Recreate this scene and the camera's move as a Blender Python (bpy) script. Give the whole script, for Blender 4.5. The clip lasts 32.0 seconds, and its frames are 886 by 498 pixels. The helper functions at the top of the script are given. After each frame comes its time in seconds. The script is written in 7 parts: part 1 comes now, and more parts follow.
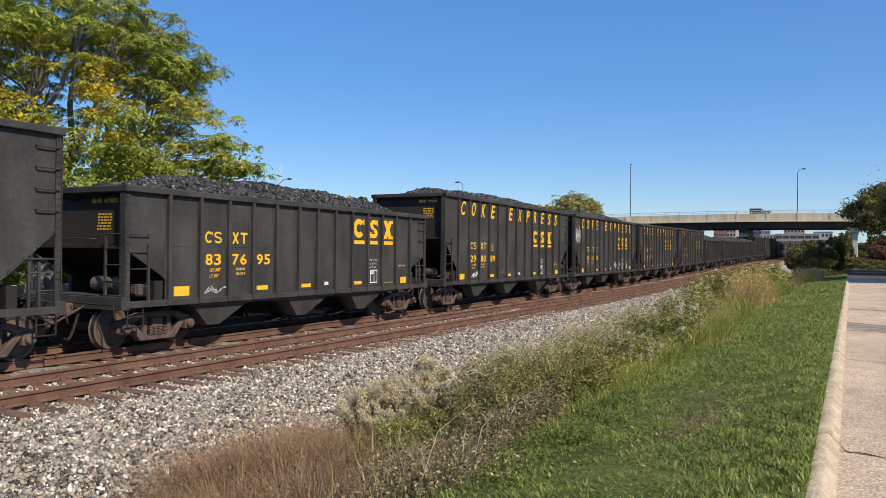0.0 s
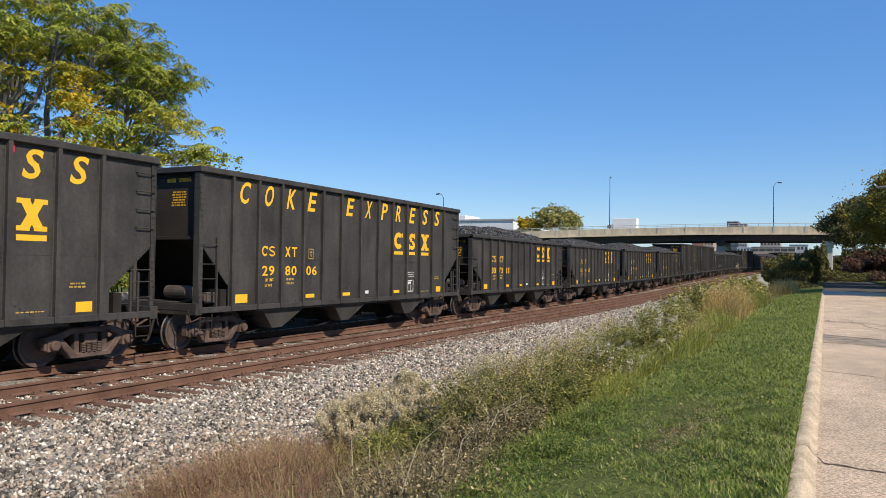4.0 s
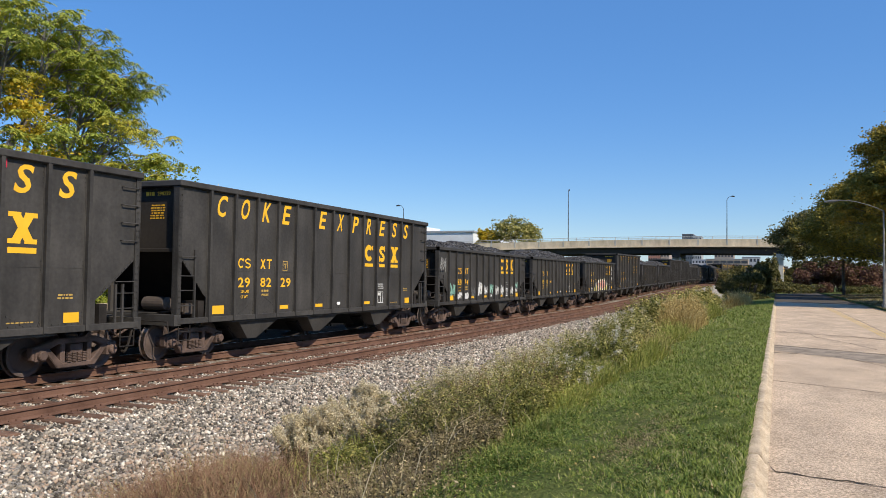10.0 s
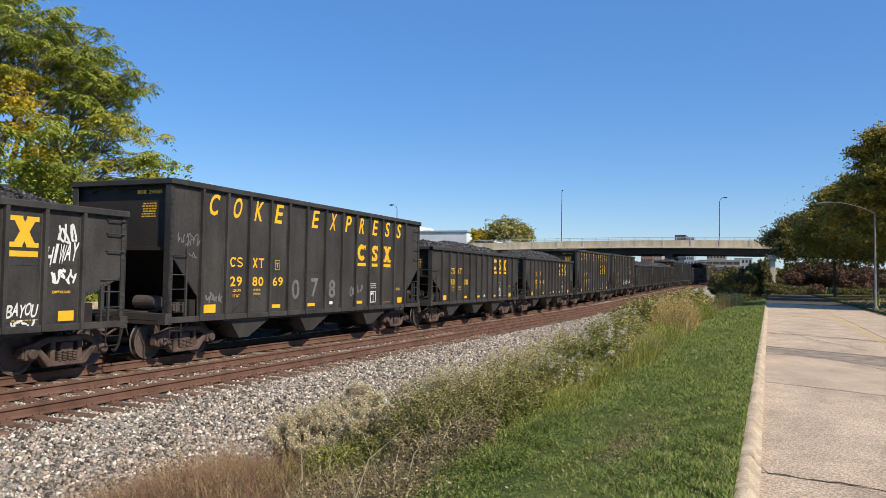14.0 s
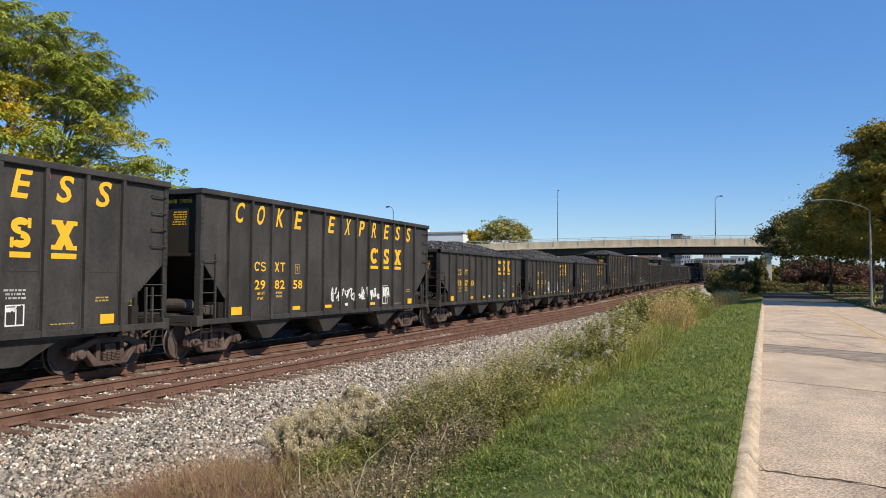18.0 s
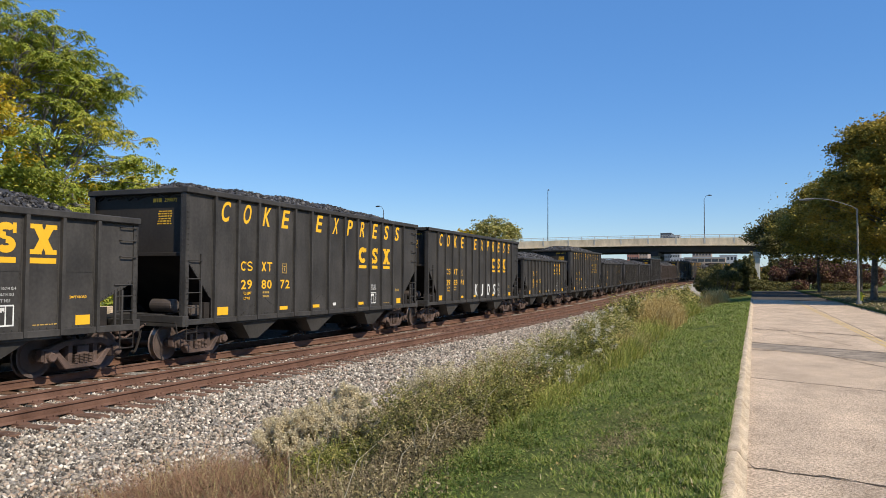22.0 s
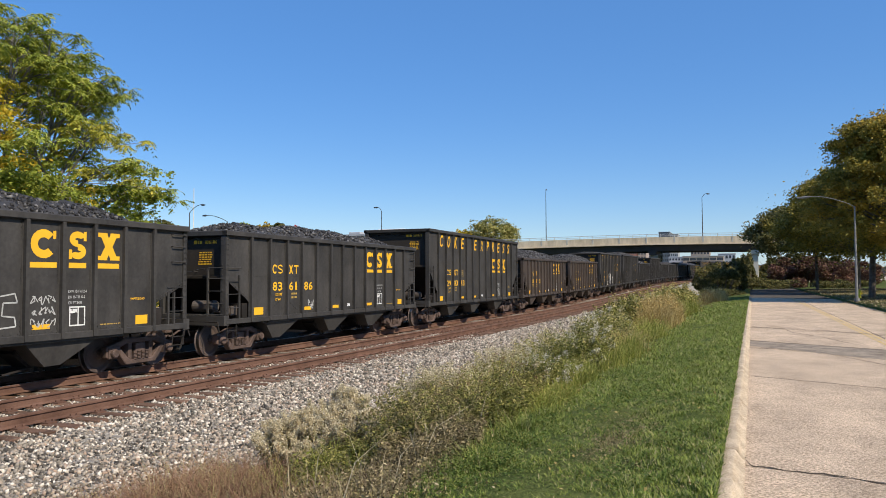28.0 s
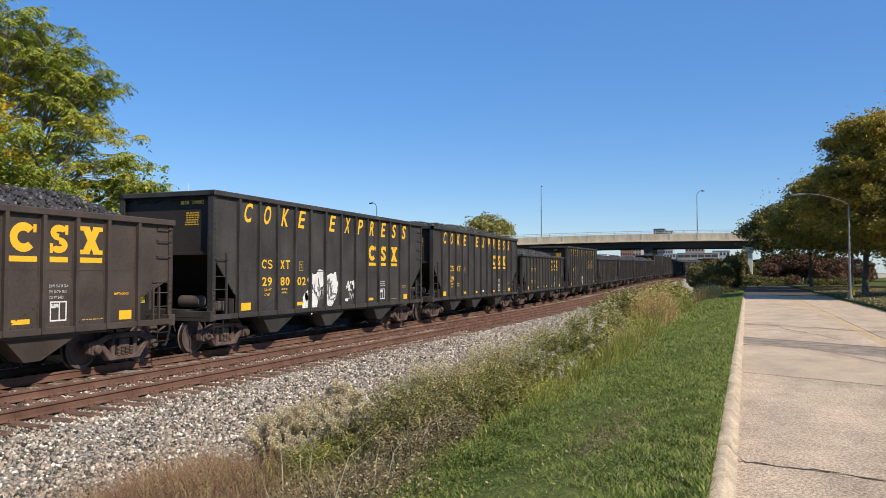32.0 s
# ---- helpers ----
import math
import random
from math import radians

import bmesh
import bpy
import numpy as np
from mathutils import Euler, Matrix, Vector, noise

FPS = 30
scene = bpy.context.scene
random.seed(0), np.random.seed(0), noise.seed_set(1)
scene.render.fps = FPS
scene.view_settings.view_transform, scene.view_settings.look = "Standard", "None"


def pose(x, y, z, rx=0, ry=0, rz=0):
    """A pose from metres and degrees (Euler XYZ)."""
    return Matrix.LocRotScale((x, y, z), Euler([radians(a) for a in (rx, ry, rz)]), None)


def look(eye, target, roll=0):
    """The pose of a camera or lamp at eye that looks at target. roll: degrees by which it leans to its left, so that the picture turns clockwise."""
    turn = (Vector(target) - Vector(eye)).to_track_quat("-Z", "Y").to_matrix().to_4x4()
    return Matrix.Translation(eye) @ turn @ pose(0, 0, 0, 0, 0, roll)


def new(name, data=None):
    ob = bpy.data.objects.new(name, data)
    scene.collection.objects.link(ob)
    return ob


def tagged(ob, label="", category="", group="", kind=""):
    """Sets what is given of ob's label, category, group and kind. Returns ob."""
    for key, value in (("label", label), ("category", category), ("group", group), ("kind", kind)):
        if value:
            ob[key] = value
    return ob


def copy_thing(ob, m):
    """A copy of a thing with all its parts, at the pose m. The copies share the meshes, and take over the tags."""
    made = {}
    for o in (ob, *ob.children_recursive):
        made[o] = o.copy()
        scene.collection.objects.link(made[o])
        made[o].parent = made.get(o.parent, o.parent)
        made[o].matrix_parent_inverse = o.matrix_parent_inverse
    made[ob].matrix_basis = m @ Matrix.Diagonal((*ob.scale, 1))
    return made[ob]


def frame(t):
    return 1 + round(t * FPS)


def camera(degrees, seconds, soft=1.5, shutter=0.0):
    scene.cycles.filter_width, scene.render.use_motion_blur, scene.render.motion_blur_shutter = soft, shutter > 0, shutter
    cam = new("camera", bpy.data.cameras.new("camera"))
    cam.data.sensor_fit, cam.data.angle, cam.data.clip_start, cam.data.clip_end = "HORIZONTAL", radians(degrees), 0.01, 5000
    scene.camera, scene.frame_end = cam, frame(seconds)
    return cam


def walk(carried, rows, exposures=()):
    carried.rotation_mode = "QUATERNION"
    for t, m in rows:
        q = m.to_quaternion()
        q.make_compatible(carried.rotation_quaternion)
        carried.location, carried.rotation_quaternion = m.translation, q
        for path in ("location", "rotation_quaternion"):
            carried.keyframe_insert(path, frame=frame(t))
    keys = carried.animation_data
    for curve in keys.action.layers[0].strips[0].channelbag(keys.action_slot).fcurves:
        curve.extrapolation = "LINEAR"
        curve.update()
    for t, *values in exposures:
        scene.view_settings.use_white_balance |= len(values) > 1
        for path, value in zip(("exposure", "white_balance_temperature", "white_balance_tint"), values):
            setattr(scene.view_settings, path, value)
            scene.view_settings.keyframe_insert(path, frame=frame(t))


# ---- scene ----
# ---- camera and its way ----
# The camera is hand-held on the kerb and only turns; x is across the tracks, y along them.
cam = camera(60.9, 32.0, soft=0.5)


def aim(yaw, pitch, roll, x, y, z):
    """A camera pose: yaw to the left of +y, pitch upwards, in degrees."""
    a, b = radians(yaw), radians(pitch)
    way = Vector((-math.sin(a) * math.cos(b), math.cos(a) * math.cos(b), math.sin(b)))
    eye = Vector((x, y, z))
    return look(eye, eye + way, roll)


walk(cam, [
    (0, aim(27.637, 0.349, 0.556, -0.021, -0.029, 1.614)),
    (0.5, aim(27.526, 0.418, 0.487, -0.022, -0.027, 1.614)),
    (1, aim(27.444, 0.486, 0.455, -0.026, -0.026, 1.616)),
    (1.5, aim(27.326, 0.561, 0.495, -0.035, -0.023, 1.617)),
    (2, aim(27.143, 0.675, 0.551, -0.026, -0.023, 1.619)),
    (2.5, aim(26.882, 0.812, 0.664, -0.027, -0.021, 1.619)),
    (3, aim(26.616, 0.995, 0.676, -0.032, -0.020, 1.617)),
    (3.5, aim(26.374, 1.145, 0.688, -0.031, -0.018, 1.616)),
    (5.5, aim(25.513, 1.520, 0.585, -0.026, -0.010, 1.616)),
    (6, aim(25.258, 1.620, 0.503, -0.021, -0.011, 1.619)),
    (6.5, aim(24.947, 1.742, 0.547, -0.027, -0.010, 1.616)),
    (7, aim(24.634, 1.818, 0.546, -0.024, -0.003, 1.618)),
    (7.5, aim(24.306, 1.898, 0.523, -0.011, -0.002, 1.620)),
    (8, aim(23.983, 1.940, 0.530, -0.003, 0.001, 1.620)),
    (8.5, aim(23.683, 2.027, 0.516, 0.001, -0.002, 1.619)),
    (9, aim(23.431, 2.110, 0.618, -0.007, -0.006, 1.614)),
    (9.5, aim(23.247, 2.166, 0.656, -0.010, -0.012, 1.616)),
    (10, aim(23.139, 2.183, 0.724, -0.021, -0.008, 1.618)),
    (10.5, aim(23.071, 2.188, 0.761, -0.025, -0.004, 1.619)),
    (11, aim(22.978, 2.178, 0.860, -0.032, -0.000, 1.617)),
    (11.5, aim(22.911, 2.170, 0.884, -0.030, -0.002, 1.623)),
    (12, aim(22.841, 2.201, 0.946, -0.026, -0.002, 1.621)),
    (12.5, aim(22.764, 2.210, 0.957, -0.028, -0.008, 1.621)),
    (13, aim(22.719, 2.222, 0.981, -0.028, -0.012, 1.623)),
    (13.5, aim(22.676, 2.210, 0.982, -0.028, -0.011, 1.622)),
    (14, aim(22.621, 2.166, 1.001, -0.033, -0.006, 1.625)),
    (14.5, aim(22.598, 2.166, 0.945, -0.028, -0.002, 1.620)),
    (16.5, aim(22.493, 2.291, 0.418, -0.016, 0.000, 1.623)),
    (17, aim(22.475, 2.304, 0.386, -0.019, -0.004, 1.620)),
    (17.5, aim(22.422, 2.274, 0.387, -0.025, -0.002, 1.624)),
    (18, aim(22.367, 2.268, 0.375, -0.024, -0.001, 1.626)),
    (18.5, aim(22.310, 2.324, 0.288, -0.021, -0.004, 1.623)),
    (19, aim(22.261, 2.381, 0.161, -0.012, -0.004, 1.624)),
    (19.5, aim(22.200, 2.451, 0.112, -0.014, -0.003, 1.622)),
    (20, aim(22.103, 2.457, 0.077, -0.010, 0.001, 1.620)),
    (20.5, aim(21.996, 2.410, 0.126, -0.012, 0.002, 1.617)),
    (21, aim(21.862, 2.305, 0.214, -0.018, 0.004, 1.622)),
    (21.5, aim(21.734, 2.236, 0.298, -0.025, 0.004, 1.621)),
    (22, aim(21.630, 2.230, 0.252, -0.025, 0.004, 1.622)),
    (22.5, aim(21.552, 2.239, 0.187, -0.016, 0.005, 1.622)),
    (23, aim(21.491, 2.252, 0.141, -0.011, 0.006, 1.621)),
    (23.5, aim(21.457, 2.257, 0.122, -0.012, 0.006, 1.619)),
    (24, aim(21.409, 2.255, 0.112, -0.024, 0.007, 1.621)),
    (24.5, aim(21.393, 2.270, 0.082, -0.025, 0.005, 1.625)),
    (25, aim(21.360, 2.282, 0.051, -0.014, 0.003, 1.626)),
    (25.5, aim(21.343, 2.311, -0.058, -0.005, 0.002, 1.622)),
    (27.5, aim(21.532, 2.333, -0.244, -0.005, 0.002, 1.624)),
    (28, aim(21.517, 2.284, -0.214, -0.007, 0.000, 1.624)),
    (28.5, aim(21.453, 2.246, -0.239, -0.008, 0.002, 1.627)),
    (29, aim(21.367, 2.222, -0.279, -0.006, 0.001, 1.628)),
    (29.5, aim(21.284, 2.235, -0.307, 0.004, 0.002, 1.625)),
    (30, aim(21.231, 2.231, -0.322, 0.012, 0.001, 1.624)),
    (30.5, aim(21.199, 2.212, -0.295, 0.008, 0.003, 1.625)),
    (31, aim(21.156, 2.138, -0.203, 0.007, 0.010, 1.626)),
    (31.5, aim(21.150, 2.056, -0.123, 0.005, 0.008, 1.621)),
    (32, aim(21.150, 1.975, 0.000, 0.000, 0.000, 1.620)),
])

# ---- daylight ----
SUN_AZ, SUN_EL = radians(-22.0), radians(42.0)  # from +x, turned towards -y
to_sun = Vector((math.cos(SUN_AZ) * math.cos(SUN_EL), math.sin(SUN_AZ) * math.cos(SUN_EL), math.sin(SUN_EL)))
world = bpy.data.worlds.new("sky")
scene.world = world
world.use_nodes = True
sky = world.node_tree.nodes.new("ShaderNodeTexSky")
sky.sky_type, sky.sun_disc = "NISHITA", False
sky.sun_elevation, sky.sun_rotation = SUN_EL, radians(90) - SUN_AZ
sky.altitude, sky.air_density, sky.dust_density, sky.ozone_density = 200, 1.0, 0.3, 2.6
back = world.node_tree.nodes["Background"]
back.inputs[1].default_value = 0.12
tint = world.node_tree.nodes.new("ShaderNodeHueSaturation")
tint.inputs["Hue"].default_value = 0.509
tint.inputs["Saturation"].default_value = 1.4
world.node_tree.links.new(sky.outputs[0], tint.inputs["Color"])
air = world.node_tree.nodes.new("ShaderNodeVectorMath")  # even blue of the clear air over the whole sky
air.operation = "MULTIPLY_ADD"
air.inputs[1].default_value, air.inputs[2].default_value = (0.68, 0.68, 0.68), (0.68, 1.42, 2.92)
world.node_tree.links.new(tint.outputs[0], air.inputs[0])
world.node_tree.links.new(air.outputs[0], back.inputs[0])
sun = new("sun", bpy.data.lights.new("sun", "SUN"))
sun.data.energy, sun.data.angle, sun.data.color = 5.5, radians(0.53), (1.0, 0.885, 0.71)
sun.matrix_world = look(to_sun * 300, (0, 0, 0))
scene.view_settings.exposure = 0.0

# ---- materials ----


def linked(mat_nodes, a, b):
    mat_nodes.links.new(a, b)


def surface(name, dark, light, scale=3.0, rough=0.7, metal=0.0, bump=0.3, bump_scale=40.0, grain=0.35, spread=0.5, coat=0.0, depth=0.02, spec=0.4, weight=1.0, stain=0.0, stain_scale=(0.5, 0.5, 0.5)):
    """Two-scale procedural surface: broad stains between two colours, fine grain, and a grainy relief."""
    m = bpy.data.materials.new(name)
    m.use_nodes = True
    t = m.node_tree
    n, bsdf = t.nodes, t.nodes["Principled BSDF"]
    co = n.new("ShaderNodeTexCoord")
    info = n.new("ShaderNodeObjectInfo")
    shift = n.new("ShaderNodeVectorMath")
    shift.operation = "MULTIPLY_ADD"
    linked(t, info.outputs["Random"], shift.inputs[0])
    shift.inputs[1].default_value = (37.0, 53.0, 29.0)
    linked(t, co.outputs["Object"], shift.inputs[2])
    broad, fine, relief = (n.new("ShaderNodeTexNoise") for _ in range(3))
    for tex, s, d in ((broad, scale, 5.0), (fine, scale * 14, 3.0), (relief, bump_scale, 4.0)):
        tex.inputs["Scale"].default_value, tex.inputs["Detail"].default_value = s, d
        linked(t, shift.outputs[0], tex.inputs["Vector"])
    ramp = n.new("ShaderNodeValToRGB")
    ramp.color_ramp.elements[0].position, ramp.color_ramp.elements[1].position = 0.5 - spread / 2, 0.5 + spread / 2
    ramp.color_ramp.elements[0].color, ramp.color_ramp.elements[1].color = (*dark, 1), (*light, 1)
    mix = n.new("ShaderNodeMath")
    mix.operation = "MULTIPLY_ADD"
    linked(t, fine.outputs[0], mix.inputs[0])
    mix.inputs[1].default_value = grain
    less = n.new("ShaderNodeMath")
    less.operation = "MULTIPLY_ADD"
    linked(t, broad.outputs[0], less.inputs[0])
    less.inputs[1].default_value, less.inputs[2].default_value = weight, (1 - weight) / 2 - grain / 2
    linked(t, less.outputs[0], mix.inputs[2])
    linked(t, mix.outputs[0], ramp.inputs[0])
    colour = ramp.outputs[0]
    if stain:
        stretch, blot, tone = n.new("ShaderNodeMapping"), n.new("ShaderNodeTexNoise"), n.new("ShaderNodeMapRange")
        stretch.inputs["Scale"].default_value = stain_scale
        linked(t, shift.outputs[0], stretch.inputs["Vector"])
        linked(t, stretch.outputs[0], blot.inputs["Vector"])
        blot.inputs["Scale"].default_value, blot.inputs["Detail"].default_value, blot.inputs["Roughness"].default_value = 1.0, 6.0, 0.62
        tone.inputs["From Min"].default_value, tone.inputs["From Max"].default_value = 0.3, 0.7
        tone.inputs["To Min"].default_value, tone.inputs["To Max"].default_value = 1 - stain, 1 + stain * 0.6
        linked(t, blot.outputs[0], tone.inputs[0])
        wash = n.new("ShaderNodeMix")
        wash.data_type, wash.blend_type = "RGBA", "MULTIPLY"
        wash.inputs["Factor"].default_value = 1.0
        linked(t, colour, wash.inputs[6])
        linked(t, tone.outputs[0], wash.inputs[7])
        colour = wash.outputs[2]
    linked(t, colour, bsdf.inputs["Base Color"])
    r = n.new("ShaderNodeMapRange")
    r.inputs["To Min"].default_value, r.inputs["To Max"].default_value = max(rough - 0.12, 0.05), min(rough + 0.12, 1)
    linked(t, broad.outputs[0], r.inputs[0])
    linked(t, r.outputs[0], bsdf.inputs["Roughness"])
    bsdf.inputs["Metallic"].default_value = metal
    bsdf.inputs["Coat Weight"].default_value = coat
    bsdf.inputs["Specular IOR Level"].default_value = spec
    b = n.new("ShaderNodeBump")
    b.inputs["Strength"].default_value, b.inputs["Distance"].default_value = bump, depth
    linked(t, relief.outputs[0], b.inputs["Height"])
    linked(t, b.outputs[0], bsdf.inputs["Normal"])
    return m


def islands(name, stops, rough=0.8, through_light=0.0, bump=0.0, patch=9.0):
    """A material whose colour differs from piece to piece of one mesh, along the given colour stops."""
    m = bpy.data.materials.new(name)
    m.use_nodes = True
    t = m.node_tree
    n, bsdf = t.nodes, t.nodes["Principled BSDF"]
    geo = n.new("ShaderNodeNewGeometry")
    ramp = n.new("ShaderNodeValToRGB")
    e = ramp.color_ramp.elements
    while len(e) < len(stops):
        e.new(0.5)
    for i, (p, c) in enumerate(stops):
        e[i].position, e[i].color = p, (*c, 1)
    linked(t, geo.outputs["Random Per Island"], ramp.inputs[0])
    co = n.new("ShaderNodeTexCoord")
    tex = n.new("ShaderNodeTexNoise")
    tex.inputs["Scale"].default_value, tex.inputs["Detail"].default_value = patch, 4.0
    linked(t, co.outputs["Object"], tex.inputs["Vector"])
    mul = n.new("ShaderNodeMix")
    mul.data_type, mul.blend_type = "RGBA", "MULTIPLY"
    mul.inputs["Factor"].default_value = 0.55
    tone = n.new("ShaderNodeMapRange")
    tone.inputs["To Min"].default_value, tone.inputs["To Max"].default_value = 0.35, 1.65
    linked(t, tex.outputs[0], tone.inputs[0])
    linked(t, ramp.outputs[0], mul.inputs[6])
    linked(t, tone.outputs[0], mul.inputs[7])
    linked(t, mul.outputs[2], bsdf.inputs["Base Color"])
    bsdf.inputs["Roughness"].default_value = rough
    bsdf.inputs["Specular IOR Level"].default_value = 0.25
    if bump:
        b = n.new("ShaderNodeBump")
        b.inputs["Strength"].default_value, b.inputs["Distance"].default_value = bump, 0.01
        rel = n.new("ShaderNodeTexNoise")
        rel.inputs["Scale"].default_value = 60.0
        linked(t, co.outputs["Object"], rel.inputs["Vector"])
        linked(t, rel.outputs[0], b.inputs["Height"])
        linked(t, b.outputs[0], bsdf.inputs["Normal"])
    if through_light:
        tr = n.new("ShaderNodeBsdfTranslucent")
        linked(t, mul.outputs[2], tr.inputs[0])
        mx = n.new("ShaderNodeMixShader")
        mx.inputs[0].default_value = through_light
        linked(t, bsdf.outputs[0], mx.inputs[1])
        linked(t, tr.outputs[0], mx.inputs[2])
        linked(t, mx.outputs[0], n["Material Output"].inputs[0])
    return m


BLACK = surface("black_car_paint", (0.032, 0.0302, 0.0284), (0.066, 0.0617, 0.0575), 0.9, 0.6, bump=0.06, bump_scale=14, grain=0.5, spec=0.25, stain=0.24, stain_scale=(1.0, 2.6, 0.4))
BROWN_BLACK = surface("rusty_black_car_paint", (0.040, 0.031, 0.026), (0.078, 0.058, 0.046), 1.1, 0.62, bump=0.08, bump_scale=14, grain=0.5)
# Sooty steel, darkened further to deepen the shade under and inside the cars.
UNDER = surface("sooty_shaded_underframe", (0.012, 0.011, 0.010), (0.036, 0.030, 0.027), 2.0, 0.75, bump=0.2, spec=0.2)
# Darker, browner car paint; it carries the shade on the weakly lit ends.
END_BLACK = surface("shaded_end_paint", (0.026, 0.022, 0.018), (0.046, 0.039, 0.032), 0.9, 0.65, bump=0.06, bump_scale=14, grain=0.5, spec=0.2)
RUST = surface("rusty_cast_steel", (0.040, 0.027, 0.022), (0.15, 0.100, 0.082), 3.0, 0.8, bump=0.4, bump_scale=55)
WHEEL = surface("brown_wheel_steel", (0.060, 0.045, 0.040), (0.120, 0.088, 0.076), 3.0, 0.65, bump=0.15)
PALE_TANK = surface("grey_cylinder_steel", (0.055, 0.047, 0.041), (0.13, 0.11, 0.096), 3.0, 0.65, bump=0.2)
TREAD = surface("polished_tread_steel", (0.25, 0.24, 0.23), (0.42, 0.41, 0.40), 8.0, 0.32, metal=1.0, bump=0.03)
YELLOW = surface("yellow_paint", (0.72, 0.38, 0.015), (0.86, 0.50, 0.03), 3.0, 0.5, bump=0.05, spread=0.8)
WHITE = surface("white_paint", (0.55, 0.55, 0.53), (0.78, 0.78, 0.76), 3.0, 0.55, bump=0.05)
DULL_WHITE = surface("faded_white_paint", (0.30, 0.30, 0.29), (0.5, 0.5, 0.48), 3.0, 0.6, bump=0.05)
DULL_YELLOW = surface("faded_yellow_paint", (0.34, 0.22, 0.05), (0.50, 0.33, 0.08), 3.0, 0.6, bump=0.05)
TANK = surface("brown_cylinder_steel", (0.045, 0.036, 0.031), (0.10, 0.080, 0.068), 3.0, 0.65, bump=0.2)
COAL = islands("coal_lumps", ((0.0, (0.010, 0.0095, 0.009)), (0.5, (0.034, 0.032, 0.031)), (0.8, (0.085, 0.081, 0.079)), (1.0, (0.19, 0.183, 0.178))), 0.5, bump=0.5)
RAIL = surface("rusty_rail", (0.092, 0.049, 0.034), (0.19, 0.108, 0.077), 2.0, 0.85, bump=0.25, spec=0.15)
RAIL_TOP = surface("worn_rail_head", (0.16, 0.11, 0.09), (0.30, 0.24, 0.21), 3.0, 0.45, metal=0.7, bump=0.05)
TIE = surface("creosoted_tie", (0.076, 0.046, 0.032), (0.235, 0.14, 0.096), 2.5, 0.9, bump=0.6, bump_scale=30, spec=0.15)
STONE = islands("ballast_stone", ((0.0, (0.04, 0.036, 0.032)), (0.3, (0.16, 0.142, 0.118)), (0.6, (0.36, 0.318, 0.258)), (0.74, (0.36, 0.262, 0.19)), (0.9, (0.56, 0.505, 0.42)), (1.0, (0.80, 0.74, 0.64))), 0.85, bump=0.3)
CONCRETE = surface("road_concrete", (0.31, 0.228, 0.150), (0.78, 0.60, 0.425), 3.0, 0.92, bump=1.0, bump_scale=70, grain=2.2, spread=0.8, weight=0.4, depth=0.015, spec=0.2, stain=0.24, stain_scale=(1.1, 0.5, 1.0))
KERB = surface("kerb_concrete", (0.31, 0.24, 0.16), (0.66, 0.54, 0.395), 5.0, 0.92, bump=1.0, bump_scale=45, grain=1.6, spread=0.8, weight=0.8, spec=0.2, stain=0.3, stain_scale=(6.0, 2.0, 6.0))
ASPHALT = surface("grey_asphalt", (0.18, 0.147, 0.112), (0.42, 0.345, 0.265), 3.0, 0.95, bump=0.9, bump_scale=60, grain=1.2, depth=0.015, spec=0.05)
TAR = surface("crack_tar", (0.05, 0.04, 0.03), (0.13, 0.10, 0.075), 3.0, 0.95, spec=0.05)
LINE = surface("worn_yellow_line", (0.52, 0.385, 0.22), (0.62, 0.42, 0.13), 6.0, 0.8, spread=0.3)
# Asphalt darkened in colour for the tree shade that falls on the bend.
SHADED_ASPHALT = surface("shaded_bend_asphalt", (0.06, 0.054, 0.048), (0.13, 0.115, 0.098), 1.0, 0.95, bump=0.7, bump_scale=60, grain=0.9, spec=0.05)
SOIL = surface("grassy_soil", (0.045, 0.065, 0.016), (0.13, 0.145, 0.045), 1.5, 0.95, bump=0.8, bump_scale=25, grain=0.7, depth=0.05, spec=0.03)
GRASS = islands("lawn_blades", ((0.0, (0.066, 0.11, 0.020)), (0.45, (0.19, 0.25, 0.044)), (0.8, (0.32, 0.355, 0.078)), (0.93, (0.38, 0.36, 0.14)), (1.0, (0.52, 0.45, 0.26))), 0.5, 0.32, patch=2.2)
RED_GRASS = islands("red_brown_grass", ((0.0, (0.14, 0.066, 0.042)), (0.45, (0.26, 0.14, 0.085)), (0.8, (0.40, 0.26, 0.15)), (1.0, (0.38, 0.37, 0.15))), 0.8, 0.25)
DRY = islands("dry_weed_stems", ((0.0, (0.13, 0.092, 0.055)), (0.5, (0.28, 0.21, 0.125)), (0.85, (0.42, 0.345, 0.21)), (1.0, (0.20, 0.22, 0.07))), 0.85, 0.25)
SEED = islands("cream_seed_heads", ((0.0, (0.42, 0.34, 0.20)), (0.5, (0.64, 0.55, 0.36)), (1.0, (0.82, 0.74, 0.54))), 0.9, 0.3)
WEED = islands("green_weed_leaves", ((0.0, (0.09, 0.10, 0.025)), (0.45, (0.25, 0.245, 0.06)), (0.75, (0.43, 0.385, 0.115)), (1.0, (0.62, 0.53, 0.22))), 0.7, 0.3)
LIME = islands("yellow_green_grass", ((0.0, (0.17, 0.21, 0.035)), (0.6, (0.35, 0.36, 0.075)), (1.0, (0.52, 0.45, 0.14))), 0.7, 0.35)
STRAW = islands("straw_grass", ((0.0, (0.32, 0.22, 0.08)), (0.6, (0.54, 0.40, 0.155)), (1.0, (0.66, 0.55, 0.26))), 0.8, 0.35)
ASTER = islands("white_aster_heads", ((0.0, (0.46, 0.43, 0.32)), (1.0, (0.76, 0.71, 0.57))), 0.8, 0.2)
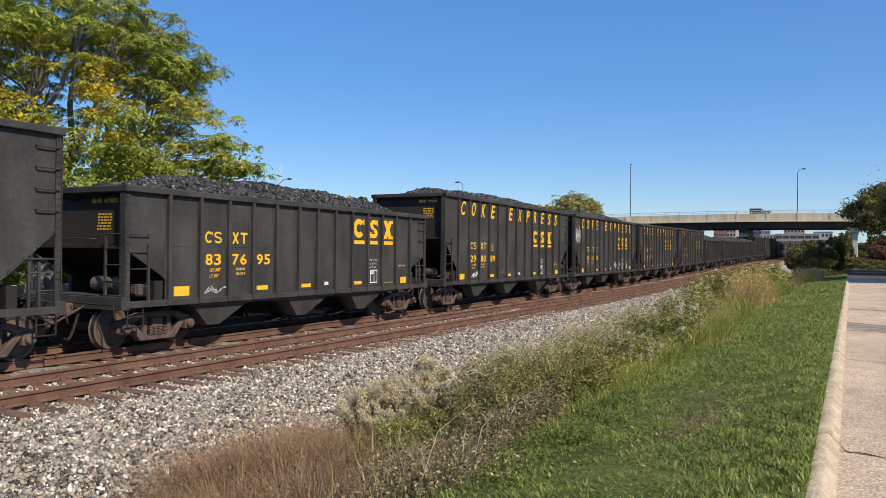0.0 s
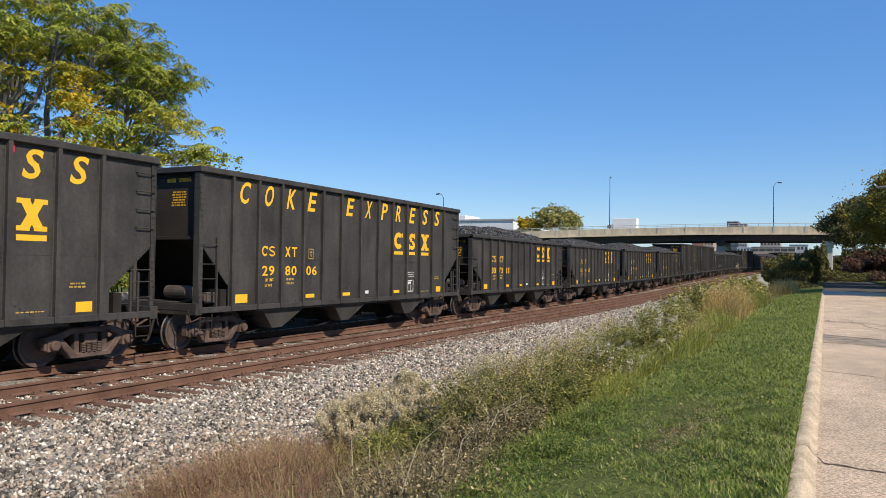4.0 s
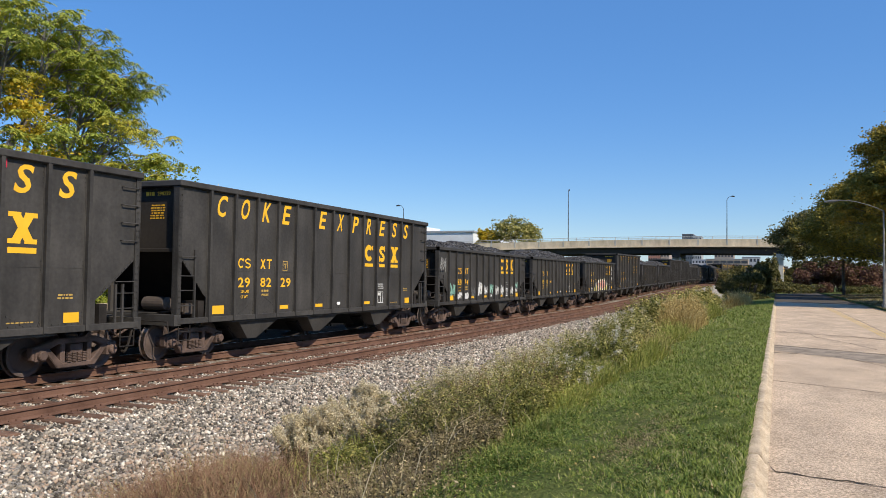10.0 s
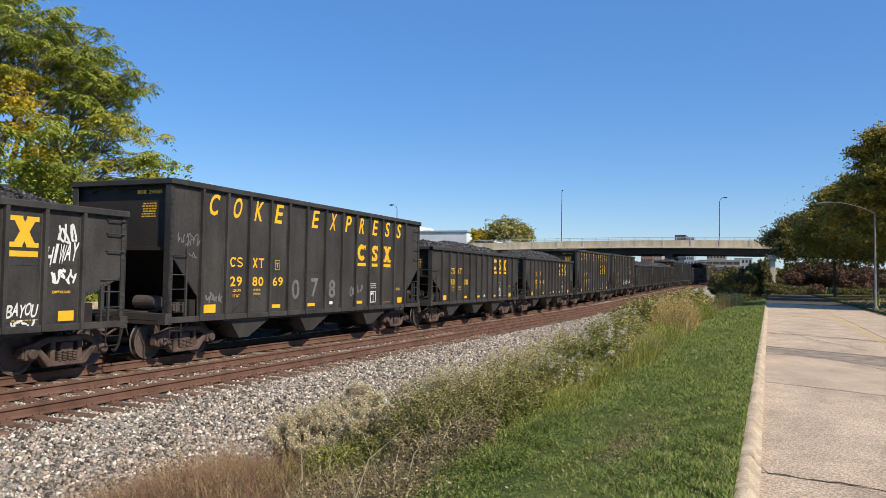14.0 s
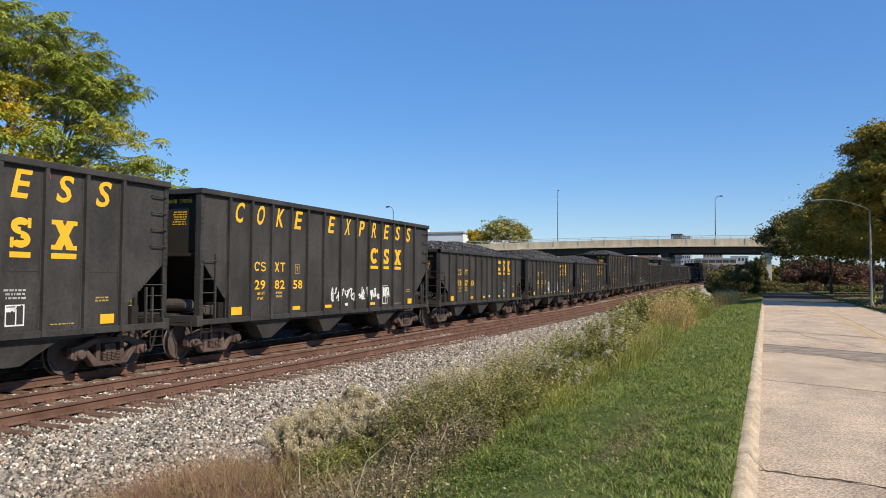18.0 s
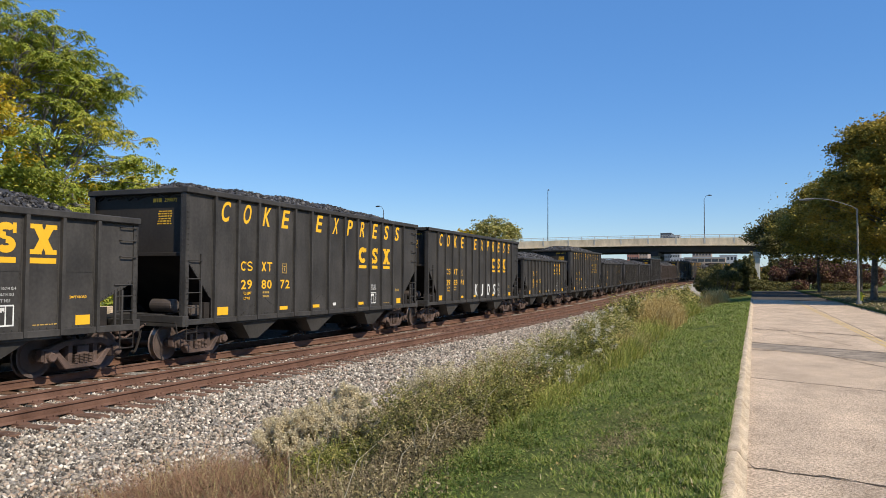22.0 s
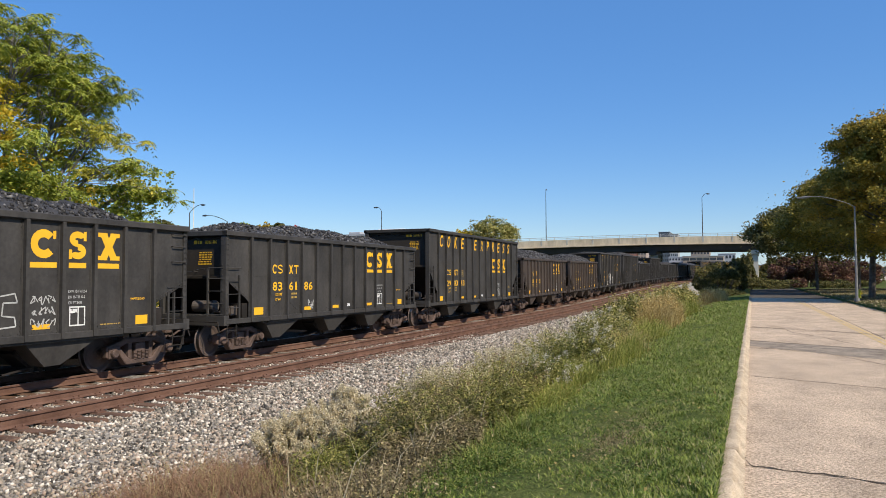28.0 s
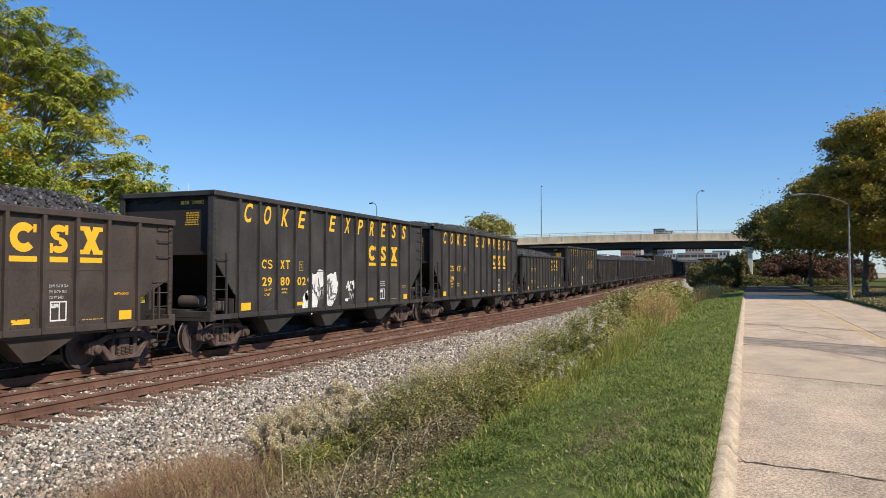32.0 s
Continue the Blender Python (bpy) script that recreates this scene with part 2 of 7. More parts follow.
LEAF_LEFT = islands("feather_leaves", ((0.0, (0.17, 0.22, 0.034)), (0.5, (0.29, 0.335, 0.05)), (0.85, (0.40, 0.42, 0.066)), (1.0, (0.50, 0.47, 0.075))), 0.5, 0.36, patch=0.9)
LEAF_GOLD = islands("golden_leaves", ((0.0, (0.36, 0.30, 0.03)), (0.5, (0.58, 0.43, 0.03)), (1.0, (0.70, 0.47, 0.05))), 0.6, 0.35)
LEAF_RIGHT = islands("olive_maple_leaves", ((0.0, (0.15, 0.135, 0.026)), (0.5, (0.27, 0.225, 0.042)), (0.85, (0.37, 0.29, 0.052)), (1.0, (0.45, 0.33, 0.06))), 0.55, 0.22, patch=0.6)
LEAF_TURN = islands("turning_maple_leaves", ((0.0, (0.27, 0.21, 0.036)), (0.6, (0.41, 0.29, 0.048)), (1.0, (0.50, 0.32, 0.055))), 0.6, 0.3)
LEAF_DARK = islands("dark_bush_leaves", ((0.0, (0.05, 0.055, 0.018)), (0.6, (0.14, 0.135, 0.042)), (1.0, (0.27, 0.22, 0.07))), 0.65, 0.25)
LEAF_RED = islands("purple_red_leaves", ((0.0, (0.08, 0.036, 0.030)), (0.6, (0.17, 0.085, 0.062)), (1.0, (0.27, 0.18, 0.09))), 0.65, 0.25)
BRUSH = islands("withered_brush_leaves", ((0.0, (0.055, 0.045, 0.022)), (0.4, (0.155, 0.127, 0.056)), (0.75, (0.31, 0.25, 0.12)), (1.0, (0.56, 0.46, 0.27))), 0.85, 0.2)
DEEP_WEED = islands("deep_green_weed_leaves", ((0.0, (0.055, 0.064, 0.018)), (0.5, (0.175, 0.18, 0.045)), (0.85, (0.33, 0.305, 0.08)), (1.0, (0.54, 0.46, 0.18))), 0.7, 0.25)
CLOVER = islands("clover_leaves", ((0.0, (0.05, 0.085, 0.016)), (0.6, (0.13, 0.19, 0.036)), (1.0, (0.25, 0.29, 0.07))), 0.6, 0.3)
DULL_STEEL = surface("dull_lamp_steel", (0.16, 0.155, 0.145), (0.30, 0.29, 0.27), 2.0, 0.7, metal=0.2)
MARKER = surface("red_crayon", (0.42, 0.01, 0.03), (0.55, 0.02, 0.06), 5.0, 0.6)
LEAF_SCARLET = islands("scarlet_leaves", ((0.0, (0.30, 0.015, 0.02)), (1.0, (0.55, 0.05, 0.05))), 0.65, 0.25)
BARK = surface("grey_brown_bark", (0.07, 0.055, 0.042), (0.19, 0.16, 0.13), 5.0, 0.95, bump=1.0, bump_scale=25, depth=0.05)
BEIGE = surface("beige_bridge_concrete", (0.54, 0.44, 0.30), (0.70, 0.59, 0.43), 0.4, 0.9, bump=0.2, bump_scale=5, stain=0.3, stain_scale=(0.7, 0.7, 0.25))
GIRDER = surface("brown_girder_steel", (0.035, 0.030, 0.027), (0.060, 0.050, 0.044), 0.6, 0.7)
PIER = surface("pale_pier_concrete", (0.36, 0.35, 0.31), (0.50, 0.48, 0.43), 0.8, 0.9, bump=0.2, bump_scale=5)
POLE = surface("grey_pole_steel", (0.42, 0.42, 0.41), (0.60, 0.60, 0.58), 2.0, 0.55, metal=0.1)
DARK_POLE = surface("dark_pole_steel", (0.05, 0.05, 0.055), (0.09, 0.09, 0.095), 2.0, 0.5, metal=0.3)
WALL_WHITE = surface("white_cladding", (0.62, 0.63, 0.64), (0.76, 0.77, 0.78), 0.2, 0.7, bump=0.05, bump_scale=2)
WALL_BRICK = surface("red_brick_wall", (0.24, 0.11, 0.085), (0.34, 0.17, 0.13), 0.3, 0.9, bump=0.1, bump_scale=4)
WALL_TAN = surface("tan_wall", (0.28, 0.22, 0.18), (0.38, 0.31, 0.26), 0.2, 0.85, bump=0.05, bump_scale=2)
WALL_GREY = surface("grey_wall", (0.30, 0.31, 0.33), (0.42, 0.43, 0.45), 0.2, 0.8, bump=0.05, bump_scale=2)
GLASS = surface("dark_window_glass", (0.03, 0.035, 0.045), (0.06, 0.07, 0.085), 0.5, 0.12, bump=0.0)
HYDRANT = surface("yellow_hydrant_paint", (0.62, 0.50, 0.03), (0.75, 0.62, 0.05), 5.0, 0.5)

# ---- shape helpers ----


def box(bm, x0, x1, y0, y1, z0, z1):
    v = [bm.verts.new((x, y, z)) for x in (x0, x1) for y in (y0, y1) for z in (z0, z1)]
    for f in ((0, 1, 3, 2), (4, 6, 7, 5), (0, 4, 5, 1), (2, 3, 7, 6), (0, 2, 6, 4), (1, 5, 7, 3)):
        bm.faces.new([v[i] for i in f])


def prism(bm, outline, x0, x1):
    """An outline of (y, z) points drawn out from x0 to x1."""
    a = [bm.verts.new((x0, y, z)) for y, z in outline]
    b = [bm.verts.new((x1, y, z)) for y, z in outline]
    bm.faces.new(a)
    bm.faces.new(b[::-1])
    for i in range(len(a)):
        j = (i + 1) % len(a)
        bm.faces.new((a[j], a[i], b[i], b[j]))


def rod(bm, a, b, r, r2=None, n=8, ends=True):
    """A round bar from a to b."""
    a, b = Vector(a), Vector(b)
    m = (b - a).to_track_quat("Z", "Y").to_matrix()
    r2 = r if r2 is None else r2
    ca, cb = [], []
    for i in range(n):
        q = 2 * math.pi * i / n
        w = m @ Vector((math.cos(q), math.sin(q), 0))
        ca.append(bm.verts.new(a + w * r))
        cb.append(bm.verts.new(b + w * r2))
    for i in range(n):
        j = (i + 1) % n
        bm.faces.new((ca[i], ca[j], cb[j], cb[i]))
    if ends:
        bm.faces.new(ca[::-1])
        bm.faces.new(cb)


def lathe_x(bm, profile, n=28):
    """A profile of (x, radius) turned about the x axis."""
    rings = []
    for x, r in profile:
        rings.append([bm.verts.new((x, r * math.cos(2 * math.pi * i / n), r * math.sin(2 * math.pi * i / n))) for i in range(n)])
    for a, b in zip(rings, rings[1:]):
        for i in range(n):
            j = (i + 1) % n
            bm.faces.new((a[i], b[i], b[j], a[j]))
    bm.faces.new(rings[0])
    bm.faces.new(rings[-1][::-1])


def finished(bm, name, material, bevel=0.0, smooth=False):
    bmesh.ops.recalc_face_normals(bm, faces=bm.faces)
    if bevel:
        sharp = [e for e in bm.edges if len(e.link_faces) == 2 and e.calc_face_angle(0) > 0.6]
        bmesh.ops.bevel(bm, geom=sharp, offset=bevel, segments=1, affect="EDGES")
    me = bpy.data.meshes.new(name)
    bm.to_mesh(me)
    bm.free()
    if smooth:
        me.polygons.foreach_set("use_smooth", [True] * len(me.polygons))
    me.materials.append(material)
    return me


def part(name, bm, material, parent, label="", bevel=0.0, at=None, smooth=False):
    ob = new(name, finished(bm, name, material, bevel, smooth) if isinstance(bm, bmesh.types.BMesh) else bm)
    if not isinstance(bm, bmesh.types.BMesh) and material is not None and not bm.materials:
        bm.materials.append(material)
    ob.parent = parent
    if at is not None:
        ob.matrix_basis = at
    return tagged(ob, label) if label else ob


def thing(name, label, category, group="", kind="", at=None):
    ob = new(name)
    ob.empty_display_size = 0.2
    if at is not None:
        ob.matrix_basis = at
    return tagged(ob, label, category, group, kind)


def big(name, verts, faces, material, smooth=False):
    """A mesh from number arrays; every face has the same count of corners."""
    verts, faces = np.asarray(verts, np.float32), np.asarray(faces, np.int32)
    me = bpy.data.meshes.new(name)
    k = faces.shape[1]
    me.vertices.add(len(verts))
    me.vertices.foreach_set("co", verts.ravel())
    me.loops.add(faces.size)
    me.loops.foreach_set("vertex_index", faces.ravel())
    me.polygons.add(len(faces))
    me.polygons.foreach_set("loop_start", np.arange(0, faces.size, k, dtype=np.int32))
    if smooth:
        me.polygons.foreach_set("use_smooth", np.ones(len(faces), bool))
    me.update(calc_edges=True)
    me.materials.append(material)
    return me


def scattered(proto_v, proto_f, places, turns, sizes):
    """Copies of a small shape: places (n,3), turns (n,3,3), sizes (n,) or (n,3), as one pair of arrays."""
    n, k = len(places), len(proto_v)
    sizes = np.asarray(sizes, float)
    sizes = sizes[:, None] if sizes.ndim == 1 else sizes
    v = np.einsum("nij,nkj->nki", turns, proto_v[None] * sizes[:, None, :]) + places[:, None, :]
    f = proto_f[None] + (np.arange(n) * k)[:, None, None]
    return v.reshape(-1, 3), f.reshape(-1, proto_f.shape[1])


def random_turns(rng, n):
    q = rng.normal(size=(n, 4))
    q /= np.linalg.norm(q, axis=1, keepdims=True)
    w, x, y, z = q.T
    return np.stack([np.stack([1 - 2 * (y * y + z * z), 2 * (x * y - z * w), 2 * (x * z + y * w)], -1),
                     np.stack([2 * (x * y + z * w), 1 - 2 * (x * x + z * z), 2 * (y * z - x * w)], -1),
                     np.stack([2 * (x * z - y * w), 2 * (y * z + x * w), 1 - 2 * (x * x + y * y)], -1)], 1)


# ---- ground, tracks and road ----
ROAD_Y = 7.0


def lean(y):
    """How far the road's line has drifted to the right of the tracks' line at y."""
    return 0.0135 * (np.clip(y, -40, 130) - ROAD_Y)


def rise(y):
    """The tracks climb a little before the bridge."""
    f = np.clip((np.asarray(y, float) - 42.0) / 100.0, 0, 1)
    return 1.05 * f * f * (3 - 2 * f) + 0.011 * np.clip(np.asarray(y, float) - 125.0, 0, 160)


def bend(y):
    """Past the bridge the tracks swing to the right."""
    d = np.clip(np.asarray(y, float) - 150.0, 0, 100)
    e = np.clip(np.asarray(y, float) - 250.0, 0, None)
    return d * d / 560.0 + e * 100 / 280.0


NEAR_X, FAR_X = -11.3, -14.88      # centre lines of the empty and of the busy track
NEAR_Z, FAR_Z = -0.47, -0.54       # tops of their rails
PROFILE_U = (-2500, -70, -36, -33, -6.4, -4.6, -2.4, -0.9, -0.17, -0.15, 5.77, 5.79, 12, 60, 2500)
PROFILE_Z = (-0.2, -0.2, -0.35, -1.1, -1.1, -0.80, -0.12, 0.03, 0.115, -0.30, -0.30, 0.12, 0.22, 0.4, 0.4)


def ground_z(x, y):
    return np.interp(np.asarray(x, float) - lean(np.asarray(y, float)) * (np.asarray(x, float) > -3.2), PROFILE_U, PROFILE_Z)


xs = np.array(sorted(set([-2500, -1200, -600, -300, -150, -70, -50, -36, -33, -22, -12, -6.4, -0.17, -0.15, 5.77, 5.79, 12, 30, 60, 150, 400, 1000, 2500] + list(np.arange(-6.0, -0.4, 0.45)) + list(np.arange(7, 11, 1.0)))))
ys = np.concatenate([[-300, -120, -40], np.arange(-20, 70, 1.5), np.arange(70, 200, 8), [260, 400, 700, 1200, 2500, 4500]])
gx, gy = np.meshgrid(xs, ys, indexing="ij")
near_side = (gx > -3.2) & (gx < 400)
gu = gx + lean(gy) * near_side
gz = np.interp(gx, PROFILE_U, PROFILE_Z)
rng = np.random.default_rng(11)
gz = gz + rng.normal(0, 0.02, gz.shape) * ((gx > -6.2) & (gx < -0.5))
gv = np.stack([gu, gy, gz], -1).reshape(-1, 3)
ny = len(ys)
ii, jj = np.meshgrid(np.arange(len(xs) - 1), np.arange(ny - 1), indexing="ij")
a = (ii * ny + jj).ravel()
ground = new("ground", big("ground", gv, np.stack([a, a + ny, a + ny + 1, a + 1], 1), SOIL, True))
tagged(ground, "grassy earth beside the railway and the road", "ground", kind="structure")


def strip(name, profile, y0, y1, step, material, label, noise_amp=0.0):
    """A long bed with the given cross profile of (x, z)."""
    yy = np.arange(y0, y1 + step / 2, step)
    p = np.array(profile)
    v = np.stack([np.broadcast_to(p[:, 0, None], (len(p), len(yy))), np.broadcast_to(yy, (len(p), len(yy))), np.broadcast_to(p[:, 1, None], (len(p), len(yy)))], -1).copy()
    v[1:-1, :, 2] += np.random.default_rng(5).normal(0, 1, v[1:-1, :, 2].shape) * noise_amp
    v[1:-1, :, 2] += rise(v[1:-1, :, 1])
    v[:, :, 0] += bend(v[:, :, 1])
    n = len(yy)
    i, j = np.meshgrid(np.arange(len(p) - 1), np.arange(n - 1), indexing="ij")
    k = (i * n + j).ravel()
    ob = new(name, big(name, v.reshape(-1, 3), np.stack([k, k + n, k + n + 1, k + 1], 1), material, True))
    return tagged(ob, label, "ballast", kind="structure")


BED = surface("ballast_bed", (0.07, 0.063, 0.055), (0.50, 0.455, 0.39), 16.0, 0.9, bump=1.0, bump_scale=22, grain=0.8, spread=0.55, depth=0.06, spec=0.15)
BED_PROFILE = [(-33.0, -0.98), (-18.5, -1.0), (-17.0, -0.80), (-16.2, -0.78), (-13.4, -0.74), (-12.7, -0.702), (-9.8, -0.712), (-9.4, -0.76), (-8.95, -0.81), (-8.4, -0.88), (-7.4, -1.02), (-6.3, -1.16)]
ballast = strip("ballast", BED_PROFILE, -40, 1100, 0.5, BED, "pale crushed-stone ballast under the tracks", 0.012)


def bed_z(x):
    p = np.array(BED_PROFILE)
    return np.interp(x, p[:, 0], p[:, 1])


ROCK_V = np.array([(1, 0.15, 0.1), (-0.9, 0.2, -0.15), (0.1, 1, 0.2), (-0.1, -0.95, -0.1), (0.2, -0.1, 0.9), (-0.15, 0.1, -0.9)])
ROCK_F = np.array([(0, 2, 4), (2, 1, 4), (1, 3, 4), (3, 0, 4), (2, 0, 5), (1, 2, 5), (3, 1, 5), (0, 3, 5)])


def stones(name, x0, x1, y0, y1, per_m2, r0, r1, seed, label):
    r = np.random.default_rng(seed)
    n = int((x1 - x0) * (y1 - y0) * per_m2)
    x, y = r.uniform(x0, x1, n), r.uniform(y0, y1, n)
    s = r.uniform(r0, r1, n) * r.choice([0.8, 1.0, 1.25], n)
    z = bed_z(x) + rise(y) + s * r.uniform(-0.1, 0.5, n)
    v, f = scattered(ROCK_V, ROCK_F, np.stack([x, y, z], 1), random_turns(r, n), np.stack([s, s * r.uniform(0.6, 1, n), s * r.uniform(0.5, 0.9, n)], 1))
    ob = new(name, big(name, v, f, STONE))
    ob.parent = ballast
    return tagged(ob, label, kind="stuff")


stones("loose_stones", -9.75, -6.3, 3.0, 16.0, 620, 0.024, 0.047, 21, "grey and white crushed stones")
stones("loose_stones", -9.75, -6.3, 16.0, 38.0, 340, 0.029, 0.050, 22, "grey and white crushed stones")
stones("loose_stones", -9.75, -6.0, 38.0, 75.0, 150, 0.03, 0.05, 24, "grey and white crushed stones")
stones("loose_stones", -13.5, -9.75, 5.0, 30.0, 520, 0.026, 0.042, 23, "grey and white crushed stones")


# Coal-dusted ground, painted blacker than coal to deepen the train's shade.
SHADE_CINDER = surface("shade_blackened_coal_cinders", (0.006, 0.0045, 0.003), (0.018, 0.014, 0.010), 8.0, 0.95, bump=1.0, bump_scale=25, depth=0.05, spec=0.02)
cinders = strip("cinders", [(-33.0, -0.9), (-18.5, -0.94), (-17.0, -0.77), (-16.2, -0.75), (-14.0, -0.745), (-13.85, -0.79)], -40, 1100, 0.5, SHADE_CINDER, "coal-dusted cinders coloured extra black for shade under and behind the train", 0.008)


def rail_mesh(name, shiny):
    half = [(0.075, 0.0), (0.075, 0.012), (0.012, 0.035), (0.010, 0.125), (0.036, 0.140), (0.036, 0.170), (0.028, 0.180)]
    prof = [(x, z) for x, z in half] + [(-x, z) for x, z in half[::-1]]
    bm = bmesh.new()
    rows = []
    for y in [-40, 0, 20, 40] + list(range(48, 400, 4)) + list(range(400, 1101, 50)):
        rows.append([bm.verts.new((x + float(bend(y)), y, z + float(rise(y)))) for x, z in prof])
    for a, b in zip(rows, rows[1:]):
        for i in range(len(prof)):
            j = (i + 1) % len(prof)
            f = bm.faces.new((a[i], b[i], b[j], a[j]))
            f.material_index = 1 if (shiny and i == 6) else 0
    me = finished(bm, name, RAIL)
    me.materials.append(RAIL_TOP)
    return me


bm = bmesh.new()
box(bm, -1.50, 1.50, -0.115, 0.115, -0.17, 0.0)
TIE_MESH = finished(bm, "tie", TIE, 0.012)
bm = bmesh.new()
box(bm, -0.17, 0.17, -0.1, 0.1, 0.0, 0.022)
for sx in (-0.09, 0.09):
    for sy in (-0.06, 0.06):
        box(bm, sx - 0.014, sx + 0.014, sy - 0.014, sy + 0.014, 0.02, 0.055)
PLATE_MESH = finished(bm, "tie_plate", RAIL)


def track(label, cx, top, shiny, seed):
    t = thing("railway_track", label, "railway track", "pair of railway tracks", at=pose(cx, 0, top - 0.18))
    rail = rail_mesh("rail", shiny)
    for sx in (-0.7525, 0.7525):
        part("rail", rail, None, t, at=pose(sx, 0, 0))
    r = random.Random(seed)
    y, count = 4.0, 0
    while y < 84:
        tie = part("tie", TIE_MESH, None, t, at=pose(r.uniform(-0.05, 0.05), y + r.uniform(-0.03, 0.03), -0.015 + float(rise(y)) + r.uniform(-0.008, 0.006), 0, 0, r.uniform(-1.5, 1.5)))
        if y < 44 and top > -0.5:
            for sx in (-0.7525, 0.7525):
                part("tie_plate", PLATE_MESH, None, tie, at=pose(sx, 0, 0.001))
        y += 0.505
    far_bm = bmesh.new()
    for y0, y1 in ((-40, 4), (y, 330)):
        q = y0
        while q < y1 - 0.4:
            dx, dz = float(bend(q)), float(rise(q))
            box(far_bm, dx - 1.50, dx + 1.50, q - 0.115, q + 0.115, dz - 0.18, dz - 0.012)
            q += 0.505
    tagged(part("far_ties", far_bm, TIE, t), kind="stuff")
    return t


track("rusty empty track on dark wooden ties", NEAR_X, NEAR_Z, False, 1)
track("busy track with worn rails under the coal train", FAR_X, FAR_Z, True, 2)

# road of concrete slabs, with an asphalt patch and an asphalt far end
road = thing("road", "two-lane road of worn pale concrete slabs with cracks", "road", kind="structure")
JOINTS = [-20, -13.5, -6.0, 0.9, 7.1, 13.6, 19.6]
JOINTS_B = [21.3, 27.0, 32.5, 38.6, 44.7, 50.8, 56.9, 63.0, 67.0]


def skew(y):
    """How far the joints run back for each metre across the road."""
    return float(np.interp(y, (0.0, 7.0, 13.0, 19.4, 21.2, 30.0, 70.0), (0.1, 0.2, 0.42, 1.05, 0.65, 0.6, 0.6)))


def slab(name, u0, u1, y0, y1, material, top=0.0, sag=0.0):
    bm = bmesh.new()
    n = 6
    low, high = [], []
    for k in range(n + 1):
        u = u0 + (u1 - u0) * k / n
        ends = (y0 + 0.012 - skew(y0) * u, y1 - 0.012 - skew(y1) * u)
        high.append([(u + float(lean(y)), y, top) for y in ends])
    for k in range(n):
        quad = [high[k][0], high[k + 1][0], high[k + 1][1], high[k][1]]
        t = [bm.verts.new(p) for p in quad]
        b = [bm.verts.new((p[0], p[1], -0.25)) for p in quad]
        bm.faces.new(t)
        for i in range(4):
            if (i == 1 and k < n - 1) or (i == 3 and k > 0):
                continue
            j = (i + 1) % 4
            bm.faces.new((t[i], b[i], b[j], t[j]))
    bmesh.ops.remove_doubles(bm, verts=bm.verts, dist=1e-4)
    return part(name, bm, material, road)


for js in (JOINTS, JOINTS_B):
    for y0, y1 in zip(js, js[1:]):
        slab("slab", -0.06, 3.30, y0, y1, CONCRETE)
        slab("slab", 3.325, 5.78, y0, y1, CONCRETE)
slab("asphalt_patch", -0.06, 3.30, 19.6, 21.3, ASPHALT, -0.006)
slab("asphalt_patch", 3.325, 5.78, 19.6, 21.3, ASPHALT, -0.006)
bm = bmesh.new()
for q in ([(0.0, 67), (5.78, 66), (7.5, 90), (30, 112), (60, 120), (60, 132), (20, 130), (4, 124), (-0.6, 110)],):
    prism_pts = [bm.verts.new((u + 0.81, y, -0.01)) for u, y in q]
    bm.faces.new(prism_pts)
    r = bmesh.ops.extrude_face_region(bm, geom=bm.faces[:])
    for v in r["geom"]:
        if isinstance(v, bmesh.types.BMVert):
            v.co.z = -0.28
part("asphalt_bend", bm, SHADED_ASPHALT, road)
bm = bmesh.new()
box(bm, -0.1, 5.9, -20, 67, -0.26, -0.035)
for v in bm.verts:
    v.co.x += float(lean(v.co.y))
part("joint_filler", bm, TAR, road)


def crack(points, width, material=TAR, z=0.004, seed=1, name="crack", joint=None):
    """A crack through the given points; with joint, their y counts from that joint's slanted line."""
    r = random.Random(seed)
    if joint is not None:
        points = [(x, joint + y - skew(joint) * x) for x, y in points]
    bm = bmesh.new()
    prev = None
    for (x0, y0), (x1, y1) in zip(points, points[1:]):
        n = max(2, int(math.hypot(x1 - x0, y1 - y0) / 0.08))
        for k in range(n):
            f = k / n
            x, y = x0 + (x1 - x0) * f + r.uniform(-0.025, 0.025), y0 + (y1 - y0) * f + r.uniform(-0.035, 0.035)
            w = width * r.uniform(0.12, 0.75)
            cur = (bm.verts.new((x, y - w, z)), bm.verts.new((x, y + w, z)))
            if prev:
                bm.faces.new((prev[0], cur[0], cur[1], prev[1]))
            prev = cur
    return part(name, bm, material, road)


crack([(0.3, 27.3), (1.27, 26.4), (1.36, 24.9), (2.14, 22.6), (2.5, 20.9)], 0.10, seed=2)
crack([(2.2, 26.0), (3.76, 24.0), (4.6, 23.6), (5.7, 23.0)], 0.10, seed=3)
crack([(1.3, 26.4), (2.3, 25.9)], 0.03, seed=4)
crack([(0.05, 19.0), (1.5, 18.6), (2.1, 17.0), (2.5, 16.0), (3.2, 15.4)], 0.06, seed=5)
crack([(-0.02, 0.55), (0.0, 0.2), (0.05, 0.0), (0.6, 0.02), (1.1, -0.03), (3.2, 0.0)], 0.03, seed=6, joint=7.1)
crack([(0.2, 0.0), (1.1, 0.03), (2.0, -0.02), (3.2, 0.0)], 0.022, seed=7, joint=13.6)
crack([(0.0, 0.02), (1.2, -0.03), (2.6, 0.03), (4.2, 0.0), (5.7, 0.02)], 0.035, seed=9, joint=19.6)
